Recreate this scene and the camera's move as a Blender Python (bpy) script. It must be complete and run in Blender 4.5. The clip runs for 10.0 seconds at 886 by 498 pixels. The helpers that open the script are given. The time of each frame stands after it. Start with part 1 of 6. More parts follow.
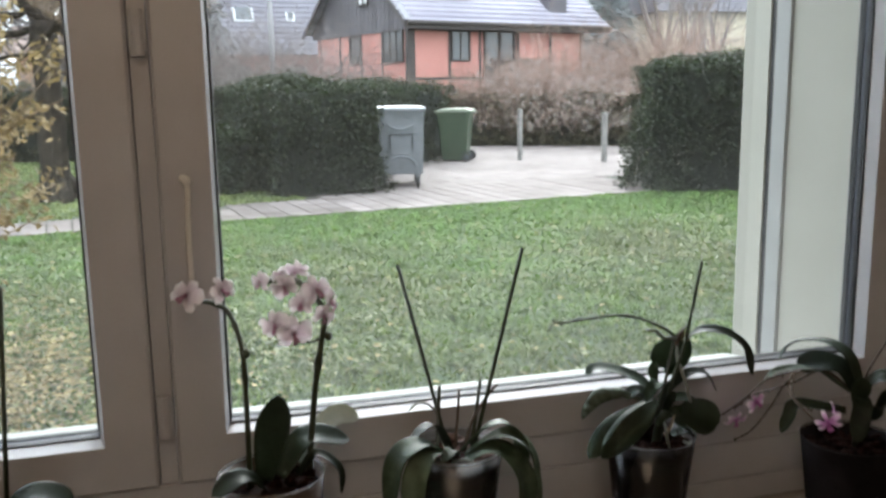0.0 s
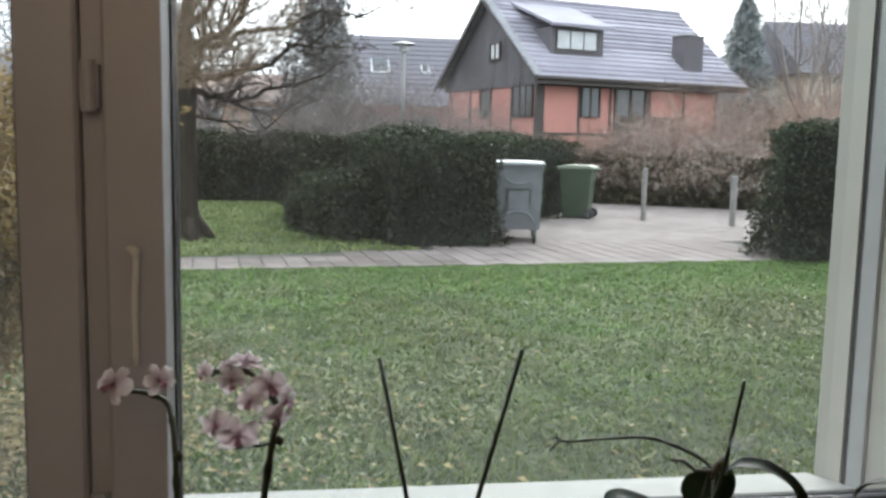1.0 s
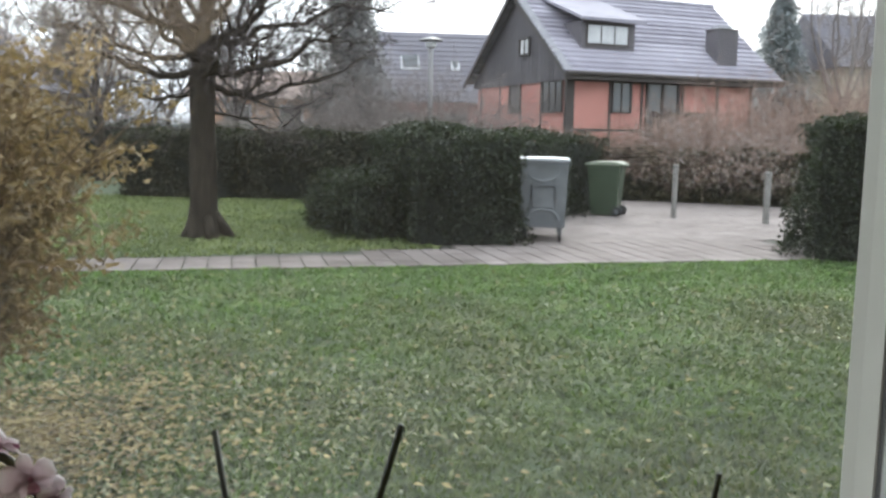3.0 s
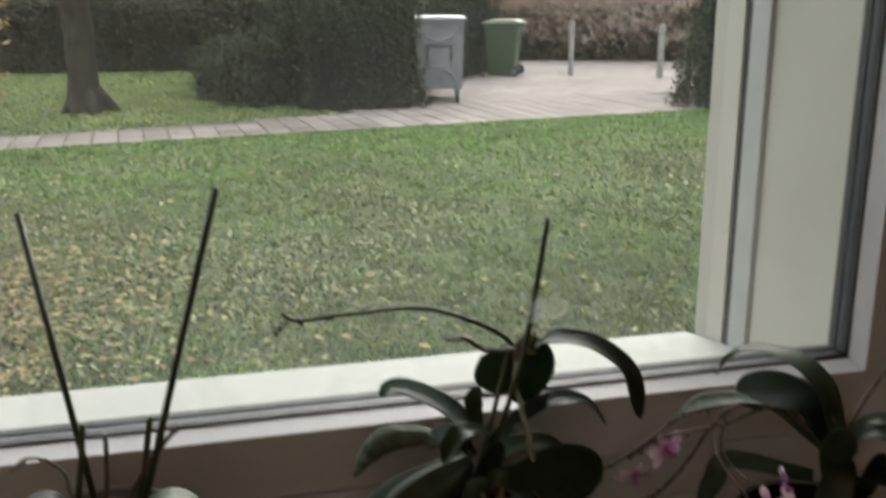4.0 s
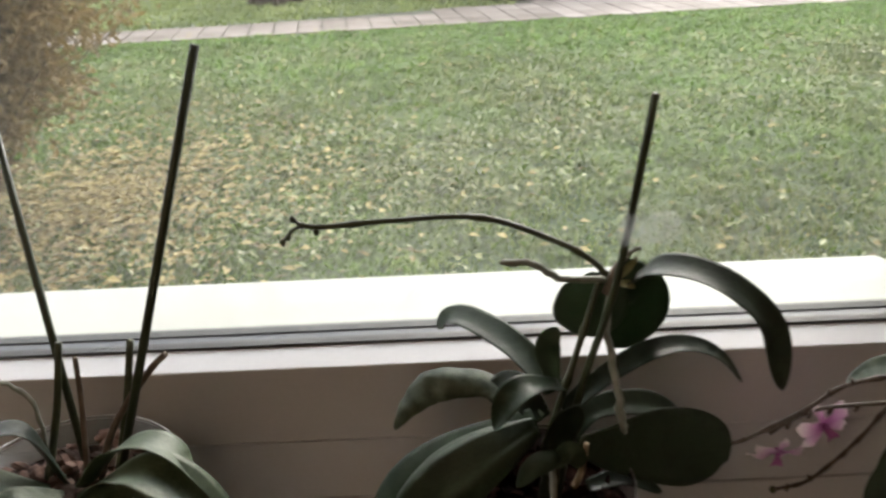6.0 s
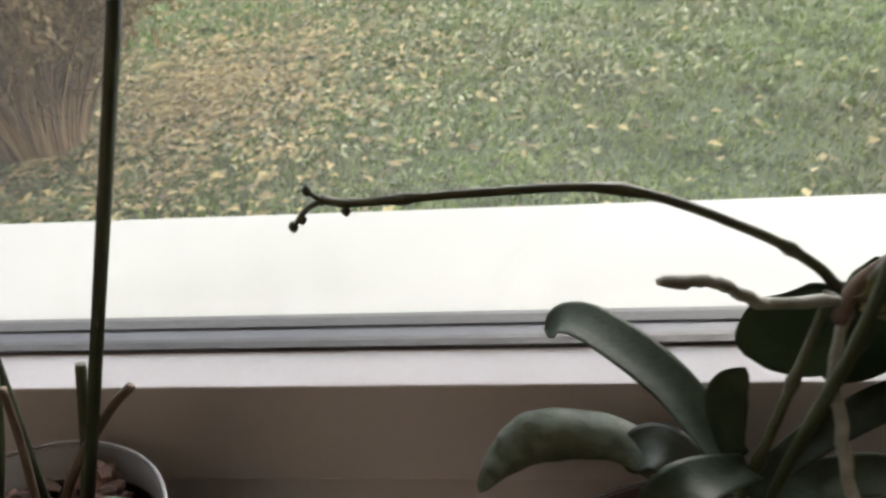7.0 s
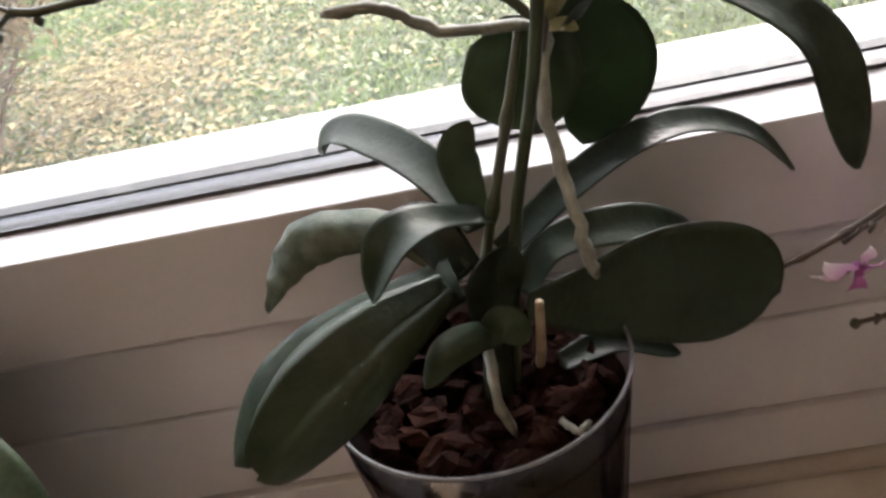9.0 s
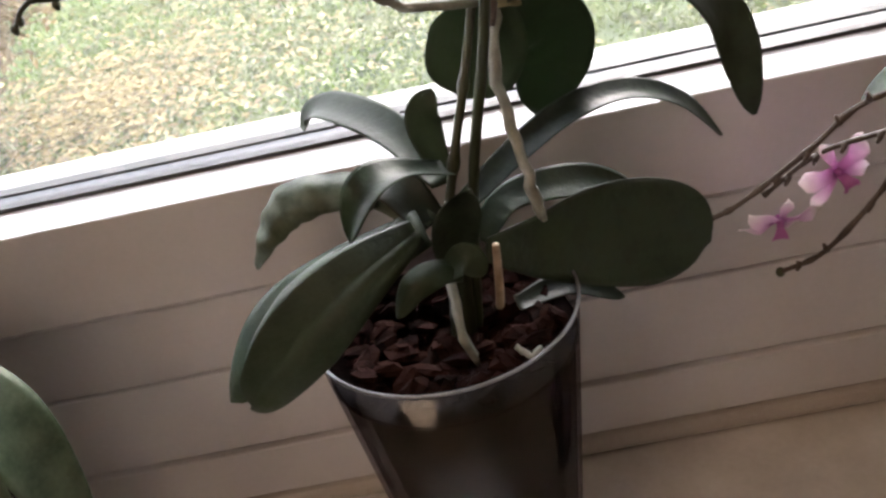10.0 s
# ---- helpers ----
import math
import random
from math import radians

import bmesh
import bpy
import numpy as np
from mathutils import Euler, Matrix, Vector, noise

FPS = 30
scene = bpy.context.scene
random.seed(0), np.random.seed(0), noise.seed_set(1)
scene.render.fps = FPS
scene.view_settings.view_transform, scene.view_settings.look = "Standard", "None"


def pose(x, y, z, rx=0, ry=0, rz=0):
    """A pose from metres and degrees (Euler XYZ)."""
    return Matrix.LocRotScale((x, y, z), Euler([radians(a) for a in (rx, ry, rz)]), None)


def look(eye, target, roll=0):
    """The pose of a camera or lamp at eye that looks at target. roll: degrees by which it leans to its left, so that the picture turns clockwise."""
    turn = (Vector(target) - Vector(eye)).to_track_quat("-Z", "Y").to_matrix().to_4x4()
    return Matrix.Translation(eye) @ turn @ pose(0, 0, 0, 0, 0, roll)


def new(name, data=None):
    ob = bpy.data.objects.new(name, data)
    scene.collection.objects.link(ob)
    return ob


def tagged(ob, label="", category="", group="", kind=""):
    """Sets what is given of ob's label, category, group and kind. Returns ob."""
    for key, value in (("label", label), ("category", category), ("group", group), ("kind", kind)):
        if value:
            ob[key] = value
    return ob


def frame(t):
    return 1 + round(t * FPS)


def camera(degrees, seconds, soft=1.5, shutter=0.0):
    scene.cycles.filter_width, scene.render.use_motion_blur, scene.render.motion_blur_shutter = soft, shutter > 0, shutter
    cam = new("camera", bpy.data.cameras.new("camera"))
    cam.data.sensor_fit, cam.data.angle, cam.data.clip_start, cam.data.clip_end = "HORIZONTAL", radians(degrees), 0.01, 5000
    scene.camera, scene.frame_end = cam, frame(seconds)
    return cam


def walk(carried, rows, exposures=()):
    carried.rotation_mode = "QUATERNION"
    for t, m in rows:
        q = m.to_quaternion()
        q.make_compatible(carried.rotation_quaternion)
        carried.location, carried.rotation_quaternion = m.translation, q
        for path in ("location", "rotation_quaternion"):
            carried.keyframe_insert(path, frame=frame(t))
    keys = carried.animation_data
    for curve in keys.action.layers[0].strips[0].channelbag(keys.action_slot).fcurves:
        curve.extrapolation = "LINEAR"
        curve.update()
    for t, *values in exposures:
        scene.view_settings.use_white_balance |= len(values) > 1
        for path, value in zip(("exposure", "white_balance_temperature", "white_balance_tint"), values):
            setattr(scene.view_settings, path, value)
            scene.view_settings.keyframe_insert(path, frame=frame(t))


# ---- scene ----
cam = camera(52.9, 10.0, soft=2.6, shutter=0.4)
PATH = [
    (0, (0.079, -1.091, 1.466), (0.635, 0.797, 1.112), -0.9),
    (0.5, (0.159, -1.023, 1.481), (0.621, 0.903, 1.198), 0.5),
    (1, (0.269, -0.961, 1.485), (0.558, 1.003, 1.245), 1.2),
    (1.5, (0.313, -0.903, 1.487), (0.588, 1.066, 1.262), 1.0),
    (2, (0.339, -0.838, 1.495), (0.674, 1.121, 1.274), 0.3),
    (3.3, (0.473, -0.684, 1.466), (0.671, 1.286, 1.184), 1.1),
    (3.5, (0.481, -0.687, 1.451), (0.726, 1.269, 1.115), -0.0),
    (4, (0.515, -0.685, 1.389), (0.93, 1.197, 0.857), -0.7),
    (4.5, (0.593, -0.645, 1.359), (1.05, 1.188, 0.702), -1.5),
    (5, (0.652, -0.601, 1.34), (1.072, 1.224, 0.636), -0.8),
    (5.5, (0.651, -0.543, 1.343), (0.832, 1.315, 0.625), -1.1),
    (6, (0.615, -0.52, 1.333), (0.622, 1.338, 0.592), -2.4),
    (6.2, (0.618, -0.481, 1.322), (0.568, 1.369, 0.565), -2.5),
    (7.3, (0.618, -0.296, 1.28), (0.276, 1.396, 0.27), -8.5),
    (7.5, (0.626, -0.295, 1.271), (0.241, 1.382, 0.252), -10.4),
    (8, (0.665, -0.3, 1.256), (0.307, 1.374, 0.221), -12.6),
    (8.3, (0.684, -0.308, 1.249), (0.424, 1.376, 0.201), -12.6),
    (8.5, (0.691, -0.316, 1.243), (0.474, 1.373, 0.194), -13.0),
    (9, (0.692, -0.348, 1.222), (0.514, 1.358, 0.194), -13.4),
    (9.5, (0.694, -0.382, 1.225), (0.531, 1.326, 0.197), -13.7),
    (10, (0.696, -0.402, 1.222), (0.567, 1.325, 0.22), -13.6),
]
EXPOSURES = [(0, 2.28, 5950, 10), (0.5, 2.12, 5950, 10), (1, 1.68, 6050, 10), (1.5, 1.56, 6000, 12), (2, 1.52, 6000, 13), (3.3, 1.54, 6200, 12), (3.5, 1.58, 6350, 12), (4, 1.75, 6600, 10),
             (4.5, 2.25, 6800, 11), (5, 2.4, 6800, 11), (5.5, 2.35, 6750, 12), (6.2, 2.28, 6650, 14), (7.3, 2.16, 6550, 17), (7.5, 2.15, 6550, 17), (8, 2.4, 6600, 18),
             (8.5, 2.9, 6600, 19), (9, 3.2, 6450, 20), (10, 3.42, 6400, 21)]
walk(cam, [(t, look(eye, target, roll)) for t, eye, target, roll in PATH], EXPOSURES)
# ---------------------------------------------------------------- world and light
world = bpy.data.worlds.new("world")
scene.world = world
world.use_nodes = True
wn = world.node_tree.nodes
wl = world.node_tree.links
wn.clear()
w_out = wn.new("ShaderNodeOutputWorld")
w_bg = wn.new("ShaderNodeBackground")
w_sky = wn.new("ShaderNodeTexSky")
w_sky.sky_type, w_sky.sun_disc = "NISHITA", False
w_sky.sun_elevation, w_sky.sun_rotation = radians(32), radians(20)
w_sky.dust_density, w_sky.air_density = 6.0, 1.0
w_mix = wn.new("ShaderNodeMix")
w_mix.data_type = "RGBA"
w_mix.inputs["Factor"].default_value = 0.86
w_cloud = wn.new("ShaderNodeTexNoise")
w_cloud.inputs["Scale"].default_value = 2.2
w_cloud.inputs["Detail"].default_value = 5
w_ramp = wn.new("ShaderNodeValToRGB")
w_ramp.color_ramp.elements[0].color = (8.6, 8.9, 9.6, 1)
w_ramp.color_ramp.elements[1].color = (11.2, 11.3, 11.6, 1)
w_ramp.color_ramp.elements[0].position, w_ramp.color_ramp.elements[1].position = 0.35, 0.65
wl.new(w_cloud.outputs["Fac"], w_ramp.inputs["Fac"])
wl.new(w_sky.outputs["Color"], w_mix.inputs["A"])
wl.new(w_ramp.outputs["Color"], w_mix.inputs["B"])
wl.new(w_mix.outputs["Result"], w_bg.inputs["Color"])
w_bg.inputs["Strength"].default_value = 0.1
wl.new(w_bg.outputs["Background"], w_out.inputs["Surface"])

sun = new("sun", bpy.data.lights.new("sun", "SUN"))
sun.data.energy, sun.data.angle, sun.data.color = 0.6, radians(25), (1.0, 0.96, 0.9)
sun.matrix_world = look((6, 20, 14), (0, 0, 0))

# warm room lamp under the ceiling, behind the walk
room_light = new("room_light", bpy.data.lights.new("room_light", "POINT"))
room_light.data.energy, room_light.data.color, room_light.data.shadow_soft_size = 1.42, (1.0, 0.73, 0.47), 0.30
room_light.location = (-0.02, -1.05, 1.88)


# ---------------------------------------------------------------- materials
def material(name, dark, light, rough=0.6, scale=40.0, fine=400.0, bump=0.15, metal=0.0, spread=0.5, spec=0.5, per="", amount=0.55):
    """Principled surface: two noises between a dark and a light tone, fine relief; per: 'object' or 'island' varies pieces."""
    m = bpy.data.materials.new(name)
    m.use_nodes = True
    n, l = m.node_tree.nodes, m.node_tree.links
    b = n["Principled BSDF"]
    b.inputs["Roughness"].default_value = rough
    b.inputs["Metallic"].default_value = metal
    b.inputs["Specular IOR Level"].default_value = spec
    co = n.new("ShaderNodeTexCoord")
    big, small = n.new("ShaderNodeTexNoise"), n.new("ShaderNodeTexNoise")
    big.inputs["Scale"].default_value, big.inputs["Detail"].default_value = scale, 4
    small.inputs["Scale"].default_value, small.inputs["Detail"].default_value = fine, 3
    l.new(co.outputs["Object"], big.inputs["Vector"])
    l.new(co.outputs["Object"], small.inputs["Vector"])
    add = n.new("ShaderNodeMath")
    add.operation = "MULTIPLY_ADD"
    add.inputs[1].default_value = 0.35
    l.new(small.outputs["Fac"], add.inputs[0])
    l.new(big.outputs["Fac"], add.inputs[2])
    last = add.outputs[0]
    if per:
        src = n.new("ShaderNodeObjectInfo") if per == "object" else n.new("ShaderNodeNewGeometry")
        more = n.new("ShaderNodeMath")
        more.operation = "MULTIPLY_ADD"
        more.inputs[1].default_value = amount
        l.new(src.outputs["Random" if per == "object" else "Random Per Island"], more.inputs[0])
        l.new(last, more.inputs[2])
        sub = n.new("ShaderNodeMath")
        sub.operation = "SUBTRACT"
        sub.inputs[1].default_value = amount / 2
        l.new(more.outputs[0], sub.inputs[0])
        last = sub.outputs[0]
    ramp = n.new("ShaderNodeValToRGB")
    ramp.color_ramp.elements[0].position = 0.67 - spread / 2
    ramp.color_ramp.elements[1].position = 0.67 + spread / 2
    ramp.color_ramp.elements[0].color = (*dark, 1)
    ramp.color_ramp.elements[1].color = (*light, 1)
    l.new(last, ramp.inputs["Fac"])
    l.new(ramp.outputs["Color"], b.inputs["Base Color"])
    rr = n.new("ShaderNodeMapRange")
    rr.inputs["To Min"].default_value, rr.inputs["To Max"].default_value = max(rough - 0.08, 0.02), min(rough + 0.08, 1)
    l.new(big.outputs["Fac"], rr.inputs["Value"])
    l.new(rr.outputs["Result"], b.inputs["Roughness"])
    if bump:
        bp = n.new("ShaderNodeBump")
        bp.inputs["Strength"].default_value = bump
        bp.inputs["Distance"].default_value = 0.4 / fine
        l.new(add.outputs[0], bp.inputs["Height"])
        l.new(bp.outputs["Normal"], b.inputs["Normal"])
    return m


def leafy(m, amount=0.25, tint=(0.25, 0.4, 0.08)):
    """Let some light through a leaf."""
    n, l = m.node_tree.nodes, m.node_tree.links
    b = n["Principled BSDF"]
    out = n["Material Output"]
    tr = n.new("ShaderNodeBsdfTranslucent")
    tr.inputs["Color"].default_value = (*tint, 1)
    mix = n.new("ShaderNodeMixShader")
    mix.inputs["Fac"].default_value = amount
    l.new(b.outputs["BSDF"], mix.inputs[1])
    l.new(tr.outputs["BSDF"], mix.inputs[2])
    l.new(mix.outputs["Shader"], out.inputs["Surface"])
    return m


def patchy(m, scale, tint_a, tint_b, toward=0.0):
    """Tint a material in large soft patches; toward adds more of the second tint over the far end of the lawn."""
    n, l = m.node_tree.nodes, m.node_tree.links
    b = n["Principled BSDF"]
    src = b.inputs["Base Color"].links[0].from_socket
    co, no, rp, mx = n.new("ShaderNodeTexCoord"), n.new("ShaderNodeTexNoise"), n.new("ShaderNodeValToRGB"), n.new("ShaderNodeMix")
    no.inputs["Scale"].default_value, no.inputs["Detail"].default_value = scale, 5
    l.new(co.outputs["Object"], no.inputs["Vector"])
    last = no.outputs["Fac"]
    if toward:
        sp, mr, ad = n.new("ShaderNodeSeparateXYZ"), n.new("ShaderNodeMapRange"), n.new("ShaderNodeMath")
        l.new(co.outputs["Object"], sp.inputs[0])
        mr.inputs["From Min"].default_value, mr.inputs["From Max"].default_value, mr.inputs["To Max"].default_value = 5.5, 9.2, toward
        l.new(sp.outputs["Y"], mr.inputs["Value"])
        l.new(no.outputs["Fac"], ad.inputs[0])
        l.new(mr.outputs["Result"], ad.inputs[1])
        last = ad.outputs[0]
    rp.color_ramp.elements[0].position, rp.color_ramp.elements[1].position = 0.40, 0.70
    rp.color_ramp.elements[0].color, rp.color_ramp.elements[1].color = (*tint_a, 1), (*tint_b, 1)
    l.new(last, rp.inputs["Fac"])
    mx.data_type, mx.blend_type = "RGBA", "MULTIPLY"
    mx.inputs["Factor"].default_value = 1.0
    l.new(src, mx.inputs["A"])
    l.new(rp.outputs["Color"], mx.inputs["B"])
    l.new(mx.outputs["Result"], b.inputs["Base Color"])
    return m


def clear(name, tint, gloss, rough=0.02, dust=0.0, low=900.0, high=1000.0):
    """Thin clear sheet: mostly passes light, with a faint gloss."""
    m = bpy.data.materials.new(name)
    m.use_nodes = True
    n, l = m.node_tree.nodes, m.node_tree.links
    n.remove(n["Principled BSDF"])
    tr, gl, mix = n.new("ShaderNodeBsdfTransparent"), n.new("ShaderNodeBsdfGlossy"), n.new("ShaderNodeMixShader")
    tr.inputs["Color"].default_value = (*tint, 1)
    gl.inputs["Roughness"].default_value = rough
    mix.inputs["Fac"].default_value = gloss
    l.new(tr.outputs[0], mix.inputs[1])
    l.new(gl.outputs[0], mix.inputs[2])
    last = mix
    if dust:
        # thin uneven film of dust that scatters daylight, thicker towards the foot of the sheet
        df, mx = n.new("ShaderNodeBsdfTranslucent"), n.new("ShaderNodeMixShader")
        no, mr = n.new("ShaderNodeTexNoise"), n.new("ShaderNodeMapRange")
        co, sp, hi, mu = n.new("ShaderNodeTexCoord"), n.new("ShaderNodeSeparateXYZ"), n.new("ShaderNodeMapRange"), n.new("ShaderNodeMath")
        l.new(co.outputs["Object"], sp.inputs[0])
        hi.inputs["From Min"].default_value, hi.inputs["From Max"].default_value = low, high
        hi.inputs["To Min"].default_value, hi.inputs["To Max"].default_value = 1.0, 0.12
        l.new(sp.outputs["Z"], hi.inputs["Value"])
        mu.operation = "MULTIPLY"
        no.inputs["Scale"].default_value, no.inputs["Detail"].default_value = 3.0, 6
        mr.inputs["To Min"].default_value, mr.inputs["To Max"].default_value = dust * 0.5, dust * 1.5
        l.new(no.outputs["Fac"], mr.inputs["Value"])
        l.new(mr.outputs["Result"], mu.inputs[0])
        l.new(hi.outputs["Result"], mu.inputs[1])
        l.new(mu.outputs[0], mx.inputs["Fac"])
        l.new(mix.outputs[0], mx.inputs[1])
        l.new(df.outputs[0], mx.inputs[2])
        last = mx
    l.new(last.outputs[0], n["Material Output"].inputs["Surface"])
    return m


def petal_tone(name, stops, passes, tint):
    """Petal colours along its length (from the mesh's own 'along' values), with fine veins, letting light through."""
    m = leafy(material(name, (0.5, 0.5, 0.5), (0.5, 0.5, 0.5), 0.6, 120, 600, 0.12), passes, tint)
    n, l = m.node_tree.nodes, m.node_tree.links
    at, no, ad, rp = n.new("ShaderNodeAttribute"), n.new("ShaderNodeTexNoise"), n.new("ShaderNodeMath"), n.new("ShaderNodeValToRGB")
    at.attribute_name = "along"
    no.inputs["Scale"].default_value = 420
    ad.operation = "MULTIPLY_ADD"
    ad.inputs[1].default_value = 0.5
    l.new(no.outputs["Fac"], ad.inputs[0])
    l.new(at.outputs["Fac"], ad.inputs[2])
    while len(rp.color_ramp.elements) < len(stops):
        rp.color_ramp.elements.new(0.5)
    for e, (p, c) in zip(rp.color_ramp.elements, stops):
        e.position, e.color = p, (*c, 1)
    sc = n.new("ShaderNodeMath")
    sc.operation = "MULTIPLY"
    sc.inputs[1].default_value = 0.8
    l.new(ad.outputs[0], sc.inputs[0])
    l.new(sc.outputs[0], rp.inputs["Fac"])
    l.new(rp.outputs["Color"], n["Principled BSDF"].inputs["Base Color"])
    tr = [x for x in n if x.bl_idname == "ShaderNodeBsdfTranslucent"][0]
    l.new(rp.outputs["Color"], tr.inputs["Color"])
    return m


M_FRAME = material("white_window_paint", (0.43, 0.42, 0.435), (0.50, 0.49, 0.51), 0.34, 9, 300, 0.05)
M_BEAD = material("grey_brown_bead_plastic", (0.30, 0.27, 0.25), (0.38, 0.35, 0.33), 0.45, 12, 300, 0.05)
M_SILL_OUT = material("white_sill_metal", (0.27, 0.265, 0.245), (0.32, 0.315, 0.295), 0.6, 7, 180, 0.04)
M_REVEAL = material("pale_reveal_paint", (0.38, 0.363, 0.31), (0.445, 0.427, 0.37), 0.65, 5, 260, 0.12)
M_RAIL = material("grey_aluminium", (0.34, 0.335, 0.325), (0.42, 0.415, 0.40), 0.55, 20, 300, 0.03, 0.05)
M_BLACK = material("black_rubber", (0.012, 0.012, 0.013), (0.03, 0.03, 0.032), 0.55, 60, 500, 0.1)
M_SPACER = material("spacer_metal", (0.040, 0.043, 0.055), (0.062, 0.066, 0.082), 0.55, 30, 300, 0.03, 0.1)
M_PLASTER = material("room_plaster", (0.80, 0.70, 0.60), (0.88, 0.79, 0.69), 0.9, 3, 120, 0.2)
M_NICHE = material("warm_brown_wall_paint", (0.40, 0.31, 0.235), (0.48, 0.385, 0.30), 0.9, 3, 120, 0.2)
M_CEIL = material("ceiling_paint", (0.74, 0.72, 0.69), (0.8, 0.78, 0.75), 0.9, 3, 120, 0.15)
M_FLOORWOOD = material("floor_wood", (0.54, 0.39, 0.26), (0.66, 0.51, 0.37), 0.45, 6, 90, 0.12)
M_STONE_SILL = material("grey_sill_stone", (0.50, 0.47, 0.44), (0.64, 0.61, 0.58), 0.4, 25, 300, 0.04)
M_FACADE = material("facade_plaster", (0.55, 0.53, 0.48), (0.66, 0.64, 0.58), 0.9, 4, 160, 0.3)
M_HINGE = material("hinge_plastic", (0.43, 0.42, 0.435), (0.50, 0.49, 0.51), 0.4, 30, 300, 0.04)
M_GLASS = clear("window_glass", (0.97, 0.985, 0.975), 0.025)
M_GLASS_DUSTY = clear("dusty_window_glass", (0.97, 0.985, 0.975), 0.025, dust=0.022, low=0.05, high=0.42)
M_POT_CLEAR = clear("smoky_clear_plastic", (0.58, 0.56, 0.58), 0.04, 0.10, dust=0.014)
M_POT_MILKY = clear("milky_clear_pot_plastic", (0.80, 0.80, 0.80), 0.06, 0.25, dust=0.16)
M_POT_RIM = material("clear_rim_plastic", (0.07, 0.07, 0.075), (0.15, 0.15, 0.155), 0.16, 60, 400, 0.03, 0.0, 0.5, 0.5)
M_POT_RIM_PALE = material("pale_rim_plastic", (0.20, 0.20, 0.205), (0.32, 0.32, 0.325), 0.3, 60, 400, 0.03)
M_POT_DARK = material("dark_pot_plastic", (0.006, 0.005, 0.0055), (0.015, 0.0125, 0.0135), 0.7, 30, 300, 0.05, spec=0.05)
M_POT_BRONZE = material("bronze_glazed_pot", (0.035, 0.022, 0.016), (0.085, 0.052, 0.034), 0.25, 30, 300, 0.05)
M_BARK = material("bark_chips", (0.004, 0.0019, 0.0015), (0.020, 0.0080, 0.006), 0.95, 90, 700, 0.9, spec=0.03, per="object")
# paler bark copy: direct window light on this pot is painted into the chips
M_BARK_LIT = material("lit_bark_chips", (0.030, 0.018, 0.014), (0.15, 0.092, 0.075), 0.85, 60, 500, 0.5, spec=0.15, per="object")
M_SOIL = material("bark_core", (0.005, 0.0024, 0.0018), (0.016, 0.007, 0.005), 0.95, 90, 500, 0.9, spec=0.05)
M_LEAF = leafy(material("orchid_leaf", (0.008, 0.0145, 0.009), (0.026, 0.041, 0.025), 0.48, 70, 350, 0.7, spec=0.3, per="object"), 0.07, (0.10, 0.17, 0.07))
M_LEAF_DULL = leafy(material("speckled_orchid_leaf", (0.012, 0.024, 0.013), (0.033, 0.048, 0.031), 0.5, 70, 500, 0.7, spec=0.22, spread=0.4, per="object", amount=0.3), 0.10, (0.09, 0.19, 0.04))
# lighter copy of orchid_leaf; daylight coming from behind is put into its colour
M_LEAF_BACKLIT = leafy(material("backlit_orchid_leaf", (0.016, 0.028, 0.018), (0.042, 0.066, 0.042), 0.5, 70, 350, 0.5, spec=0.25, per="object"), 0.20, (0.115, 0.18, 0.09))
# darkened stem copy; the shade among the leaf bases is put into the colour
M_STEM_SHADED = material("shaded_leaf_bases", (0.007, 0.010, 0.005), (0.02, 0.026, 0.012), 0.6, 90, 600, 0.3, spec=0.2)
M_BLOSSOM = material("pale_seed_heads", (0.42, 0.38, 0.34), (0.66, 0.62, 0.58), 0.8, 4, 40, 0.0, per="island")
# grey-green leaf, paler because window sheen on the leaf tops is in its colour
M_LEAF_SHEEN = leafy(material("sheened_orchid_leaf", (0.030, 0.052, 0.028), (0.105, 0.142, 0.086), 0.5, 55, 420, 0.5, spec=0.5, spread=0.45, per="object", amount=0.3), 0.12, (0.12, 0.22, 0.06))
M_LEAF_OLD = leafy(material("wilted_orchid_leaf", (0.025, 0.038, 0.026), (0.10, 0.125, 0.09), 0.5, 110, 300, 1.0, spec=0.25), 0.10, (0.2, 0.26, 0.1))
M_LEAF_PALE = leafy(material("pale_orchid_leaf", (0.40, 0.44, 0.40), (0.58, 0.6, 0.56), 0.5, 40, 300, 0.2), 0.3, (0.5, 0.55, 0.45))
M_STEM = material("orchid_stem", (0.018, 0.026, 0.012), (0.05, 0.06, 0.026), 0.45, 90, 600, 0.2)
M_STEM_DRY = material("dry_stem", (0.05, 0.036, 0.026), (0.14, 0.10, 0.072), 0.6, 90, 600, 0.4)
M_STEM_BROWN = material("dark_brown_stem", (0.022, 0.016, 0.013), (0.11, 0.085, 0.068), 0.6, 90, 600, 0.4, spec=0.3)
M_STICK = material("green_support_stick", (0.014, 0.022, 0.009), (0.032, 0.046, 0.018), 0.5, 60, 500, 0.15)
M_STUB = material("dry_cut_stub", (0.22, 0.16, 0.10), (0.40, 0.31, 0.21), 0.7, 120, 600, 0.4)
M_BRACT = leafy(material("dry_bract", (0.10, 0.09, 0.045), (0.30, 0.29, 0.18), 0.7, 120, 600, 0.3), 0.3, (0.30, 0.28, 0.12))
M_ROOT = material("air_root", (0.115, 0.125, 0.108), (0.27, 0.285, 0.252), 0.7, 120, 600, 0.5)
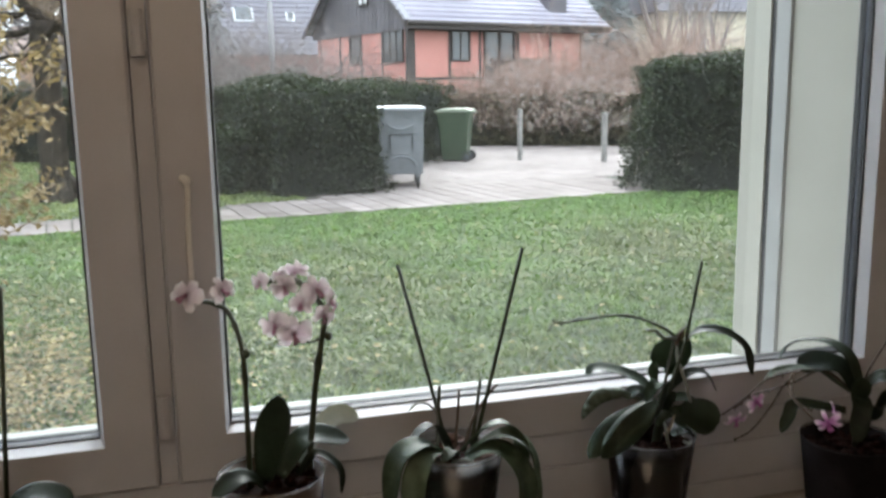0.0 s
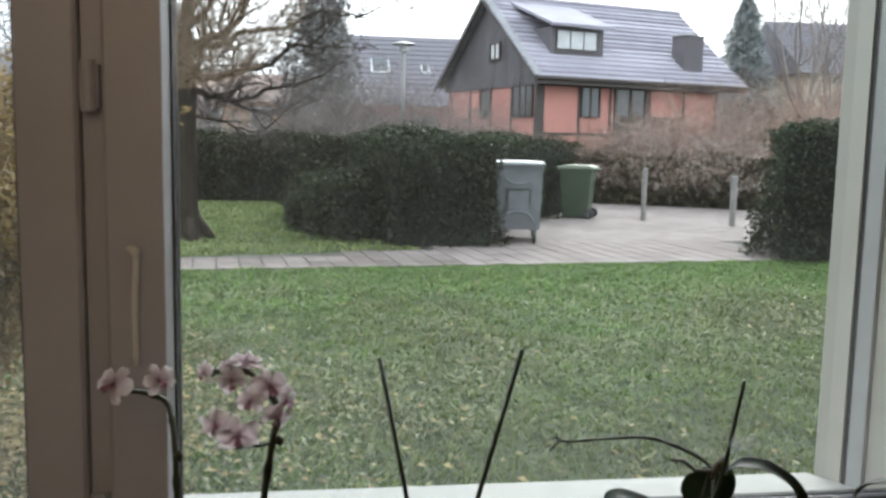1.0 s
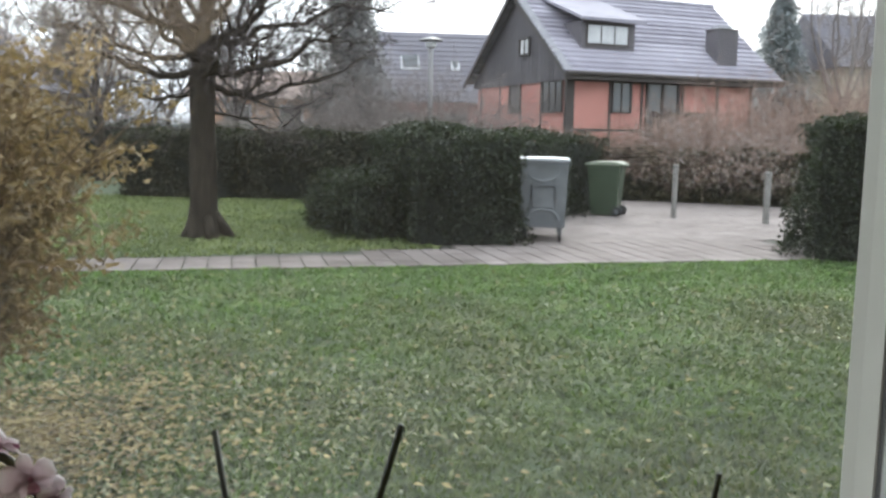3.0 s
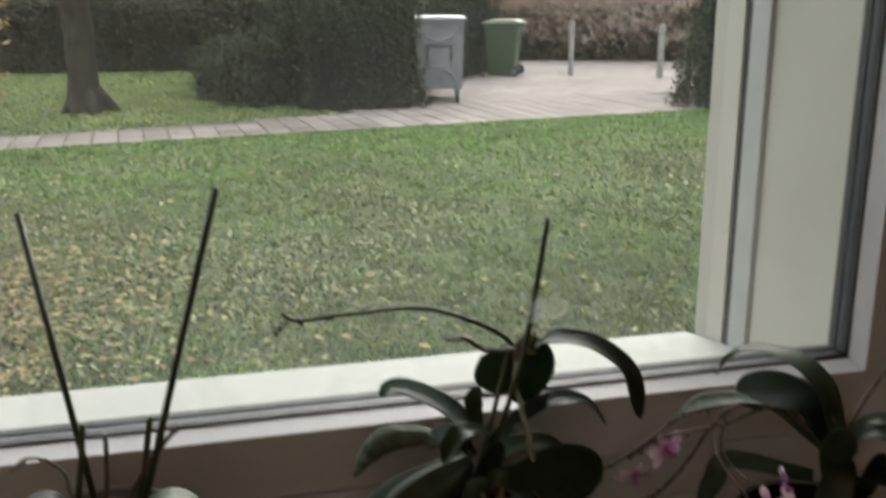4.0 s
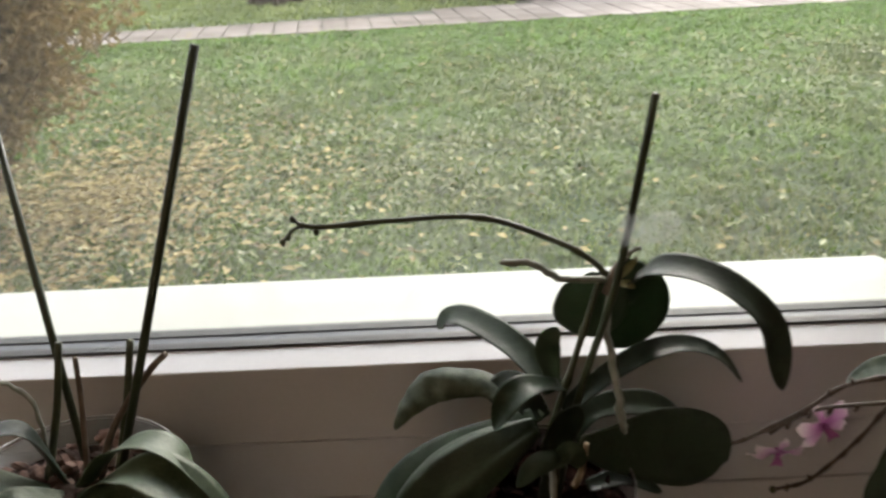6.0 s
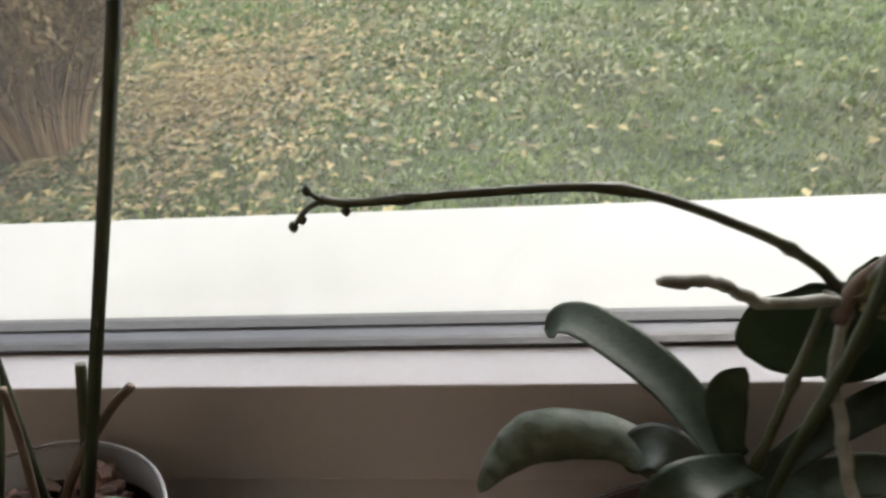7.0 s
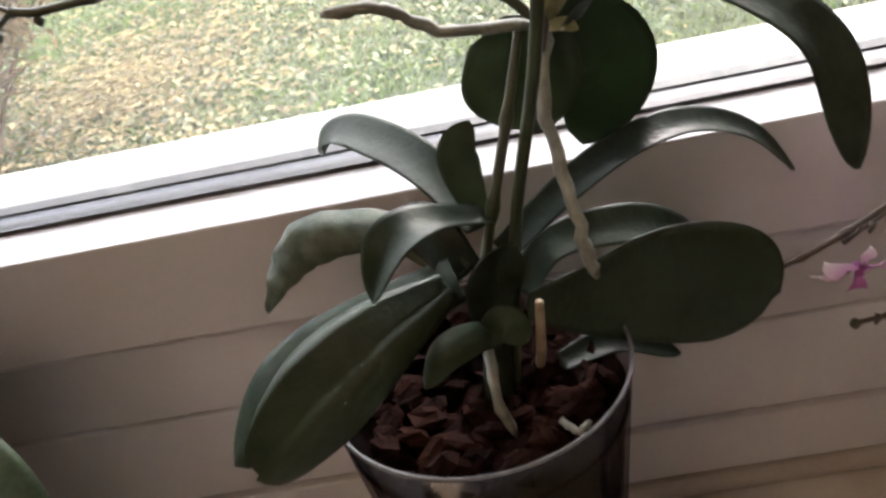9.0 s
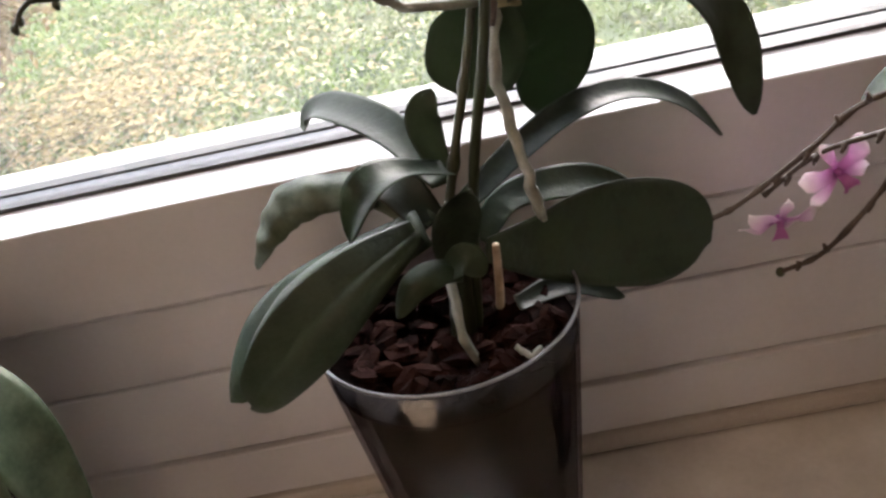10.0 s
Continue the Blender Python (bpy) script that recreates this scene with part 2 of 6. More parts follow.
M_PETAL = petal_tone("white_pink_petal", ((0.10, (0.50, 0.37, 0.43)), (0.36, (0.68, 0.60, 0.635)), (0.66, (0.80, 0.74, 0.76)), (0.86, (0.90, 0.88, 0.88))), 0.5, (0.8, 0.7, 0.75))
M_PETAL_EYE = leafy(material("purple_petal_heart", (0.36, 0.18, 0.26), (0.55, 0.36, 0.44), 0.6, 150, 600, 0.1), 0.3, (0.4, 0.1, 0.25))
M_PINK = petal_tone("magenta_petal", ((0.10, (0.44, 0.14, 0.39)), (0.40, (0.58, 0.30, 0.54)), (0.68, (0.76, 0.58, 0.73)), (0.90, (0.90, 0.85, 0.88))), 0.40, (0.76, 0.50, 0.72))
M_PINK_LIP = leafy(material("magenta_lip", (0.36, 0.08, 0.32), (0.54, 0.22, 0.49), 0.5, 120, 500, 0.1), 0.3, (0.5, 0.16, 0.44))
M_CLIP = clear("milky_clear_plastic", (0.9, 0.92, 0.9), 0.05, 0.3, dust=0.06)
M_CORD = leafy(material("cream_cord", (0.90, 0.88, 0.84), (0.95, 0.94, 0.90), 0.25, 90, 700, 0.2), 0.35, (0.9, 0.86, 0.78))

M_GROUND = material("lawn_soil", (0.014, 0.024, 0.008), (0.045, 0.068, 0.022), 0.95, 0.9, 26, 0.7, spread=0.7)
M_GRASS = patchy(leafy(material("grass_blades", (0.007, 0.019, 0.004), (0.205, 0.235, 0.105), 0.55, 12, 2.2, 0.0, spread=0.46, per="island", amount=0.8), 0.25, (0.16, 0.26, 0.05)), 0.55, (0.60, 0.50, 0.37), (0.78, 1.18, 0.54), 0.30)
patchy(M_GRASS, 2.4, (1.22, 1.14, 1.08), (0.66, 0.78, 0.62))
M_VERGE = leafy(material("verge_grass_blades", (0.06, 0.085, 0.022), (0.23, 0.265, 0.09), 0.6, 1.2, 9, 0.0, spread=0.5, per="island", amount=0.3), 0.2, (0.16, 0.22, 0.05))
M_TWIG_BROWN = material("grey_brown_twigs", (0.12, 0.10, 0.092), (0.27, 0.23, 0.21), 0.9, 1.5, 40, 0.0, per="island")
M_CLOVER = leafy(material("straw_and_clover", (0.028, 0.044, 0.018), (0.29, 0.30, 0.165), 0.5, 3.5, 14, 0.0, spread=0.9, per="island", amount=0.8), 0.15, (0.22, 0.30, 0.09))
patchy(M_CLOVER, 1.1, (1.15, 1.08, 1.0), (0.62, 0.78, 0.58))
M_LITTER = leafy(material("fallen_leaves", (0.06, 0.046, 0.020), (0.36, 0.287, 0.122), 0.7, 3, 40, 0.1, spread=0.8, per="island", amount=0.9), 0.2, (0.5, 0.4, 0.2))
M_PAVER = material("concrete_paver", (0.105, 0.086, 0.076), (0.215, 0.183, 0.167), 0.9, 3, 60, 0.5, spec=0.15, per="object", amount=0.35)
M_PAVER_PALE = material("pale_concrete_paver", (0.165, 0.137, 0.125), (0.275, 0.236, 0.22), 0.88, 1.2, 60, 0.4, spec=0.15, per="object", amount=0.3)
M_PAVER_FAR = material("concrete_paver_yard", (0.185, 0.154, 0.142), (0.285, 0.246, 0.23), 0.85, 0.8, 60, 0.4, spec=0.15, per="island")
M_JOINT = material("sand_joint", (0.025, 0.024, 0.017), (0.06, 0.057, 0.04), 0.95, 4, 90, 0.4)
M_HEDGE = leafy(material("hedge_leaves", (0.002, 0.0035, 0.002), (0.026, 0.032, 0.017), 0.5, 2.6, 18, 0.0, spread=0.9, spec=0.22, per="island", amount=1.0), 0.08, (0.08, 0.14, 0.03))
M_HEDGE_BACK = leafy(material("olive_hedge_leaves", (0.005, 0.007, 0.004), (0.042, 0.040, 0.024), 0.6, 2.0, 18, 0.0, spread=0.8, spec=0.2, per="island", amount=0.9), 0.08, (0.08, 0.12, 0.03))
# near-black tone that puts the shade deep in a hedge into a plain block
M_HEDGE_CORE = material("hedge_core_shade", (0.003, 0.005, 0.003), (0.008, 0.011, 0.006), 0.95, 9, 60, 0.3)
M_TREEBARK = material("tree_bark", (0.011, 0.009, 0.007), (0.050, 0.041, 0.031), 0.95, 9, 60, 1.0, spread=0.5, spec=0.15)
M_TWIG = material("grey_twigs", (0.03, 0.024, 0.024), (0.085, 0.066, 0.062), 0.85, 4, 60, 0.2, per="island")
# twigs of distant trees, paled: haze is mixed into their colour
M_TWIG_HAZE = material("hazed_far_twigs", (0.11, 0.10, 0.10), (0.22, 0.20, 0.20), 0.9, 2, 40, 0.0, per="island")
M_TWIG_RED = material("russet_twigs", (0.10, 0.064, 0.05), (0.42, 0.29, 0.235), 0.85, 0.9, 40, 0.2, spread=0.6, per="island", amount=0.7)
M_TWIG_TAN = material("tan_shrub_stems", (0.08, 0.050, 0.024), (0.25, 0.162, 0.075), 0.8, 4, 60, 0.3, per="island")
M_SHRUBLEAF = leafy(material("dry_tan_shrub_leaves", (0.045, 0.032, 0.016), (0.27, 0.20, 0.10), 0.7, 4, 40, 0.0, spread=0.9, per="island", amount=1.0), 0.2, (0.40, 0.28, 0.10))
# needles greyed, since the air's haze is painted into the colour
M_NEEDLE_HAZE = leafy(material("hazed_needles", (0.19, 0.182, 0.178), (0.275, 0.265, 0.26), 0.7, 1.0, 12, 0.0, spread=0.8, per="island"), 0.1, (0.1, 0.14, 0.08))
# bluer, hazier needle copy for the farthest conifer; haze is in its colour
M_NEEDLE_HAZE_BLUE = leafy(material("blue_hazed_needles", (0.20, 0.22, 0.225), (0.29, 0.31, 0.315), 0.8, 1.0, 12, 0.0, spread=0.8, per="island"), 0.1, (0.2, 0.24, 0.2))
M_HEDGE_BROWN = leafy(material("half_bare_hedge_leaves", (0.012, 0.012, 0.008), (0.105, 0.095, 0.06), 0.8, 2.6, 18, 0.0, spread=0.6, spec=0.15, per="island", amount=0.8), 0.10, (0.1, 0.09, 0.04))
M_BRICK = material("salmon_brick", (0.43, 0.18, 0.15), (0.55, 0.255, 0.215), 0.85, 0.9, 20, 0.25)
M_TIMBER = material("dark_timber", (0.035, 0.028, 0.026), (0.075, 0.062, 0.058), 0.75, 3, 40, 0.3)
M_CLAD = material("weathered_cladding", (0.065, 0.058, 0.064), (0.115, 0.104, 0.113), 0.8, 2, 30, 0.3, per="object")
# grey tiles lifted in tone; the haze before the house is painted in
M_TILE_HAZE = material("hazed_roof_tiles", (0.215, 0.20, 0.235), (0.35, 0.33, 0.375), 0.8, 1.6, 30, 0.4, spec=0.2, per="object")
M_LEAD = material("roof_edge_tiles", (0.36, 0.35, 0.375), (0.52, 0.51, 0.535), 0.9, 5, 60, 0.2, spec=0.15)
M_PANE = material("dark_house_pane", (0.05, 0.055, 0.06), (0.10, 0.105, 0.11), 0.08, 2, 30, 0.0)
M_CURTAIN = material("pale_curtain_pane", (0.42, 0.42, 0.43), (0.6, 0.6, 0.6), 0.3, 3, 30, 0.0)
M_WHITEFRAME = material("pale_window_frame", (0.45, 0.45, 0.45), (0.6, 0.6, 0.6), 0.5, 5, 60, 0.05)
M_STUCCO = material("cream_stucco", (0.5, 0.42, 0.32), (0.62, 0.54, 0.43), 0.9, 0.8, 30, 0.2)
M_ORANGE = material("orange_stucco", (0.55, 0.30, 0.18), (0.68, 0.42, 0.28), 0.9, 0.8, 30, 0.2)
M_ORANGE_ROOF = material("faded_tile_roof", (0.30, 0.22, 0.19), (0.42, 0.33, 0.29), 0.85, 0.7, 20, 0.3)
# slate tone raised a little, with distance haze put into it
M_ROOF2 = material("hazed_slate_roof", (0.13, 0.122, 0.142), (0.18, 0.17, 0.19), 0.85, 0.7, 20, 0.3)
M_GALV = material("galvanised_steel", (0.09, 0.095, 0.10), (0.185, 0.194, 0.205), 0.5, 7, 60, 0.2, 0.35)
M_GALVLID = material("worn_steel_lid", (0.40, 0.41, 0.43), (0.58, 0.59, 0.61), 0.5, 7, 60, 0.15, 0.2)
M_GREENBIN = material("green_bin_plastic", (0.032, 0.048, 0.028), (0.055, 0.078, 0.046), 0.45, 3, 50, 0.05)
M_GREENLID = material("faded_green_lid", (0.15, 0.18, 0.12), (0.26, 0.29, 0.22), 0.4, 3, 50, 0.05)
M_TYRE = material("black_tyre", (0.012, 0.012, 0.012), (0.03, 0.03, 0.03), 0.7, 20, 90, 0.2)
M_POST = material("weathered_post", (0.14, 0.13, 0.12), (0.26, 0.25, 0.23), 0.85, 9, 70, 0.4)
M_LAMPGREY = material("lamp_post_paint", (0.26, 0.25, 0.25), (0.38, 0.37, 0.37), 0.5, 3, 40, 0.05)
M_WHITEPAINT = material("white_vehicle_paint", (0.7, 0.7, 0.7), (0.8, 0.8, 0.8), 0.25, 2, 30, 0.0)


# ---------------------------------------------------------------- mesh helpers
class Geo:
    """Loose pile of vertices and faces, made into one mesh."""

    def __init__(self):
        self.v, self.f = [], []

    def add(self, verts, faces):
        k = len(self.v)
        self.v += [tuple(p) for p in verts]
        self.f += [tuple(i + k for i in q) for q in faces]
        return self

    def box(self, x0, x1, y0, y1, z0, z1):
        return self.add([(x0, y0, z0), (x1, y0, z0), (x1, y1, z0), (x0, y1, z0), (x0, y0, z1), (x1, y0, z1), (x1, y1, z1), (x0, y1, z1)],
                        [(0, 3, 2, 1), (4, 5, 6, 7), (0, 1, 5, 4), (1, 2, 6, 5), (2, 3, 7, 6), (3, 0, 4, 7)])

    def tube(self, pts, radii, seg=6, cap=True):
        pts = [Vector(p) for p in pts]
        if not hasattr(radii, "__len__"):
            radii = [radii] * len(pts)
        ref, verts, n = None, [], len(pts)
        for i, p in enumerate(pts):
            t = (pts[min(i + 1, n - 1)] - pts[max(i - 1, 0)])
            t = t.normalized() if t.length > 1e-9 else Vector((0, 0, 1))
            if ref is None:
                ref = t.orthogonal().normalized()
            ref = (ref - t * ref.dot(t))
            ref = ref.normalized() if ref.length > 1e-6 else t.orthogonal().normalized()
            s = t.cross(ref)
            for k in range(seg):
                a = 2 * math.pi * k / seg
                verts.append(p + (ref * math.cos(a) + s * math.sin(a)) * radii[i])
        faces = [(i * seg + k, i * seg + (k + 1) % seg, (i + 1) * seg + (k + 1) % seg, (i + 1) * seg + k) for i in range(n - 1) for k in range(seg)]
        if cap:
            faces += [tuple(range(seg))[::-1], tuple((n - 1) * seg + k for k in range(seg))]
        return self.add(verts, faces)

    def lathe(self, centre, profile, seg=40, closed=False):
        """profile: (radius, z) pairs, outside first."""
        x, y = centre
        verts = [(x + r * math.cos(2 * math.pi * k / seg), y + r * math.sin(2 * math.pi * k / seg), z) for r, z in profile for k in range(seg)]
        n = len(profile)
        rows = n if closed else n - 1
        return self.add(verts, [(i * seg + k, i * seg + (k + 1) % seg, ((i + 1) % n) * seg + (k + 1) % seg, ((i + 1) % n) * seg + k) for i in range(rows) for k in range(seg)])

    def ring(self, rect, profile):
        """Mitred frame: the profile's points (inward offset, y) swept round a rectangle x0, x1, z0, z1."""
        x0, x1, z0, z1 = rect
        n = len(profile)
        verts = []
        for sx, sz in ((0, 0), (1, 0), (1, 1), (0, 1)):
            for d, y in profile:
                verts.append(((x1 - d) if sx else (x0 + d), y, (z1 - d) if sz else (z0 + d)))
        faces = [(c * n + i, ((c + 1) % 4) * n + i, ((c + 1) % 4) * n + (i + 1) % n, c * n + (i + 1) % n) for c in range(4) for i in range(n)]
        return self.add(verts, faces)

    def extrude(self, poly, axis, a, b):
        """A polygon in the plane across the axis ('x': (y, z) points; 'y': (x, z); 'z': (x, y)), from a to b."""
        place = {"x": lambda p, q: (q, p[0], p[1]), "y": lambda p, q: (p[0], q, p[1]), "z": lambda p, q: (p[0], p[1], q)}[axis]
        n = len(poly)
        return self.add([place(p, a) for p in poly] + [place(p, b) for p in poly],
                        [tuple(range(n)), tuple(range(2 * n - 1, n - 1, -1))] + [(i, i + n, (i + 1) % n + n, (i + 1) % n) for i in range(n)])


BASE = {}


def to_mesh(name, geo, mat, smooth=False, bevel=0.0, fix=True):
    me = bpy.data.meshes.new(name)
    me.from_pydata(geo.v, [], geo.f)
    if fix or bevel:
        bm = bmesh.new()
        bm.from_mesh(me)
        if bevel:
            edges = [e for e in bm.edges if len(e.link_faces) == 2 and e.calc_face_angle(0) > 0.6]
            bmesh.ops.bevel(bm, geom=edges, offset=bevel, segments=2, affect="EDGES", profile=0.6)
        bmesh.ops.recalc_face_normals(bm, faces=bm.faces)
        bm.to_mesh(me)
        bm.free()
    if smooth:
        me.polygons.foreach_set("use_smooth", [True] * len(me.polygons))
    me.materials.append(mat)
    me.update()
    return me


def thing(name, at, label, category, group="", kind=""):
    ob = new(name)
    ob.empty_display_size = 0.05
    ob.location = at
    BASE[ob.name] = Vector(at)
    return tagged(ob, label, category, group, kind)


def part(name, geo, mat, parent, label="", smooth=False, bevel=0.0, fix=True):
    """One mesh, drawn in world places, under a thing or one of its parts."""
    base = BASE[parent.name]
    geo.v = [(p[0] - base.x, p[1] - base.y, p[2] - base.z) for p in geo.v]
    ob = new(name, to_mesh(name, geo, mat, smooth, bevel, fix))
    ob.parent = parent
    BASE[ob.name] = base
    return tagged(ob, label)


def solid(name, geo, mat, label, category, kind="", group="", smooth=False, bevel=0.0, fix=True):
    """A thing that is one mesh."""
    ob = new(name, to_mesh(name, geo, mat, smooth, bevel, fix))
    BASE[ob.name] = Vector((0, 0, 0))
    return tagged(ob, label, category, group, kind)


def curve(pts, n=6):
    """Smooth run of points through the given ones."""
    P = [Vector(p) for p in pts]
    if len(P) < 3:
        return [P[0].lerp(P[-1], i / n) for i in range(n + 1)]
    P = [P[0] * 2 - P[1]] + P + [P[-1] * 2 - P[-2]]
    out = []
    for i in range(1, len(P) - 2):
        a, b, c, d = P[i - 1:i + 3]
        for k in range(n):
            t = k / n
            out.append(0.5 * ((2 * b) + (c - a) * t + (2 * a - 5 * b + 4 * c - d) * t * t + (3 * b - a - 3 * c + d) * t ** 3))
    return out + [P[-2]]


def wobble(pts, amount, seed):
    rng = random.Random(seed)
    return [p + Vector((rng.gauss(0, amount), rng.gauss(0, amount), rng.gauss(0, amount))) if 0 < i < len(pts) - 1 else p for i, p in enumerate(pts)]


def leaf_geo(pts, width, up=(0, 0, 1), cup=0.18, thick=0.0014, base=0.45, wide=0.55, tip=0.7, wave=0.0, seed=0, n=10, puff=0.0, ripple=0.0):
    """A strap or oval leaf along a curve: folded along its middle, with thickness and a rounded tip."""
    c = curve(pts, n)
    m, up = len(c), Vector(up).normalized()
    rng = random.Random(seed)
    ph = rng.uniform(0, 6.28)
    cols = (-1.0, -0.8, -0.45, 0.0, 0.45, 0.8, 1.0)
    geo, top, low = Geo(), [], []
    for i, p in enumerate(c):
        s = i / (m - 1)
        t = (c[min(i + 1, m - 1)] - c[max(i - 1, 0)]).normalized()
        side = t.cross(up)
        side = side.normalized() if side.length > 0.05 else t.orthogonal().normalized()
        nor = side.cross(t)
        if s < wide:
            w = base + (1 - base) * math.sin(0.5 * math.pi * s / wide)
        else:
            q = (s - wide) / (1 - wide)
            w = max(1 - q ** (2.0 / tip), 0.0) ** 0.6
        w = max(w, 0.06) * width / 2
        for v in cols:
            z = cup * 2 * w * (abs(v) ** 1.2) + wave * width * math.sin(9 * s + ph + 1.5 * v) * abs(v) + puff * 2 * w * math.sin(math.pi * min(abs(v), 1.0) ** 0.8) + ripple * width * math.sin(31 * s + 4 * v + ph) * math.sin(17 * s - 5 * v)
            q = p + side * (v * w) + nor * z
            top.append(q)
            low.append(q - nor * thick * (1.15 - 0.9 * abs(v)))
    k = len(cols)
    faces = []
    for i in range(m - 1):
        for j in range(k - 1):
            a = i * k + j
            faces.append((a, a + 1, a + k + 1, a + k))
            b = m * k + a
            faces.append((b, b + k, b + k + 1, b + 1))
        a, b = i * k, m * k + i * k
        faces.append((a, a + k, b + k, b))
        a, b = i * k + k - 1, m * k + i * k + k - 1
        faces.append((a, b, b + k, a + k))
    for i in (0, m - 1):
        for j in range(k - 1):
            a, b = i * k + j, m * k + i * k + j
            faces.append((a, b, b + 1, a + 1))
    return geo.add(top + low, faces)


# ---------------------------------------------------------------- the room
def room():
    g = Geo().box(-2.1, 2.2, -2.3, -0.2, -0.12, 0.0)
    solid("floor", g, M_FLOORWOOD, "brown wooden floor of the room", "floor", "structure")
    solid("ceiling", Geo().box(-2.1, 2.2, -2.3, 0.4, 2.40, 2.7), M_CEIL, "white painted room ceiling", "ceiling", "structure")
    solid("wall_west", Geo().box(-2.25, -2.1, -2.3, 0.4, -0.12, 2.7), M_PLASTER, "warm plastered side wall", "wall", "structure")
    solid("wall_east", Geo().box(2.2, 2.35, -2.3, 0.4, -0.12, 2.7), M_PLASTER, "warm plastered side wall", "wall", "structure")
    solid("wall_south", Geo().box(-2.25, 2.35, -2.45, -2.3, -0.12, 2.7), M_PLASTER, "warm plastered back wall", "wall", "structure")
    # window wall: inner leaf with the niche, outer leaf with the narrower opening
    inner = Geo()
    inner.box(-2.1, -1.19, -0.2, 0.086, 0.0, 2.40)
    inner.box(1.222, 2.2, -0.2, 0.086, 0.0, 2.40)
    inner.box(-1.19, 1.222, -0.2, 0.086, 0.0, 0.786)
    inner.box(-1.19, 1.222, -0.2, 0.086, 2.235, 2.40)
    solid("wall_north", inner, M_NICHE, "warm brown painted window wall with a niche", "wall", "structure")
    outer = Geo()
    outer.box(-6.0, -1.14, 0.088, 0.40, -0.1, 2.9)
    outer.box(1.12, 6.0, 0.088, 0.40, -0.1, 2.9)
    outer.box(-1.14, 1.12, 0.088, 0.40, -0.1, 0.885)
    outer.box(-1.14, 1.12, 0.088, 0.40, 2.2, 2.9)
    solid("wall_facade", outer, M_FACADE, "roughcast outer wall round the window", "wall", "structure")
    lin = Geo()
    lin.extrude([(1.112, 0.0735), (1.112, 0.2515), (1.1195, 0.2515), (1.1195, 0.0735)], "z", 0.93, 2.2)
    lin.extrude([(1.1065, 0.3075), (1.127, 0.404), (1.135, 0.404), (1.135, 0.3995), (1.1195, 0.398), (1.1195, 0.3075)], "z", 0.925, 2.2)
    solid("trim_reveal_east", lin, M_REVEAL, "pale painted outer window reveal", "trim", "structure")
    lin = Geo()
    lin.box(-1.1395, -1.128, 0.075, 0.398, 0.93, 2.2)
    solid("trim_reveal_west", lin, M_REVEAL, "pale painted outer window reveal", "trim", "structure")


def inner_sill():
    g = Geo().extrude([(-0.26, 0.79), (0.085, 0.79), (0.085, 0.822), (-0.252, 0.822), (-0.26, 0.814)], "x", -1.187, 1.219)
    solid("window_sill_inner", g, M_STONE_SILL, "grey stone inner window sill", "window sill", "structure")
    arc = [(0.030, 0.8225), (0.030, 0.838)] + [(0.0075 - 0.0085 * math.sin(a), 0.8302 + 0.0078 * math.cos(a)) for a in [i * math.pi / 10 for i in range(11)]]
    solid("trim_sill_bead", Geo().extrude(arc, "x", -1.185, 1.217), M_BEAD, "rounded bead where frame meets sill", "trim", "structure", smooth=False)


def outer_sill():
    g = Geo().extrude([(0.0735, 1.001), (0.404, 0.934), (0.412, 0.930), (0.412, 0.900), (0.404, 0.900), (0.404, 0.918), (0.0735, 0.985)], "x", -1.127, 1.107)
    solid("window_sill_outer", g, M_SILL_OUT, "white sloping metal outer window sill", "window sill", "structure")


def shutter_rail(x0, x1, name):
    rail = thing(name, (0.5 * (x0 + x1), 0.28, 0.96), "grey aluminium shutter guide rail on the reveal", "shutter rail", kind="structure")
    part("guide", Geo().box(x0, x1, 0.252, 0.2908, 0.955, 2.2), M_RAIL, rail, bevel=0.002)
    part("slot", Geo().box(x0 + 0.004, x1, 0.2910, 0.3068, 0.953, 2.2), M_BLACK, rail, "black brush slot")


def casement(name, rect, w, label):
    """A sash with its glazing bead, seals, spacer and two panes."""
    x0, x1, z0, z1 = rect
    win = thing(name, (0.5 * (x0 + x1), 0.02, z0), label, "window", kind="structure")
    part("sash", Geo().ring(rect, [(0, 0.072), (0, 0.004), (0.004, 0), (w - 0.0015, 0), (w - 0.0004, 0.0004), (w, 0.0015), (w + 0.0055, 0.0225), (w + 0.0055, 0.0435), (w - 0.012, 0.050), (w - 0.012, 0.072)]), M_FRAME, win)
    part("inner_seal", Geo().ring(rect, [(w + 0.005, 0.0205), (w + 0.0072, 0.0208), (w + 0.0080, 0.0250), (w + 0.0080, 0.0277), (w + 0.005, 0.0277)]), M_BLACK, win, "black rubber seal")
    part("spacer", Geo().ring(rect, [(w + 0.0053, 0.0278), (w + 0.0074, 0.0278), (w + 0.0074, 0.0367), (w + 0.0053, 0.0367)]), M_SPACER, win, "grey metal spacer")
    part("outer_seal", Geo().ring(rect, [(w + 0.0053, 0.0368), (w + 0.0085, 0.0368), (w + 0.0097, 0.0425), (w + 0.0085, 0.0475), (w + 0.0053, 0.0475)]), M_BLACK, win, "black rubber seal")
    for y, glass in ((0.0251, M_GLASS), (0.0370, M_GLASS_DUSTY)):
        d = w + 0.0056
        ob = part("pane", Geo().box(x0 + d, x1 - d, y, y + 0.0025, z0 + d, z1 - d), glass, win, "clear glass pane")
        ob.visible_shadow = False
    return win


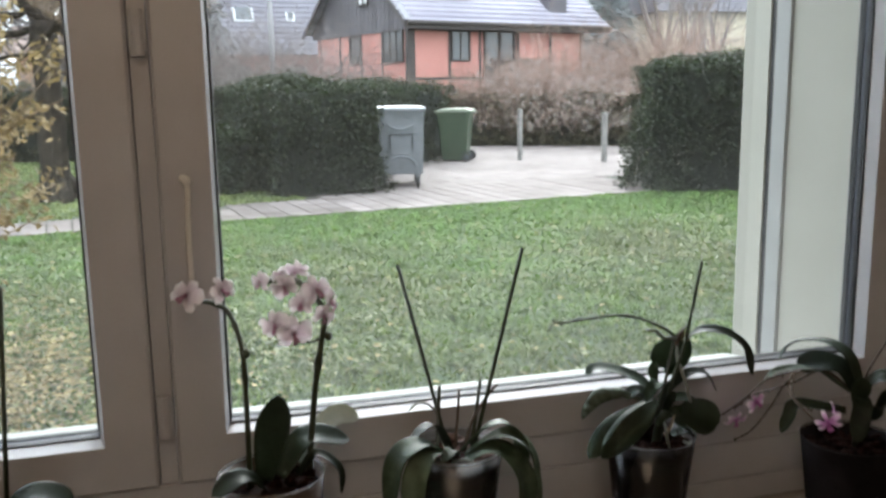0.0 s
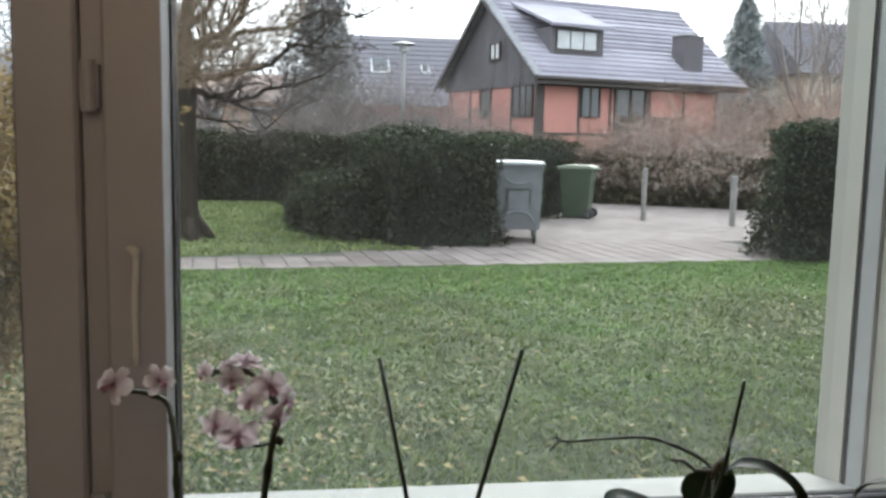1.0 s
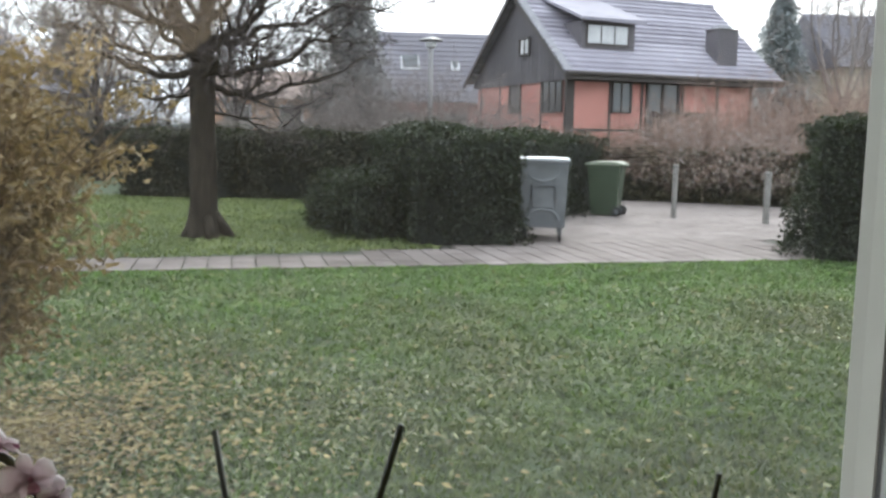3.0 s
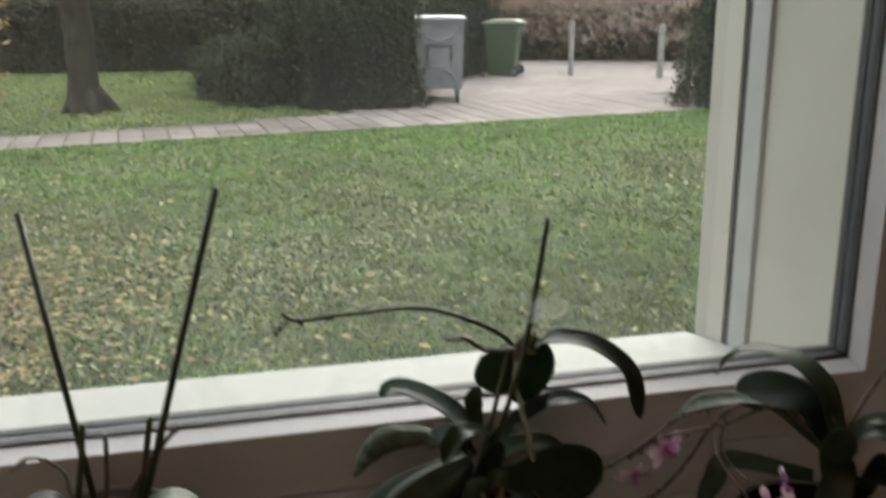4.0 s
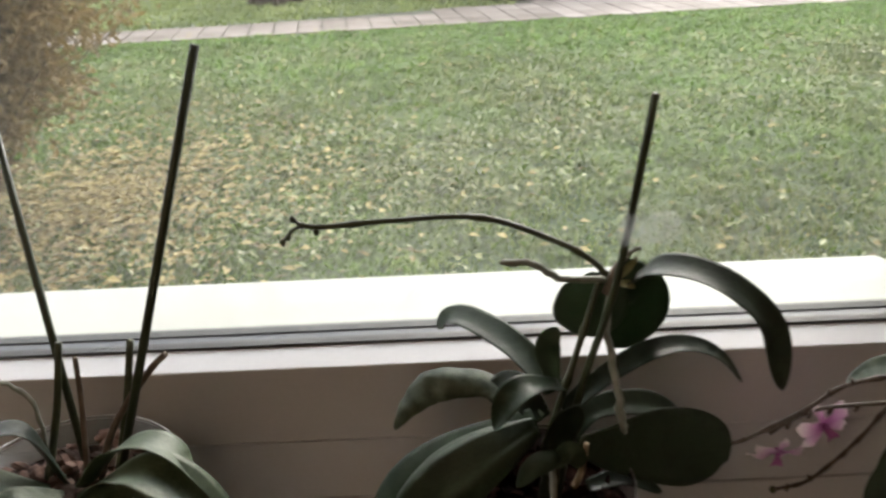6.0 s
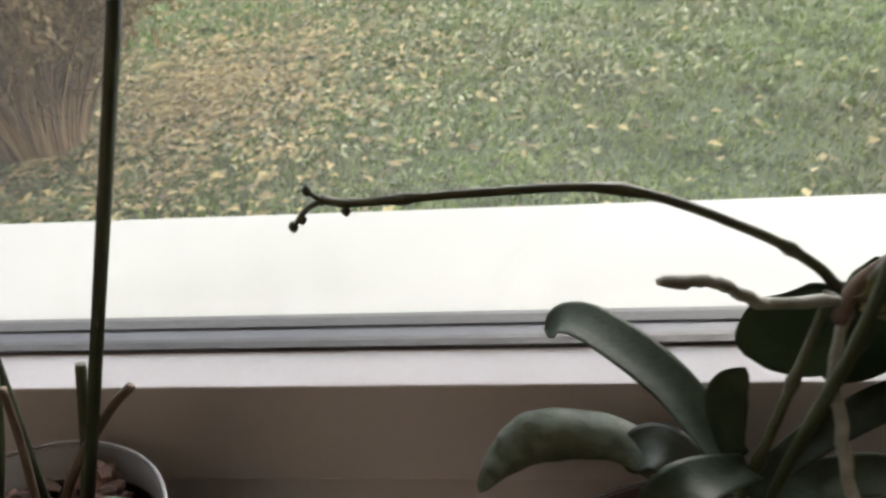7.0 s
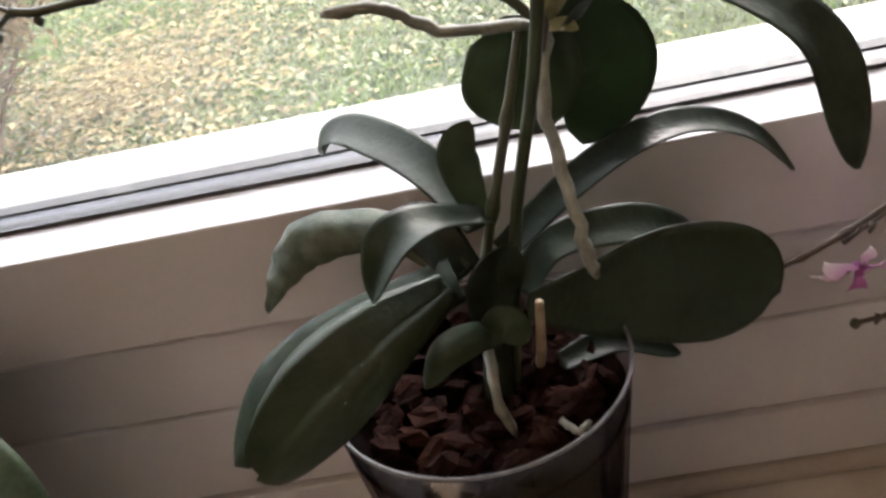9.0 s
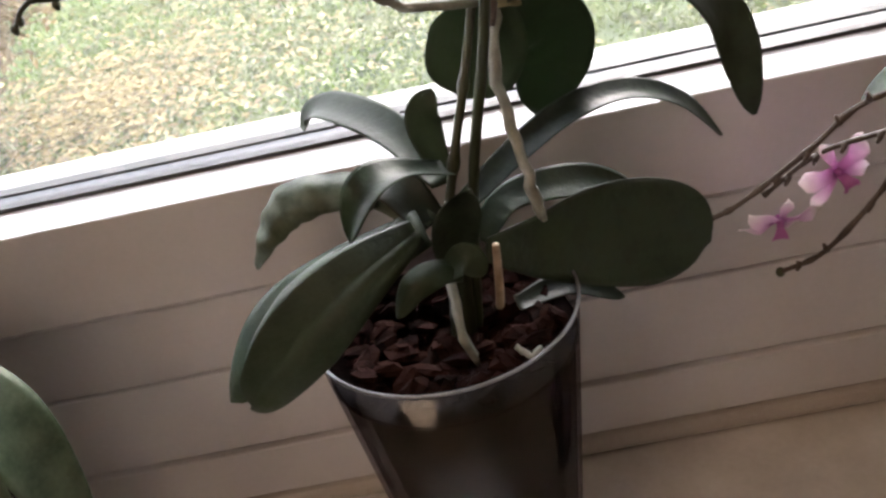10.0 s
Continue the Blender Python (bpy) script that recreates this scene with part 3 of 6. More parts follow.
def fixed_frame():
    fr = thing("window_frame", (0, 0.04, 0.876), "white fixed window frame with a narrow mullion", "window frame", kind="structure")
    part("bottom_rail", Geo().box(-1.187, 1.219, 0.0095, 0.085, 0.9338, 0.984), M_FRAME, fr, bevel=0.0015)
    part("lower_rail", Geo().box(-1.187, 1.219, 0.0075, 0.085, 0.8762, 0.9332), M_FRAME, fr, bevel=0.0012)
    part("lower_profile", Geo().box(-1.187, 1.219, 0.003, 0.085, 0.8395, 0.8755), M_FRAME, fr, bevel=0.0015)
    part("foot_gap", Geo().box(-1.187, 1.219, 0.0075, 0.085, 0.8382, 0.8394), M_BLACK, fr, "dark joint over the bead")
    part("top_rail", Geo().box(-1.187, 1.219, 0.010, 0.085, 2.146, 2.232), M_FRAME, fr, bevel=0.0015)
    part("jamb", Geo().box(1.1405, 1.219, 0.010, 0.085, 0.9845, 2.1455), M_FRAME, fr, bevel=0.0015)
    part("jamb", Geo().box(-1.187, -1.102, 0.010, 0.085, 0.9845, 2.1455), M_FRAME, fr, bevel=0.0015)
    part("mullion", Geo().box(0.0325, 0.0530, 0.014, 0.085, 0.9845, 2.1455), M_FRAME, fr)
    return fr


def hinge(x, z0, z1):
    h = thing("hinge", (x, 0, z0), "small pale hinge cover beside the sash", "hinge", "window hinges")
    part("knuckle", Geo().tube([(x, -0.004, z0), (x, -0.004, z1)], 0.0075, 10), M_HINGE, h, smooth=False)
    part("leaf_plate", Geo().box(x - 0.0095, x + 0.0095, -0.0015, 0.013, z0 + 0.004, z1 - 0.004), M_HINGE, h, bevel=0.001)


room()
inner_sill()
outer_sill()
shutter_rail(1.1055, 1.1190, "shutter_rail")
shutter_rail(-1.1275, -1.114, "shutter_rail")
casement("window_1", (0.0545, 1.1395, 0.985, 2.150), 0.0605, "white casement window with double glazing")
casement("window_2", (-1.100, 0.031, 0.985, 2.150), 0.0605, "white casement window with double glazing")
fixed_frame()
for hx, ha, hb in ((0.0428, 1.508, 1.560), (0.0428, 1.052, 1.104), (1.1440, 1.075, 1.125)):
    hinge(hx, ha, hb)
cord = thing("cord", (0.083, -0.017, 1.25), "cream cord with a hooked end against the sash", "cord")
part("strand", Geo().tube(curve([(0.0845, -0.0050, 1.243), (0.0845, -0.0050, 1.305), (0.0865, -0.0052, 1.350), (0.0865, -0.0055, 1.360)]), 0.0036, 8), M_CORD, cord, smooth=True)
part("hook", Geo().tube(curve([(0.0865, -0.0065, 1.358), (0.085, -0.007, 1.3655), (0.0775, -0.007, 1.3695)]), [0.0036, 0.004, 0.0044, 0.0050, 0.0054, 0.0056, 0.0056, 0.0054, 0.005, 0.0045, 0.004, 0.0035, 0.002], 8), M_CORD, cord, smooth=True)


# ---------------------------------------------------------------- ground, lawn, paving
PATH_TURN = 6.8
PATH_DIR = Vector((math.cos(radians(PATH_TURN)), math.sin(radians(PATH_TURN)), 0))
PATH_SIDE = Vector((-PATH_DIR.y, PATH_DIR.x, 0))
PATH_O = Vector((0.0, 9.25, 0))


def verge_edge(x):
    """Far edge of the path, where it runs along the back lawn."""
    return 10.04 + 0.2577 * (x + 2.05)


def on_path(a, b, z=0.0):
    """a metres along the path, b metres across it from its near edge."""
    p = PATH_O + PATH_DIR * a + PATH_SIDE * b
    return (p.x, p.y, z)


def blades(name, mat, xs, ys, heights, widths, lean, rng, label, category):
    """Bent three-point blades, all in one mesh."""
    n = len(xs)
    ang = rng.uniform(0, 2 * np.pi, n)
    la = rng.uniform(0, 2 * np.pi, n)
    lx, ly = np.cos(la) * lean * heights, np.sin(la) * lean * heights
    cx, cy = np.cos(ang) * widths / 2, np.sin(ang) * widths / 2
    V = np.empty((n, 5, 3), np.float32)
    V[:, 0] = np.stack([xs - cx, ys - cy, np.zeros(n)], 1)
    V[:, 1] = np.stack([xs + cx, ys + cy, np.zeros(n)], 1)
    V[:, 2] = np.stack([xs + cx * 0.8 + lx * 0.35, ys + cy * 0.8 + ly * 0.35, heights * 0.6], 1)
    V[:, 3] = np.stack([xs - cx * 0.8 + lx * 0.35, ys - cy * 0.8 + ly * 0.35, heights * 0.6], 1)
    V[:, 4] = np.stack([xs + lx, ys + ly, heights * (1 - 0.35 * lean)], 1)
    k = np.arange(n)[:, None] * 5
    loops = np.concatenate([k + np.array([0, 1, 2, 3]), k + np.array([3, 2, 4])], 1).ravel()
    starts = (np.arange(n)[:, None] * 7 + np.array([0, 4])).ravel()
    me = bpy.data.meshes.new(name)
    me.vertices.add(n * 5)
    me.vertices.foreach_set("co", V.ravel())
    me.loops.add(len(loops))
    me.loops.foreach_set("vertex_index", loops.astype(np.int32))
    me.polygons.add(n * 2)
    me.polygons.foreach_set("loop_start", starts.astype(np.int32))
    me.update(calc_edges=True)
    me.materials.append(mat)
    return tagged(new(name, me), label, category, kind="stuff")


def ground():
    g = Geo()
    rings = [0, 3, 6, 9, 13, 18, 25, 40, 70, 130, 260, 500]
    seg = 48
    verts = [(0, 10, 0)]
    for r in rings[1:]:
        for k in range(seg):
            verts.append((r * math.cos(2 * math.pi * k / seg), 10 + r * math.sin(2 * math.pi * k / seg), 0))
    faces = [(0, 1 + k, 1 + (k + 1) % seg) for k in range(seg)]
    for i in range(len(rings) - 2):
        for k in range(seg):
            a, b = 1 + i * seg + k, 1 + i * seg + (k + 1) % seg
            faces.append((a, b, b + seg, a + seg))
    g.add(verts, faces)
    solid("ground", g, M_GROUND, "damp green lawn ground reaching far off", "ground", "structure")


def lawn():
    rng = np.random.default_rng(5)
    n, more = 260000, 110000
    ys = 0.6 + (rng.random(n) ** 0.75) * 9.6
    xs = rng.uniform(-1, 1, n) * (1.8 + 0.62 * ys) + 0.25 * ys + 0.2
    # thinner sward over the rest of the lawn
    xs, ys = np.concatenate([xs, rng.uniform(-9, 11, more)]), np.concatenate([ys, rng.uniform(0.45, 10.4, more)])
    n += more
    edge = 9.24 + xs * math.tan(radians(PATH_TURN))
    keep = ys < edge + rng.normal(0, 0.02, n)
    xs, ys = xs[keep], ys[keep]
    tuft = np.sin(xs * 9.1 + np.sin(ys * 5.3)) * np.cos(ys * 8.3 + np.sin(xs * 4.1))
    h = (0.022 + 0.034 * rng.random(len(xs)) ** 2) * (1 + 0.55 * tuft)
    blades("lawn_grass", M_GRASS, xs, ys, h, 0.005 + 0.010 * rng.random(len(xs)) ** 2, 1.0, rng, "short rough winter lawn grass with straw bits", "grass")
    # coarse tufts standing out of the sward
    tx, ty = rng.uniform(-7, 9, 5200), rng.uniform(0.8, 8.8, 5200)
    keep = np.sin(tx * 1.3 + np.sin(ty * 0.9)) * np.cos(ty * 1.1 + 0.4 * tx) + rng.normal(0, 0.5, 5200) > -0.1
    tx, ty = np.repeat(tx[keep], 11), np.repeat(ty[keep], 11)
    tx, ty = tx + rng.normal(0, 0.022, len(tx)), ty + rng.normal(0, 0.022, len(tx))
    blades("lawn_tufts", M_GRASS, tx, ty, 0.04 + 0.04 * rng.random(len(tx)), 0.009 + 0.009 * rng.random(len(tx)), 0.9, rng, "coarser grass tufts in the lawn", "grass")
    # broad flat leaves of clover and daisies between the blades
    g, n = Geo(), 190000
    ys = 0.6 + rng.random(n) * 8.0
    xs = rng.uniform(-8, 10, n)
    keep = (ys < 7.9 + rng.normal(0, 0.7, n)) & (0.6 * np.sin(xs * 2.3 + 1.1 * np.sin(ys * 1.7)) * np.cos(ys * 2.9 + xs) + 0.5 * np.sin(xs * 0.9 - 1.3 * ys) + rng.normal(0, 0.6, n) > 0.25)
    V, F = [], []
    for x, y in zip(xs[keep], ys[keep]):
        a, slim, s = rng.uniform(0, 6.283), rng.uniform(0.25, 0.6), 0.006 + 0.015 * rng.random() ** 1.8
        tx, ty, z = rng.normal(0, 0.5), rng.normal(0, 0.5), rng.uniform(0.018, 0.048)
        k = len(V)
        for da, q in ((0, 1.25), (1.45, slim), (3.14, 1.1), (4.83, slim)):
            dx, dy = s * q * math.cos(a + da), s * q * math.sin(a + da)
            V.append((x + dx, y + dy, z + tx * dx + ty * dy))
        F.append((k, k + 1, k + 2, k + 3))
    g.v, g.f = V, F
    solid("lawn_clover", g, M_CLOVER, "pale flat straw bits and clover leaves in the lawn", "grass", "stuff", fix=False)
    n = 60000
    ys = rng.uniform(9.0, 21, n)
    xs = rng.uniform(-9, 1.7, n)
    keep = ys > np.maximum(verge_edge(xs), 10.02 + (xs + 2.05) * math.tan(radians(PATH_TURN))) + rng.normal(0.02, 0.03, n)
    xs, ys = xs[keep], ys[keep]
    blades("verge_grass", M_VERGE, xs, ys, 0.04 + 0.03 * rng.random(len(xs)), 0.016 + 0.01 * rng.random(len(xs)), 0.7, rng, "short lawn grass behind the path", "grass")


def litter():
    rng = np.random.default_rng(8)
    g = Geo()
    spots = []
    for _ in range(7200):
        r, a = abs(rng.normal(0, 0.75)), rng.uniform(0, 6.283)
        spots.append((-1.0 + 0.95 * r * math.cos(a), 3.55 + 1.5 * r * math.sin(a)))
    for _ in range(2600):
        spots.append((rng.uniform(-4, 7), rng.uniform(0.9, 9.2)))
    for x, y in spots:
        if y < 0.6:
            continue
        s = 0.010 + 0.024 * rng.random() ** 1.5
        a = rng.uniform(0, 6.283)
        d, e = Vector((math.cos(a), math.sin(a), rng.uniform(-0.25, 0.25))) * s, Vector((-math.sin(a), math.cos(a), rng.uniform(-0.4, 0.4))) * s * 0.55
        c = Vector((x, y, rng.uniform(0.022, 0.045)))
        g.add([c - d, c - e * 1.0 + Vector((0, 0, 0.006)), c + d, c + e + Vector((0, 0, 0.008)), c], [(0, 1, 4), (1, 2, 4), (2, 3, 4), (3, 0, 4)])
    ob = solid("fallen_leaves", g, M_LITTER, "yellow and tan fallen leaves on the lawn", "leaves", "stuff", fix=False)


def paving():
    # bed under the path and the yard
    bed = Geo()
    c = [on_path(-14, 0.0), on_path(11, 0.0), on_path(11, 2.9), (1.72, 11.9, 0), (1.72, 11.01, 0), (-2.05, 10.04, 0), on_path(-14, 1.0)]
    bed.extrude([(p[0], p[1]) for p in c], "z", -0.05, 0.006)
    solid("pavement", bed, M_JOINT, "sandy bed of the paved garden path", "pavement", "structure")
    yard = Geo().extrude([(2.0, 11.75), (12.5, 12.75), (12.5, 17.0), (8.2, 20.9), (4.2, 19.2)], "z", -0.05, 0.007)
    y_ob = solid("pavement_yard", yard, M_JOINT, "sandy bed of the paved yard", "pavement", "structure")
    return y_ob


def far_pavers(parent):
    """Yard pavers, too many and too far to count."""
    rng = np.random.default_rng(3)
    g = Geo()
    ax, ay = Vector((math.cos(radians(38)), math.sin(radians(38)), 0)), Vector((-math.sin(radians(38)), math.cos(radians(38)), 0))

    def inside(x, y):
        return y > 11.72 + 0.095 * (x - 2.0) and x < 12.4 and x > 2.05 + (y - 11.75) * 0.295 and y < 19.2 + (x - 4.2) * 0.42 and y < 20.9 - (x - 8.2) * 0.907
    for i in range(-40, 60):
        for j in range(-40, 60):
            c = Vector((6, 14, 0)) + ax * (i * 0.205 + (0.1 if j % 2 else 0)) + ay * (j * 0.205)
            if not inside(c.x, c.y):
                continue
            z = 0.014 + rng.uniform(-0.0015, 0.0015)
            u, v = ax * 0.0985, ay * 0.0985
            q = [c - u - v, c + u - v, c + u + v, c - u + v]
            g.add([(p.x, p.y, 0.0) for p in q] + [(p.x, p.y, z) for p in q], [(4, 5, 6, 7), (0, 1, 5, 4), (1, 2, 6, 5), (2, 3, 7, 6), (3, 0, 4, 7)])
    ob = part("yard_pavers", g, M_PAVER_FAR, parent, "grey square concrete yard pavers", fix=False)
    tagged(ob, kind="stuff")


# ---------------------------------------------------------------- hedges, trees and shrubs
def box_leaves(g, rng, c, ax, ay, hx, hy, z0, z1, count, size, jitter=0.06, shoulder=0.05):
    """Small folded leaves over the faces of a clipped block."""
    A = (2 * hy * (z1 - z0), 2 * hy * (z1 - z0), 2 * hx * (z1 - z0), 2 * hx * (z1 - z0), 4 * hx * hy)
    tot = sum(A)
    for f, area in enumerate(A):
        for _ in range(int(count * area / tot)):
            a, b = rng.uniform(-1, 1), rng.uniform(-1, 1)
            z = rng.uniform(z0, z1)
            if f == 0:
                p, n = c + ax * hx + ay * (hy * a), ax
            elif f == 1:
                p, n = c - ax * hx + ay * (hy * a), -ax
            elif f == 2:
                p, n = c + ay * hy + ax * (hx * a), ay
            elif f == 3:
                p, n = c - ay * hy + ax * (hx * a), -ay
            else:
                k = 1 - shoulder * 0.9 / min(hx, hy)
                p, n, z = c + ax * (hx * a * k) + ay * (hy * b * k), Vector((0, 0, 1)), z1 - shoulder * 0.8 * max(abs(a), abs(b)) ** 4
            lump = 0.10 * math.sin(3.1 * p.x + 1.7 * z) + 0.08 * math.sin(4.3 * p.y - 2.9 * z + 1.0) + 0.06 * math.sin(9.7 * p.x + 7.1 * z) * math.sin(8.3 * p.y - 6.1 * z + 2.0) + 0.05 * math.sin(17 * p.x + 13 * z + 1.0) * math.sin(15 * (p.y + z))
            if f < 4:
                p = p - n * (shoulder * ((z - z0) / (z1 - z0)) ** 3)
            lump *= 0.45 if f == 4 else 1.0
            p = Vector((p.x, p.y, z)) + n * (lump * 1.25 + rng.gauss(0, jitter * (0.8 if f == 4 else 1.25)))
            d = (n + Vector((rng.gauss(0, 0.6), rng.gauss(0, 0.6), rng.gauss(0.25, 0.6)))).normalized()
            t = d.orthogonal().normalized()
            t = (Matrix.Rotation(rng.uniform(0, 6.28), 3, d) @ t)
            s = d.cross(t)
            L, W = size * rng.uniform(0.7, 1.5), size * rng.uniform(0.4, 0.75)
            g.add([p - t * L * 0.5, p + s * W * 0.5 + d * W * 0.2, p + t * L * 0.5, p - s * W * 0.5 + d * W * 0.2], [(0, 1, 2), (0, 2, 3)])


def hedge(name, label, runs, top, count, size=0.06, group="clipped hedges", mat=None):
    """runs: (x, y, heading, half length, half width), each with a height of its own after them if it differs."""
    h = thing(name, (runs[0][0], runs[0][1], 0), label, "hedge", group)
    rng = random.Random(name + label)
    core, lv = Geo(), Geo()
    for x, y, head, hx, hy, *own_top in runs:
        z1 = own_top[0] if own_top else top
        ax, ay = Vector((math.cos(radians(head)), math.sin(radians(head)), 0)), Vector((-math.sin(radians(head)), math.cos(radians(head)), 0))
        c = Vector((x, y, 0))
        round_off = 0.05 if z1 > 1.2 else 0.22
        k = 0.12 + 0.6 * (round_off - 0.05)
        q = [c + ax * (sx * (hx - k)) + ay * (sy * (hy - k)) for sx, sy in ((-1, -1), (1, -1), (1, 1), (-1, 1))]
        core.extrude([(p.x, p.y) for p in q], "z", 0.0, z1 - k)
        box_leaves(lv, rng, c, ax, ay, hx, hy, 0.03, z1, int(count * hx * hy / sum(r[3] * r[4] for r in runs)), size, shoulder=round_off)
    part("core", core, M_HEDGE_CORE, h, "solid dark block, inner shade put into its colour")
    part("foliage", lv, mat or M_HEDGE, h, "small dense evergreen leaves", fix=False)
    return h


def grow(rng, p, d, length, r, level, limbs, bend=0.0, kids=4, droop=0.0, wild=0.22):
    """A limb with its side branches; each is a list of points and radii, kept by level."""
    n = max(4, int(5 + 3 * (level == 0)))
    pts, rad = [p.copy()], [r]
    d = d.normalized()
    for i in range(n):
        d = (d + Vector((rng.gauss(0, wild), rng.gauss(0, wild), rng.gauss(bend, wild * 0.8) - droop * i / n))).normalized()
        p = p + d * (length / n)
        pts.append(p.copy())
        rad.append(max(r * (1 - 0.75 * (i + 1) / n), 0.004))
    limbs.setdefault(level, []).append((pts, rad))
    if level >= 3:
        return
    for _ in range(kids):
        i = rng.randint(1, n)
        side = Vector((rng.gauss(0, 1), rng.gauss(0, 1), rng.gauss(0.2, 0.6))).normalized()
        nd = (d * 0.5 + side).normalized()
        grow(rng, pts[i].copy(), nd, length * rng.uniform(0.4, 0.65), max(rad[i] * 0.62, 0.005), level + 1, limbs, bend, kids, droop, wild * 1.1)


def garden_tree():
    t = thing("tree", (-1.55, 12.25, 0), "bare old fruit tree with dark spreading limbs on the lawn", "tree")
    rng = random.Random(11)
    trunk = Geo()
    trunk.tube(curve([(-1.56, 12.25, -0.05), (-1.575, 12.25, 0.12), (-1.575, 12.25, 0.5), (-1.56, 12.25, 1.2), (-1.55, 12.25, 1.9), (-1.545, 12.25, 2.45)], 4),
               [0.30, 0.285, 0.265, 0.25, 0.235, 0.22, 0.205, 0.195, 0.188, 0.182, 0.176, 0.172, 0.168, 0.165, 0.162, 0.162, 0.165, 0.17, 0.172, 0.165, 0.15], 26)
    for a in (0.3, 1.9, 3.3, 5.2):
        trunk.tube([(-1.56 + 0.12 * math.cos(a), 12.25 + 0.12 * math.sin(a), 0.35), (-1.56 + 0.24 * math.cos(a), 12.25 + 0.24 * math.sin(a), 0.1), (-1.56 + 0.36 * math.cos(a), 12.25 + 0.36 * math.sin(a), -0.03)], [0.07, 0.09, 0.05], 7)
    rough = []
    for x, y, z in trunk.v:
        a = math.atan2(y - 12.25, x + 1.56)
        k = 1 + 0.08 * math.sin(5 * a + 2.2 * z) + 0.07 * math.sin(9 * a - 4.1 * z) + 0.06 * math.sin(13 * z + 3 * a)
        rough.append((-1.56 + (x + 1.56) * k, 12.25 + (y - 12.25) * k, z))
    trunk.v = rough
    part("trunk", trunk, M_TREEBARK, t, "gnarled brown trunk", smooth=True)
    # main limbs: (reach, height) along each limb from the trunk, swing towards or away from the path, thickness
    base = Vector((-1.55, 12.25, 0))
    runs = [([(0.0, 2.4), (0.03, 2.9), (0.10, 3.4), (0.05, 4.1), (0.15, 5.0), (0.1, 5.8)], 0.0, 0.14, 5),
            ([(-0.06, 2.5), (-0.25, 2.9), (-0.40, 3.3), (-0.50, 3.9), (-0.70, 4.7), (-0.8, 5.3)], 0.1, 0.115, 5),
            ([(0.05, 2.62), (0.35, 2.84), (0.62, 2.96), (0.78, 3.2), (0.92, 3.6), (1.05, 4.3)], -0.1, 0.085, 6),
            ([(0.06, 2.45), (0.45, 2.30), (0.75, 2.42), (1.12, 2.46), (1.5, 2.72), (1.95, 2.80)], -0.5, 0.065, 6),
            ([(0.06, 2.15), (0.45, 2.04), (0.85, 2.02), (1.2, 2.20), (1.65, 2.30), (2.3, 2.62)], 0.3, 0.055, 6),
            ([(0.06, 1.76), (0.5, 1.70), (0.85, 1.60), (1.15, 1.60)], -0.3, 0.026, 4),
            ([(0.04, 2.8), (0.42, 2.76), (0.85, 2.95), (1.35, 3.08), (1.95, 3.35), (2.5, 3.3)], 0.5, 0.06, 6),
            ([(0.05, 3.0), (0.35, 3.3), (0.5, 3.75), (0.8, 4.2), (1.1, 4.9)], 0.5, 0.06, 5),
            ([(-0.08, 2.37), (-0.55, 2.24), (-1.0, 2.42), (-1.4, 2.52), (-1.9, 2.45)], -0.4, 0.055, 6),
            ([(-0.12, 2.85), (-0.65, 3.02), (-1.2, 3.25), (-1.6, 3.4), (-2.2, 3.75)], 0.2, 0.06, 6),
            ([(-0.08, 2.6), (-0.6, 2.54), (-1.1, 2.68), (-1.6, 2.95), (-2.1, 2.95)], 0.5, 0.05, 6),
            ([(-0.06, 2.1), (-0.5, 1.95), (-0.95, 2.05), (-1.35, 1.95)], 0.1, 0.035, 5),
            ([(0.0, 2.3), (0.1, 2.25), (0.3, 2.45), (0.4, 2.7), (0.5, 3.2)], -1.6, 0.055, 5),
            ([(0.0, 2.5), (-0.2, 2.6), (-0.4, 2.8), (-0.6, 3.2), (-0.6, 3.7)], -1.5, 0.055, 5)]
    twigs = []
    for spine, swing, r, kids in runs:
        n = len(spine)
        pts = curve([base + Vector((x, swing * (k / (n - 1)) ** 1.2 + 0.05 * math.sin(2.1 * k + 9 * r), z)) for k, (x, z) in enumerate(spine)], 4)
        pts = wobble(pts, 0.022, n + int(r * 1000))
        m = len(pts)
        g = Geo().tube(pts, [max(r * (1 - 0.8 * k / (m - 1)), 0.010) for k in range(m)], 8)
        own = {}
        for _ in range(kids * 2):
            k = rng.randint(int(m * 0.22), m - 1)
            d = (pts[min(k + 1, m - 1)] - pts[k - 1]).normalized()
            side = Vector((rng.gauss(0, 0.8), rng.gauss(0, 0.8), rng.gauss(0.35, 0.6))).normalized()
            grow(rng, pts[k].copy(), d * 0.5 + side, rng.uniform(0.55, 1.15), max(0.5 * r * (1 - 0.75 * k / m), 0.012), 1, own, 0.05, 5, 0.06, 0.24)
        for q, rad in own[1]:
            g.tube(curve(q, 2), np.interp(np.linspace(0, 1, 2 * (len(q) - 1) + 1), np.linspace(0, 1, len(rad)), rad), 6)
        part("limb", g, M_TREEBARK, t, smooth=True)
        for lev in (2, 3):
            twigs += own.get(lev, [])
    g = Geo()
    for pts, rad in twigs:
        g.tube(pts, [max(x * 0.85, 0.0045) for x in rad], 4, cap=False)
    part("twigs", g, M_TWIG, t, "thin bare twigs", fix=False)


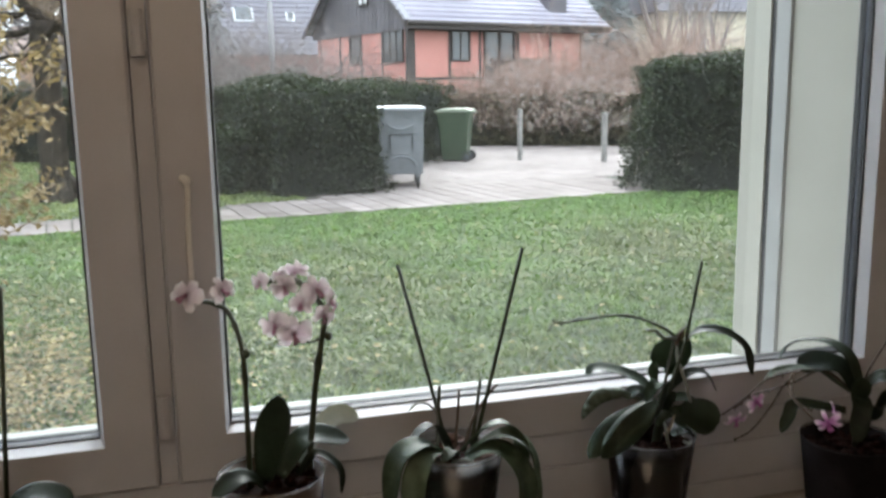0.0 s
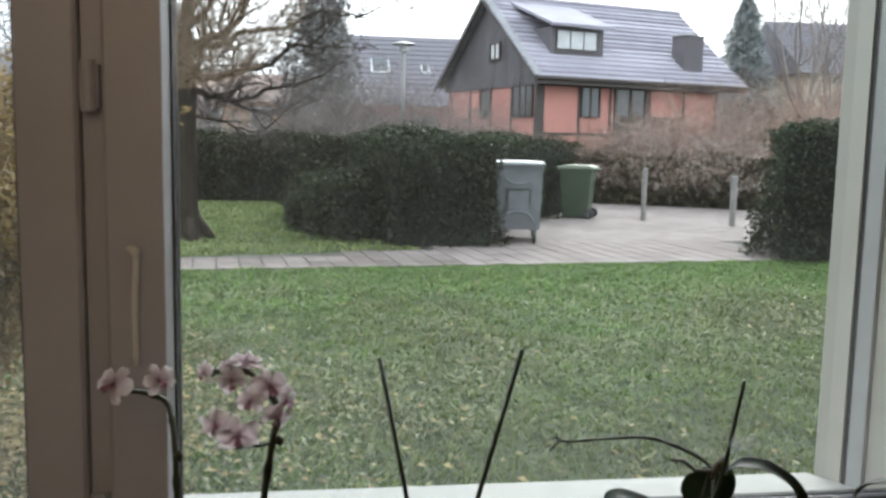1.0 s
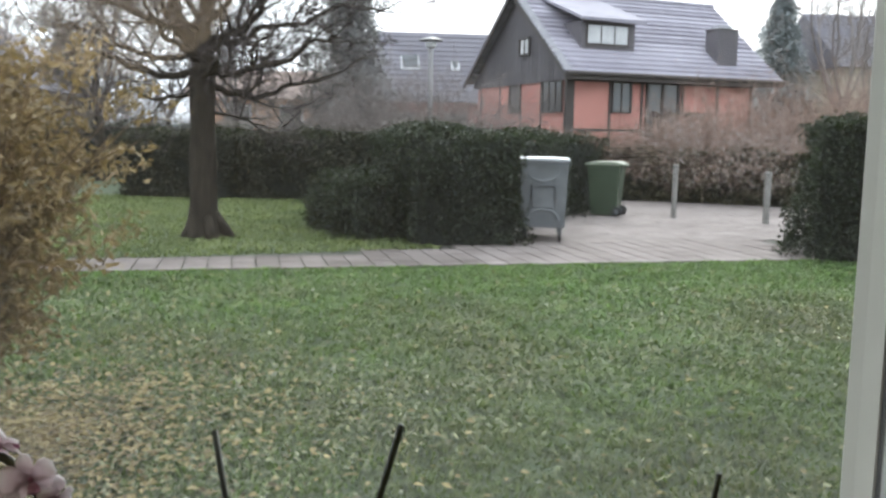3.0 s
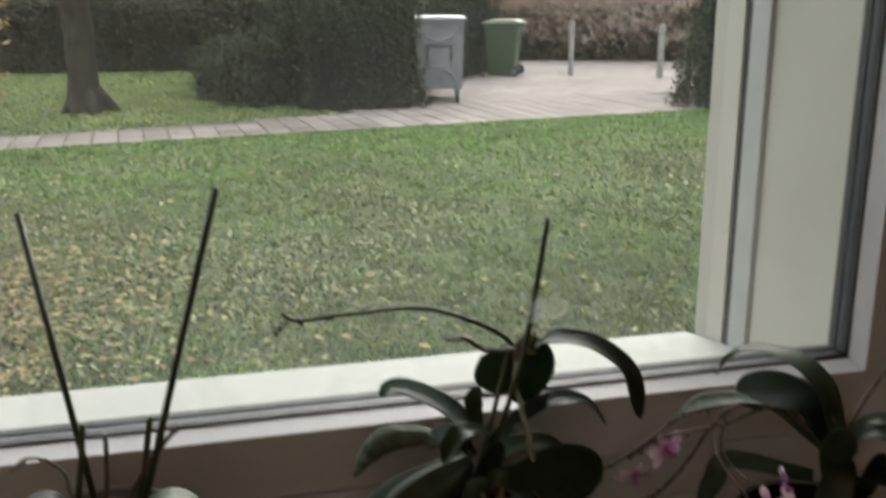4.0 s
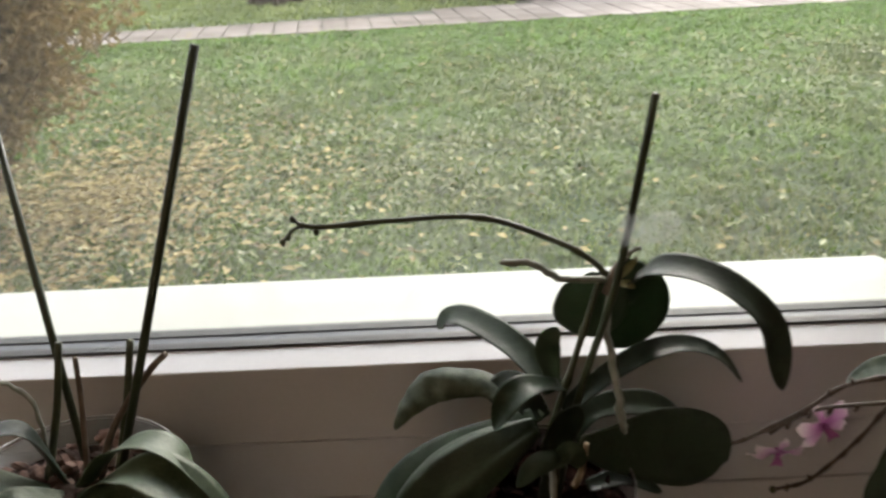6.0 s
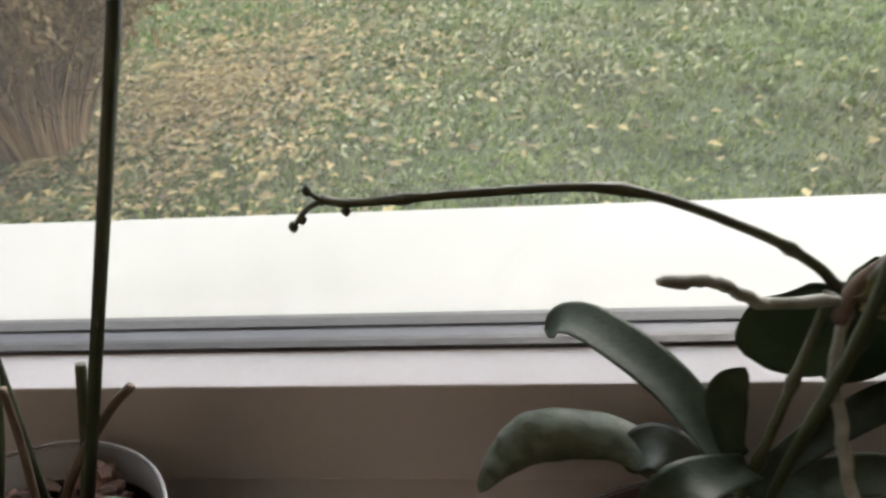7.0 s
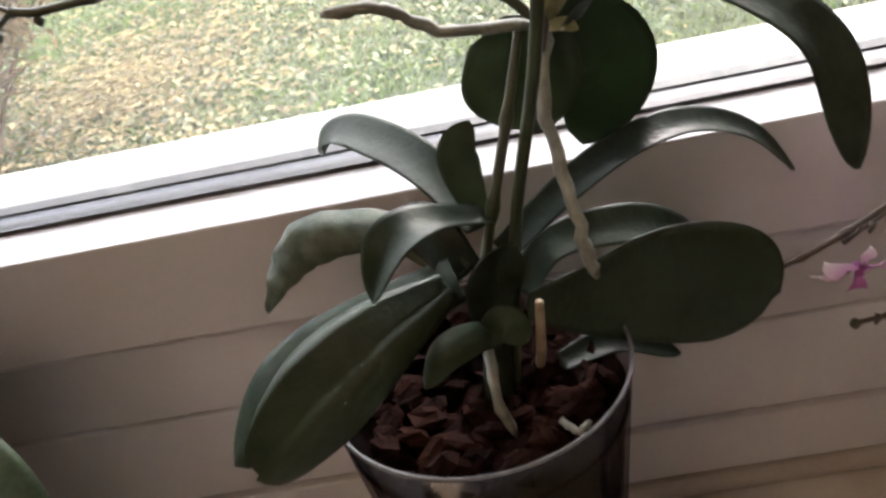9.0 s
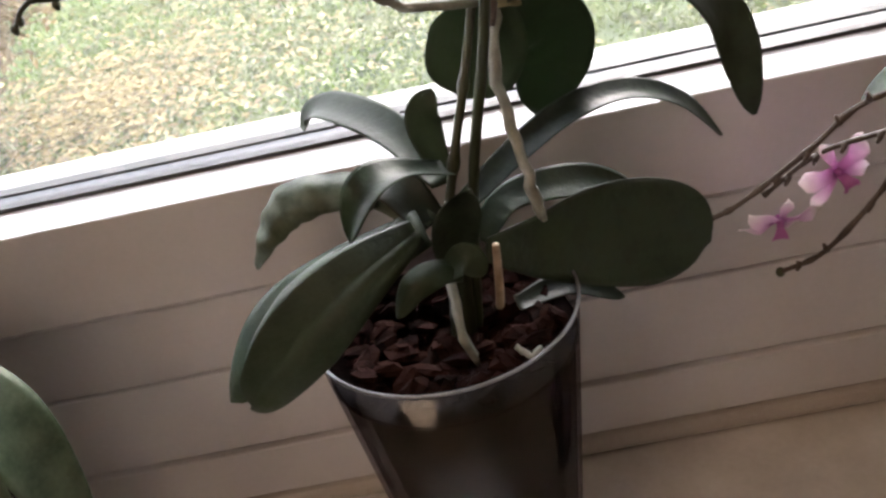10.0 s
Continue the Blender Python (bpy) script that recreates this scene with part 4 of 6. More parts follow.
def twig_shrub(name, label, at, radius, height, count, mat, seed, leaf=None, leaves=0, spread=0.5, low=0.0, rad=0.008, group="bare shrubs", twist=0.16, reach=0.06, arch=0.09):
    """Many arching stems from one foot, with side twigs, and a few leaves where it has any."""
    s = thing(name, (at[0], at[1], 0), label, "shrub", group)
    rng = random.Random(seed)
    g, lv = Geo(), Geo()
    for _ in range(count):
        a = rng.uniform(0, 6.283)
        p = Vector((at[0] + 0.14 * radius * math.cos(a), at[1] + 0.14 * radius * math.sin(a), -0.02))
        out = rng.uniform(0.1, 1.0) ** 0.7
        d = Vector((math.cos(a) * out * spread, math.sin(a) * out * spread, 1)).normalized()
        L = height * rng.uniform(0.75, 1.2)
        pts, r0 = [p.copy()], rad * rng.uniform(0.6, 1.3)
        n = 9
        for i in range(n):
            d = (d + Vector((math.cos(a) * arch * out + rng.gauss(0, twist), math.sin(a) * arch * out + rng.gauss(0, twist), -1.1 * arch * out + rng.gauss(0, twist * 0.6)))).normalized()
            p = p + d * L / n
            pts.append(p.copy())
        g.tube(pts, [r0 * (1 - 0.7 * i / n) for i in range(n + 1)], 3, cap=False)
        for _ in range(7):
            i = rng.randint(2, n)
            e = (d + Vector((rng.gauss(0, 0.8), rng.gauss(0, 0.8), rng.gauss(0.1, 0.6)))).normalized()
            q, sub = pts[i].copy(), [pts[i].copy()]
            for _ in range(3):
                e = (e + Vector((rng.gauss(0, 0.25), rng.gauss(0, 0.25), rng.gauss(-0.04, 0.25)))).normalized()
                q = q + e * L * reach * 1.33
                sub.append(q.copy())
            g.tube(sub, [r0 * 0.45, r0 * 0.4, r0 * 0.33, r0 * 0.22], 3, cap=False)
            for _ in range(leaves):
                c = sub[rng.randint(1, 3)].lerp(sub[rng.randint(0, 3)], rng.random()) + Vector((rng.gauss(0, 0.03), rng.gauss(0, 0.03), rng.gauss(0, 0.03)))
                if c.z < low:
                    continue
                t = Vector((rng.gauss(0, 1), rng.gauss(0, 1), rng.gauss(-0.6, 0.7))).normalized()
                w = t.orthogonal().normalized()
                w = Matrix.Rotation(rng.uniform(0, 6.28), 3, t) @ w
                k = rng.uniform(0.013, 0.030)
                u = t.cross(w)
                lv.add([c, c + t * k + w * k * 0.4 + u * k * 0.15, c + t * 2 * k, c + t * k - w * k * 0.4 + u * k * 0.15], [(0, 1, 2), (0, 2, 3)])
    part("stems", g, mat, s, fix=False)
    if leaves:
        part("leaves", lv, leaf, s, "small leaves", fix=False)
    return s


def conifer(at, height, radius, seed, label, mat=None):
    c = thing("conifer", (*at, 0), label, "tree", "far conifers")
    rng = random.Random(seed)
    part("trunk", Geo().tube([(at[0], at[1], -0.05), (at[0], at[1], height * 0.95)], [0.03 * height, 0.01], 8), M_TREEBARK, c)
    g = Geo()
    for _ in range(24000):
        h = rng.random() ** 1.3
        z = height * (0.06 + 0.94 * h)
        a = rng.uniform(0, 6.283)
        lay = 0.9 + 0.10 * math.sin(h * 46 + 2 * a)
        r = radius * ((1 - h) ** 0.7) * lay * rng.uniform(0.25, 1.05) * (1 + 0.15 * math.sin(3 * a + 9 * h))
        p = Vector((at[0] + r * math.cos(a), at[1] + r * math.sin(a), z))
        d = Vector((math.cos(a), math.sin(a), rng.gauss(-0.15, 0.35))).normalized()
        s = Vector((-math.sin(a), math.cos(a), rng.gauss(0, 0.5))).normalized()
        L = radius * rng.uniform(0.03, 0.085)
        g.add([p - s * L * 0.35, p + d * L, p + s * L * 0.35, p - d * L * 0.4 + Vector((0, 0, L * 0.25))], [(0, 1, 3), (1, 2, 3)])
    part("crown", g, mat or M_NEEDLE_HAZE, c, "needle sprays, greyed for haze", fix=False)


def bare_tree(at, height, seed, upright, label, mat):
    t = thing("bare_tree", (*at, 0), label, "tree", "far bare trees")
    rng = random.Random(seed)
    tr, tw = Geo(), Geo()
    top = Vector((at[0], at[1], height * 0.28))
    tr.tube([(at[0], at[1], -0.05), (at[0] + 0.05, at[1], height * 0.14), tuple(top)], [0.035 * height * 0.8, 0.026 * height * 0.8, 0.022 * height * 0.8], 8)
    part("trunk", tr, M_TREEBARK, t)
    own = {}
    for k in range(7):
        a = k * 0.9 + rng.uniform(0, 0.5)
        o = rng.uniform(0.15, 0.55)
        grow(rng, top.copy(), Vector((math.cos(a) * o, math.sin(a) * o, 1)), height * rng.uniform(0.55, 0.72), 0.007 * height, 0, own, upright, 4, 0.0, 0.13)
    for lev, runs in own.items():
        for pts, rad in runs:
            tw.tube(pts, [max(x, 0.009) for x in rad], 4 if lev < 2 else 3, cap=False)
    part("limbs", tw, mat, t, fix=False)


# ---------------------------------------------------------------- bins, posts, lamp
def turned(geo, at, deg):
    """Turn a pile drawn round the origin and set it at a place."""
    m = pose(*at, 0, 0, deg)
    geo.v = [tuple(m @ Vector(p)) for p in geo.v]
    return geo


def wheel(parent, at, deg, centre, r, w, name="wheel"):
    x, y, z = centre
    ty = Geo().tube([(x - w / 2, y, z), (x - w / 2 + 0.006, y, z), (x + w / 2 - 0.006, y, z), (x + w / 2, y, z)], [r * 0.85, r, r, r * 0.85], 18)
    wh = part(name, turned(ty, at, deg), M_TYRE, parent, "black rubber wheel")
    hub = Geo().tube([(x - w / 2 - 0.004, y, z), (x + w / 2 + 0.004, y, z)], r * 0.45, 12)
    part("hub", turned(hub, at, deg), M_GALV, wh)
    return wh


def waste_container():
    at, deg = (3.36, 12.30, 0.014), -12.5
    c = thing("waste_container", at, "grey galvanised four-wheeled waste container on the paving", "waste container")
    hw, hl, z0, z1 = 0.35, 0.58, 0.21, 1.13
    body = Geo()
    # tapered tub
    lo, hi = (hw - 0.03, hl - 0.04), (hw, hl)
    v = [(sx * lo[0], sy * lo[1], z0) for sx, sy in ((-1, -1), (1, -1), (1, 1), (-1, 1))] + [(sx * hi[0], sy * hi[1], z1) for sx, sy in ((-1, -1), (1, -1), (1, 1), (-1, 1))]
    body.add(v, [(0, 3, 2, 1), (4, 5, 6, 7), (0, 1, 5, 4), (1, 2, 6, 5), (2, 3, 7, 6), (3, 0, 4, 7)])
    part("tub", turned(body, at, deg), M_GALV, c, "dull galvanised steel tub", bevel=0.012)
    for s in (-1, 1):
        y = s * (hl - 0.012)
        for zc, flip in ((0.32, 1), (1.03, -1)):
            # raised arch: a band bent over the middle of the end wall
            band, m = Geo(), 10
            v = []
            for k in range(m + 1):
                a = math.pi * k / m
                for q, lift in ((0.25, 0.0), (0.232, 0.009), (0.205, 0.009), (0.187, 0.0)):
                    v.append((q * math.cos(a), y + s * lift, zc + flip * q * 0.72 * math.sin(a)))
            band.add(v, [(k * 4 + r, k * 4 + r + 1, k * 4 + r + 5, k * 4 + r + 4) for k in range(m) for r in range(3)])
            part("pressed_rib", turned(band, at, deg), M_GALV, c, smooth=True)
        plate = Geo().box(-0.15, 0.15, min(y, y + s * 0.022), max(y, y + s * 0.022), 0.50, 0.80)
        part("pressed_panel", turned(plate, at, deg), M_GALV, c, bevel=0.01)
        bar = Geo().tube([(-0.17, y + s * 0.01, 0.60), (-0.17, y + s * 0.045, 0.80), (0.17, y + s * 0.045, 0.80), (0.17, y + s * 0.01, 0.60)], 0.012, 7)
        part("handle", turned(bar, at, deg), M_TYRE, c, "dark grab handle")
    rim = Geo().box(-hw - 0.025, hw + 0.025, -hl - 0.025, hl + 0.025, z1, z1 + 0.035)
    part("rim", turned(rim, at, deg), M_GALV, c, bevel=0.008)
    lid = Geo().extrude([(-hw - 0.03, z1 + 0.036), (hw + 0.03, z1 + 0.036), (hw + 0.02, z1 + 0.06), (hw * 0.5, z1 + 0.070), (-hw * 0.5, z1 + 0.070), (-hw - 0.02, z1 + 0.06)], "y", -hl - 0.03, hl + 0.03)
    part("lid", turned(lid, at, deg), M_GALVLID, c, "pale worn lid", bevel=0.006)
    for sx in (-1, 1):
        for sy in (-1, 1):
            fork = Geo().box(sx * 0.25 - 0.03, sx * 0.25 + 0.03, sy * 0.44 - 0.03, sy * 0.44 + 0.03, 0.12, 0.215)
            part("caster_fork", turned(fork, at, deg), M_GALV, c)
            wheel(c, at, deg, (sx * 0.25, sy * 0.44 + 0.02, 0.085), 0.085, 0.045)


def wheelie_bin():
    at, deg = (5.52, 16.35, 0.014), 62
    b = thing("wheelie_bin", at, "green plastic two-wheeled rubbish bin with lid shut", "rubbish bin")
    body = Geo()
    lo, hi = (0.22, 0.25), (0.28, 0.33)
    v = [(sx * lo[0], sy * lo[1], 0.02) for sx, sy in ((-1, -1), (1, -1), (1, 1), (-1, 1))] + [(sx * hi[0], sy * hi[1], 0.98) for sx, sy in ((-1, -1), (1, -1), (1, 1), (-1, 1))]
    body.add(v, [(0, 3, 2, 1), (4, 5, 6, 7), (0, 1, 5, 4), (1, 2, 6, 5), (2, 3, 7, 6), (3, 0, 4, 7)])
    part("body", turned(body, at, deg), M_GREENBIN, b, bevel=0.03)
    part("rim", turned(Geo().box(-0.30, 0.30, -0.35, 0.35, 0.955, 0.99), at, deg), M_GREENBIN, b, bevel=0.008)
    lid = Geo().extrude([(-0.37, 0.991), (0.36, 0.991), (0.38, 1.01), (0.2, 1.06), (-0.25, 1.06), (-0.37, 1.02)], "x", -0.305, 0.305)
    part("lid", turned(lid, at, deg), M_GREENLID, b, "faded lighter lid", bevel=0.01)
    part("handle", turned(Geo().tube([(-0.24, -0.33, 0.96), (-0.24, -0.41, 0.98), (0.24, -0.41, 0.98), (0.24, -0.33, 0.96)], 0.016, 7), at, deg), M_GREENBIN, b)
    part("axle", turned(Geo().tube([(-0.29, -0.27, 0.1), (0.29, -0.27, 0.1)], 0.012, 6), at, deg), M_GALV, b)
    for s in (-1, 1):
        wheel(b, at, deg, (s * 0.275, -0.27, 0.1), 0.1, 0.05)


def posts():
    for x, y, h, r in ((6.735, 15.87, 1.02, 0.052), (8.08, 14.80, 0.94, 0.06)):
        p = thing("post", (x, y, 0.01), "weathered grey wooden post set in the paving", "post", "yard posts")
        part("shaft", Geo().tube([(x, y, 0.0), (x, y, h * 0.5), (x + 0.005, y, h - 0.03)], [r, r * 0.97, r * 0.95], 12), M_POST, p)
        part("cap", Geo().tube([(x + 0.005, y, h - 0.03), (x + 0.005, y, h), (x + 0.005, y, h + 0.02)], [r * 1.06, r * 1.06, r * 0.4], 12), M_POST, p)


def street_lamp(x, y):
    l = thing("street_lamp", (x, y, 0), "grey street lamp with a flat round shade", "street lamp")
    part("pole", Geo().tube([(x, y, -0.05), (x, y, 2.2), (x, y, 4.25)], [0.10, 0.085, 0.07], 10), M_LAMPGREY, l)
    part("base_sleeve", Geo().tube([(x, y, -0.05), (x, y, 0.9), (x, y, 0.95)], [0.13, 0.13, 0.1], 10), M_LAMPGREY, l)
    part("lantern", Geo().lathe((x, y), [(0.07, 4.2), (0.16, 4.26), (0.17, 4.4), (0.07, 4.46)], 20), M_CURTAIN, l, "milky glass lantern")
    part("shade", Geo().lathe((x, y), [(0.36, 4.44), (0.38, 4.46), (0.30, 4.50), (0.06, 4.56), (0.001, 4.57), (0.001, 4.44)], 24), M_LAMPGREY, l, "flat round shade")


# ---------------------------------------------------------------- houses
HU = Vector((math.cos(radians(16)), math.sin(radians(16)), 0))
HG = Vector((-math.sin(radians(16)), math.cos(radians(16)), 0))
HO = Vector((7.872, 29.068, 0))


def hp(s, d, z):
    """s along the eave side, d into the house from its eave line."""
    p = HO + HU * s + HG * d
    return Vector((p.x, p.y, z))


def hbox(s0, s1, d0, d1, z0, z1):
    g = Geo().box(s0, s1, d0, d1, z0, z1)
    g.v = [tuple(hp(*p)) for p in g.v]
    return g


def house_window(parent, s0, s1, d0, d1, z0, z1, face, mat, cross=1):
    """face 's': on the eave wall (looks to -d); 'g': on the gable wall (looks to -s)."""
    if face == "s":
        win = part("window", hbox(s0, s1, d0 - 0.03, d0 - 0.01, z0, z1), mat, parent, "window panes in a dark frame")
        for a, b, c, e in ((s0 - 0.06, s0, z0 - 0.06, z1 + 0.06), (s1, s1 + 0.06, z0 - 0.06, z1 + 0.06), (s0, s1, z1, z1 + 0.06), (s0, s1, z0 - 0.06, z0)):
            part("frame", hbox(a, b, d0 - 0.08, d0 - 0.01, c, e), M_TIMBER, win)
        for k in range(cross):
            m = s0 + (s1 - s0) * (k + 1) / (cross + 1)
            part("glazing_bar", hbox(m - 0.03, m + 0.03, d0 - 0.06, d0 - 0.031, z0, z1), M_TIMBER, win)
    else:
        win = part("window", hbox(s0 - 0.03, s0 - 0.01, d0, d1, z0, z1), mat, parent, "window panes in a dark frame")
        for a, b, c, e in ((d0 - 0.06, d0, z0 - 0.06, z1 + 0.06), (d1, d1 + 0.06, z0 - 0.06, z1 + 0.06), (d0, d1, z1, z1 + 0.06), (d0, d1, z0 - 0.06, z0)):
            part("frame", hbox(s0 - 0.08, s0 - 0.01, a, b, c, e), M_TIMBER, win)
        for k in range(cross):
            m = d0 + (d1 - d0) * (k + 1) / (cross + 1)
            part("glazing_bar", hbox(s0 - 0.06, s0 - 0.031, m - 0.03, m + 0.03, z0, z1), M_TIMBER, win)
    return win


def chalet():
    h = thing("chalet_house", tuple(hp(4.5, 4.3, 0)), "salmon brick house with dark timber posts and grey tiled roof", "house")
    S0, S1, D0, D1, EZ, RZ, W = 0.3, 8.3, 0.6, 8.0, 3.72, 6.98, 8.6
    part("wall", hbox(S0, S1, D0, D0 + 0.3, 0, 3.9), M_BRICK, h, "salmon brick eave wall")
    part("wall", hbox(S0, S1, D1 - 0.3, D1, 0, 3.9), M_BRICK, h)
    part("wall", hbox(S0, S0 + 0.3, D0 + 0.3, D1 - 0.3, 0, 3.62), M_BRICK, h)
    part("wall", hbox(S1 - 0.3, S1, D0 + 0.3, D1 - 0.3, 0, 3.9), M_BRICK, h)
    # gable triangles of upright boards
    slope = (RZ - EZ) / (W / 2)
    for end, s in ((0, S0 - 0.06), (1, S1 + 0.02)):
        n = 26
        for i in range(n):
            a, b = 0.25 + (W - 0.5) * i / n, 0.25 + (W - 0.5) * (i + 0.93) / n
            za, zb = EZ + slope * min(a, W - a) - 0.1, EZ + slope * min(b, W - b) - 0.1
            g = Geo().add([hp(s, a, 3.52), hp(s, b, 3.52), hp(s, b, zb), hp(s, a, za), hp(s + 0.04, a, 3.52), hp(s + 0.04, b, 3.52), hp(s + 0.04, b, zb), hp(s + 0.04, a, za)],
                          [(0, 1, 2, 3), (7, 6, 5, 4), (0, 4, 5, 1), (1, 5, 6, 2), (2, 6, 7, 3), (3, 7, 4, 0)])
            part("gable_board", g, M_CLAD, h)
    part("gable_backing", Geo().add([hp(S0 + 0.1, 0.4, 3.5), hp(S0 + 0.1, W - 0.4, 3.5), hp(S0 + 0.1, W / 2, RZ - 0.2), hp(S1 - 0.1, 0.4, 3.5), hp(S1 - 0.1, W - 0.4, 3.5), hp(S1 - 0.1, W / 2, RZ - 0.2)],
                                    [(0, 1, 2), (5, 4, 3), (0, 2, 5, 3), (1, 4, 5, 2), (0, 3, 4, 1)]), M_TIMBER, h)
    # timber posts and rails
    for s in (2.02, 3.35, 5.1, 6.66, 8.2):
        part("timber_post", hbox(s - 0.05, s + 0.05, D0 - 0.03, D0 + 0.02, 1.4, 3.78), M_TIMBER, h)
    part("corner_post", hbox(S0 - 0.06, S0 + 0.26, D0 - 0.06, D0 + 0.1, 1.2, 3.8), M_TIMBER, h)
    for d in (2.45, 4.1, 5.9, 7.7):
        part("timber_post", hbox(S0 - 0.03, S0 + 0.02, d - 0.045, d + 0.045, 1.4, 3.6), M_TIMBER, h)
    part("timber_rail", hbox(S0, S1, D0 - 0.025, D0 + 0.02, 1.78, 1.88), M_TIMBER, h)
    # windows and the balcony door
    house_window(h, 2.14, 2.84, D0, 0, 2.5, 3.54, "s", M_PANE, 1)
    door = part("door", hbox(3.6, 4.85, D0 - 0.03, D0 - 0.01, 1.5, 3.55), M_PANE, h, "dark glazed balcony door")
    for a, b in ((3.5, 3.6), (4.17, 4.27), (4.85, 4.95)):
        part("frame", hbox(a, b, D0 - 0.09, D0 - 0.01, 1.5, 3.6), M_TIMBER, door)
    bal = part("balcony", hbox(3.1, 5.6, D0 - 1.1, D0 - 0.04, 1.35, 1.5), M_TIMBER, h, "dark timber balcony")
    for i in range(16):
        s = 3.12 + i * 0.163
        part("baluster", hbox(s, s + 0.1, D0 - 1.1, D0 - 1.06, 1.5, 2.4), M_TIMBER, bal)
    part("handrail", hbox(3.1, 5.6, D0 - 1.14, D0 - 1.02, 2.4, 2.5), M_TIMBER, bal)
    house_window(h, S0, 0, 0.9, 2.28, 2.48, 3.5, "g", M_PANE, 2)
    house_window(h, S0, 0, 4.1, 4.92, 2.5, 3.5, "g", M_PANE, 0)
    house_window(h, S0 - 0.08, 0, 3.3, 4.0, 4.62, 5.16, "g", M_CURTAIN, 1)
    # roof: courses of tiles, each a thin slab lying on the one below
    A, Bq, n = -0.12, 9.2, 17
    for side in (0, 1):
        for i in range(n):
            d0, d1 = (W / 2) * i / n, (W / 2) * (i + 1.12) / n
            z0, z1 = EZ + slope * d0 + 0.05, EZ + slope * d1 - 0.01
            f = (lambda d: d) if side == 0 else (lambda d: W - d)
            g = Geo().add([hp(A, f(d0), z0 - 0.05), hp(Bq, f(d0), z0 - 0.05), hp(Bq, f(d0), z0 + 0.035), hp(A, f(d0), z0 + 0.035), hp(A, f(d1), z1 - 0.05), hp(Bq, f(d1), z1 - 0.05), hp(Bq, f(d1), z1 + 0.012), hp(A, f(d1), z1 + 0.012)],
                          [(0, 1, 2, 3), (7, 6, 5, 4), (3, 2, 6, 7), (0, 4, 5, 1), (0, 3, 7, 4), (1, 5, 6, 2)])
            part("tile_course", g, M_TILE_HAZE, h)
    part("ridge", Geo().tube([hp(A, W / 2, RZ + 0.06), hp(Bq, W / 2, RZ + 0.06)], 0.1, 8), M_TILE_HAZE, h)
    # pale verge tiles down the near gable edge
    for i in range(20):
        d = (W / 2) * (i + 0.2) / 20
        part("verge_tile", hbox(A - 0.05, A + 0.26, d, d + 0.10, EZ + slope * d + 0.08, EZ + slope * d + 0.20), M_LEAD, h)
    for sgn, f in ((0, lambda d: d), (1, lambda d: W - d)):
        g = Geo().add([hp(A, f(-0.05), EZ - 0.2), hp(A, f(W / 2), RZ - 0.2), hp(A, f(W / 2), RZ + 0.02), hp(A, f(-0.05), EZ + 0.02), hp(A + 0.05, f(-0.05), EZ - 0.2), hp(A + 0.05, f(W / 2), RZ - 0.2), hp(A + 0.05, f(W / 2), RZ + 0.02), hp(A + 0.05, f(-0.05), EZ + 0.02)],
                      [(0, 1, 2, 3), (7, 6, 5, 4), (0, 4, 5, 1), (3, 2, 6, 7), (0, 3, 7, 4), (1, 5, 6, 2)])
        part("bargeboard", g, M_TIMBER, h)
    part("gutter", Geo().tube([hp(A, -0.07, EZ), hp(Bq, -0.07, EZ)], 0.08, 8), M_TIMBER, h)
    part("eave_board", hbox(A, Bq, -0.02, 0.1, EZ - 0.2, EZ + 0.02), M_TIMBER, h)
    # shed dormer
    dm = part("dormer", hbox(1.15, 3.35, 1.2, 3.6, 4.3, 5.64), M_CLAD, h, "dark clad shed dormer")
    g = Geo().add([hp(0.95, 0.85, 5.63), hp(3.6, 0.85, 5.63), hp(3.6, 4.1, 6.76), hp(0.95, 4.1, 6.76), hp(0.95, 0.85, 5.73), hp(3.6, 0.85, 5.73), hp(3.6, 4.1, 6.86), hp(0.95, 4.1, 6.86)],
                  [(0, 3, 2, 1), (4, 5, 6, 7), (0, 1, 5, 4), (1, 2, 6, 5), (2, 3, 7, 6), (3, 0, 4, 7)])
    part("dormer_roof", g, M_TILE_HAZE, dm, "dormer roof, paled for haze")
    for i in range(3):
        a = 1.40 + i * 0.56
        part("dormer_pane", hbox(a, a + 0.5, 1.16, 1.19, 4.88, 5.5), M_CURTAIN, dm, "pale curtained pane")
    part("dormer_frame", hbox(1.32, 3.1, 1.17, 1.195, 4.78, 5.6), M_TIMBER, dm)
    ch = part("chimney", hbox(6.72, 7.60, 0.75, 1.5, 4.15, 5.60), M_CLAD, h, "dark clad broad chimney")
    part("chimney_cap", hbox(6.70, 7.62, 0.73, 1.52, 5.60, 5.65), M_TIMBER, ch)
    part("chimney_cowl", hbox(6.85, 7.40, 0.9, 1.4, 5.65, 5.80), M_LEAD, ch)


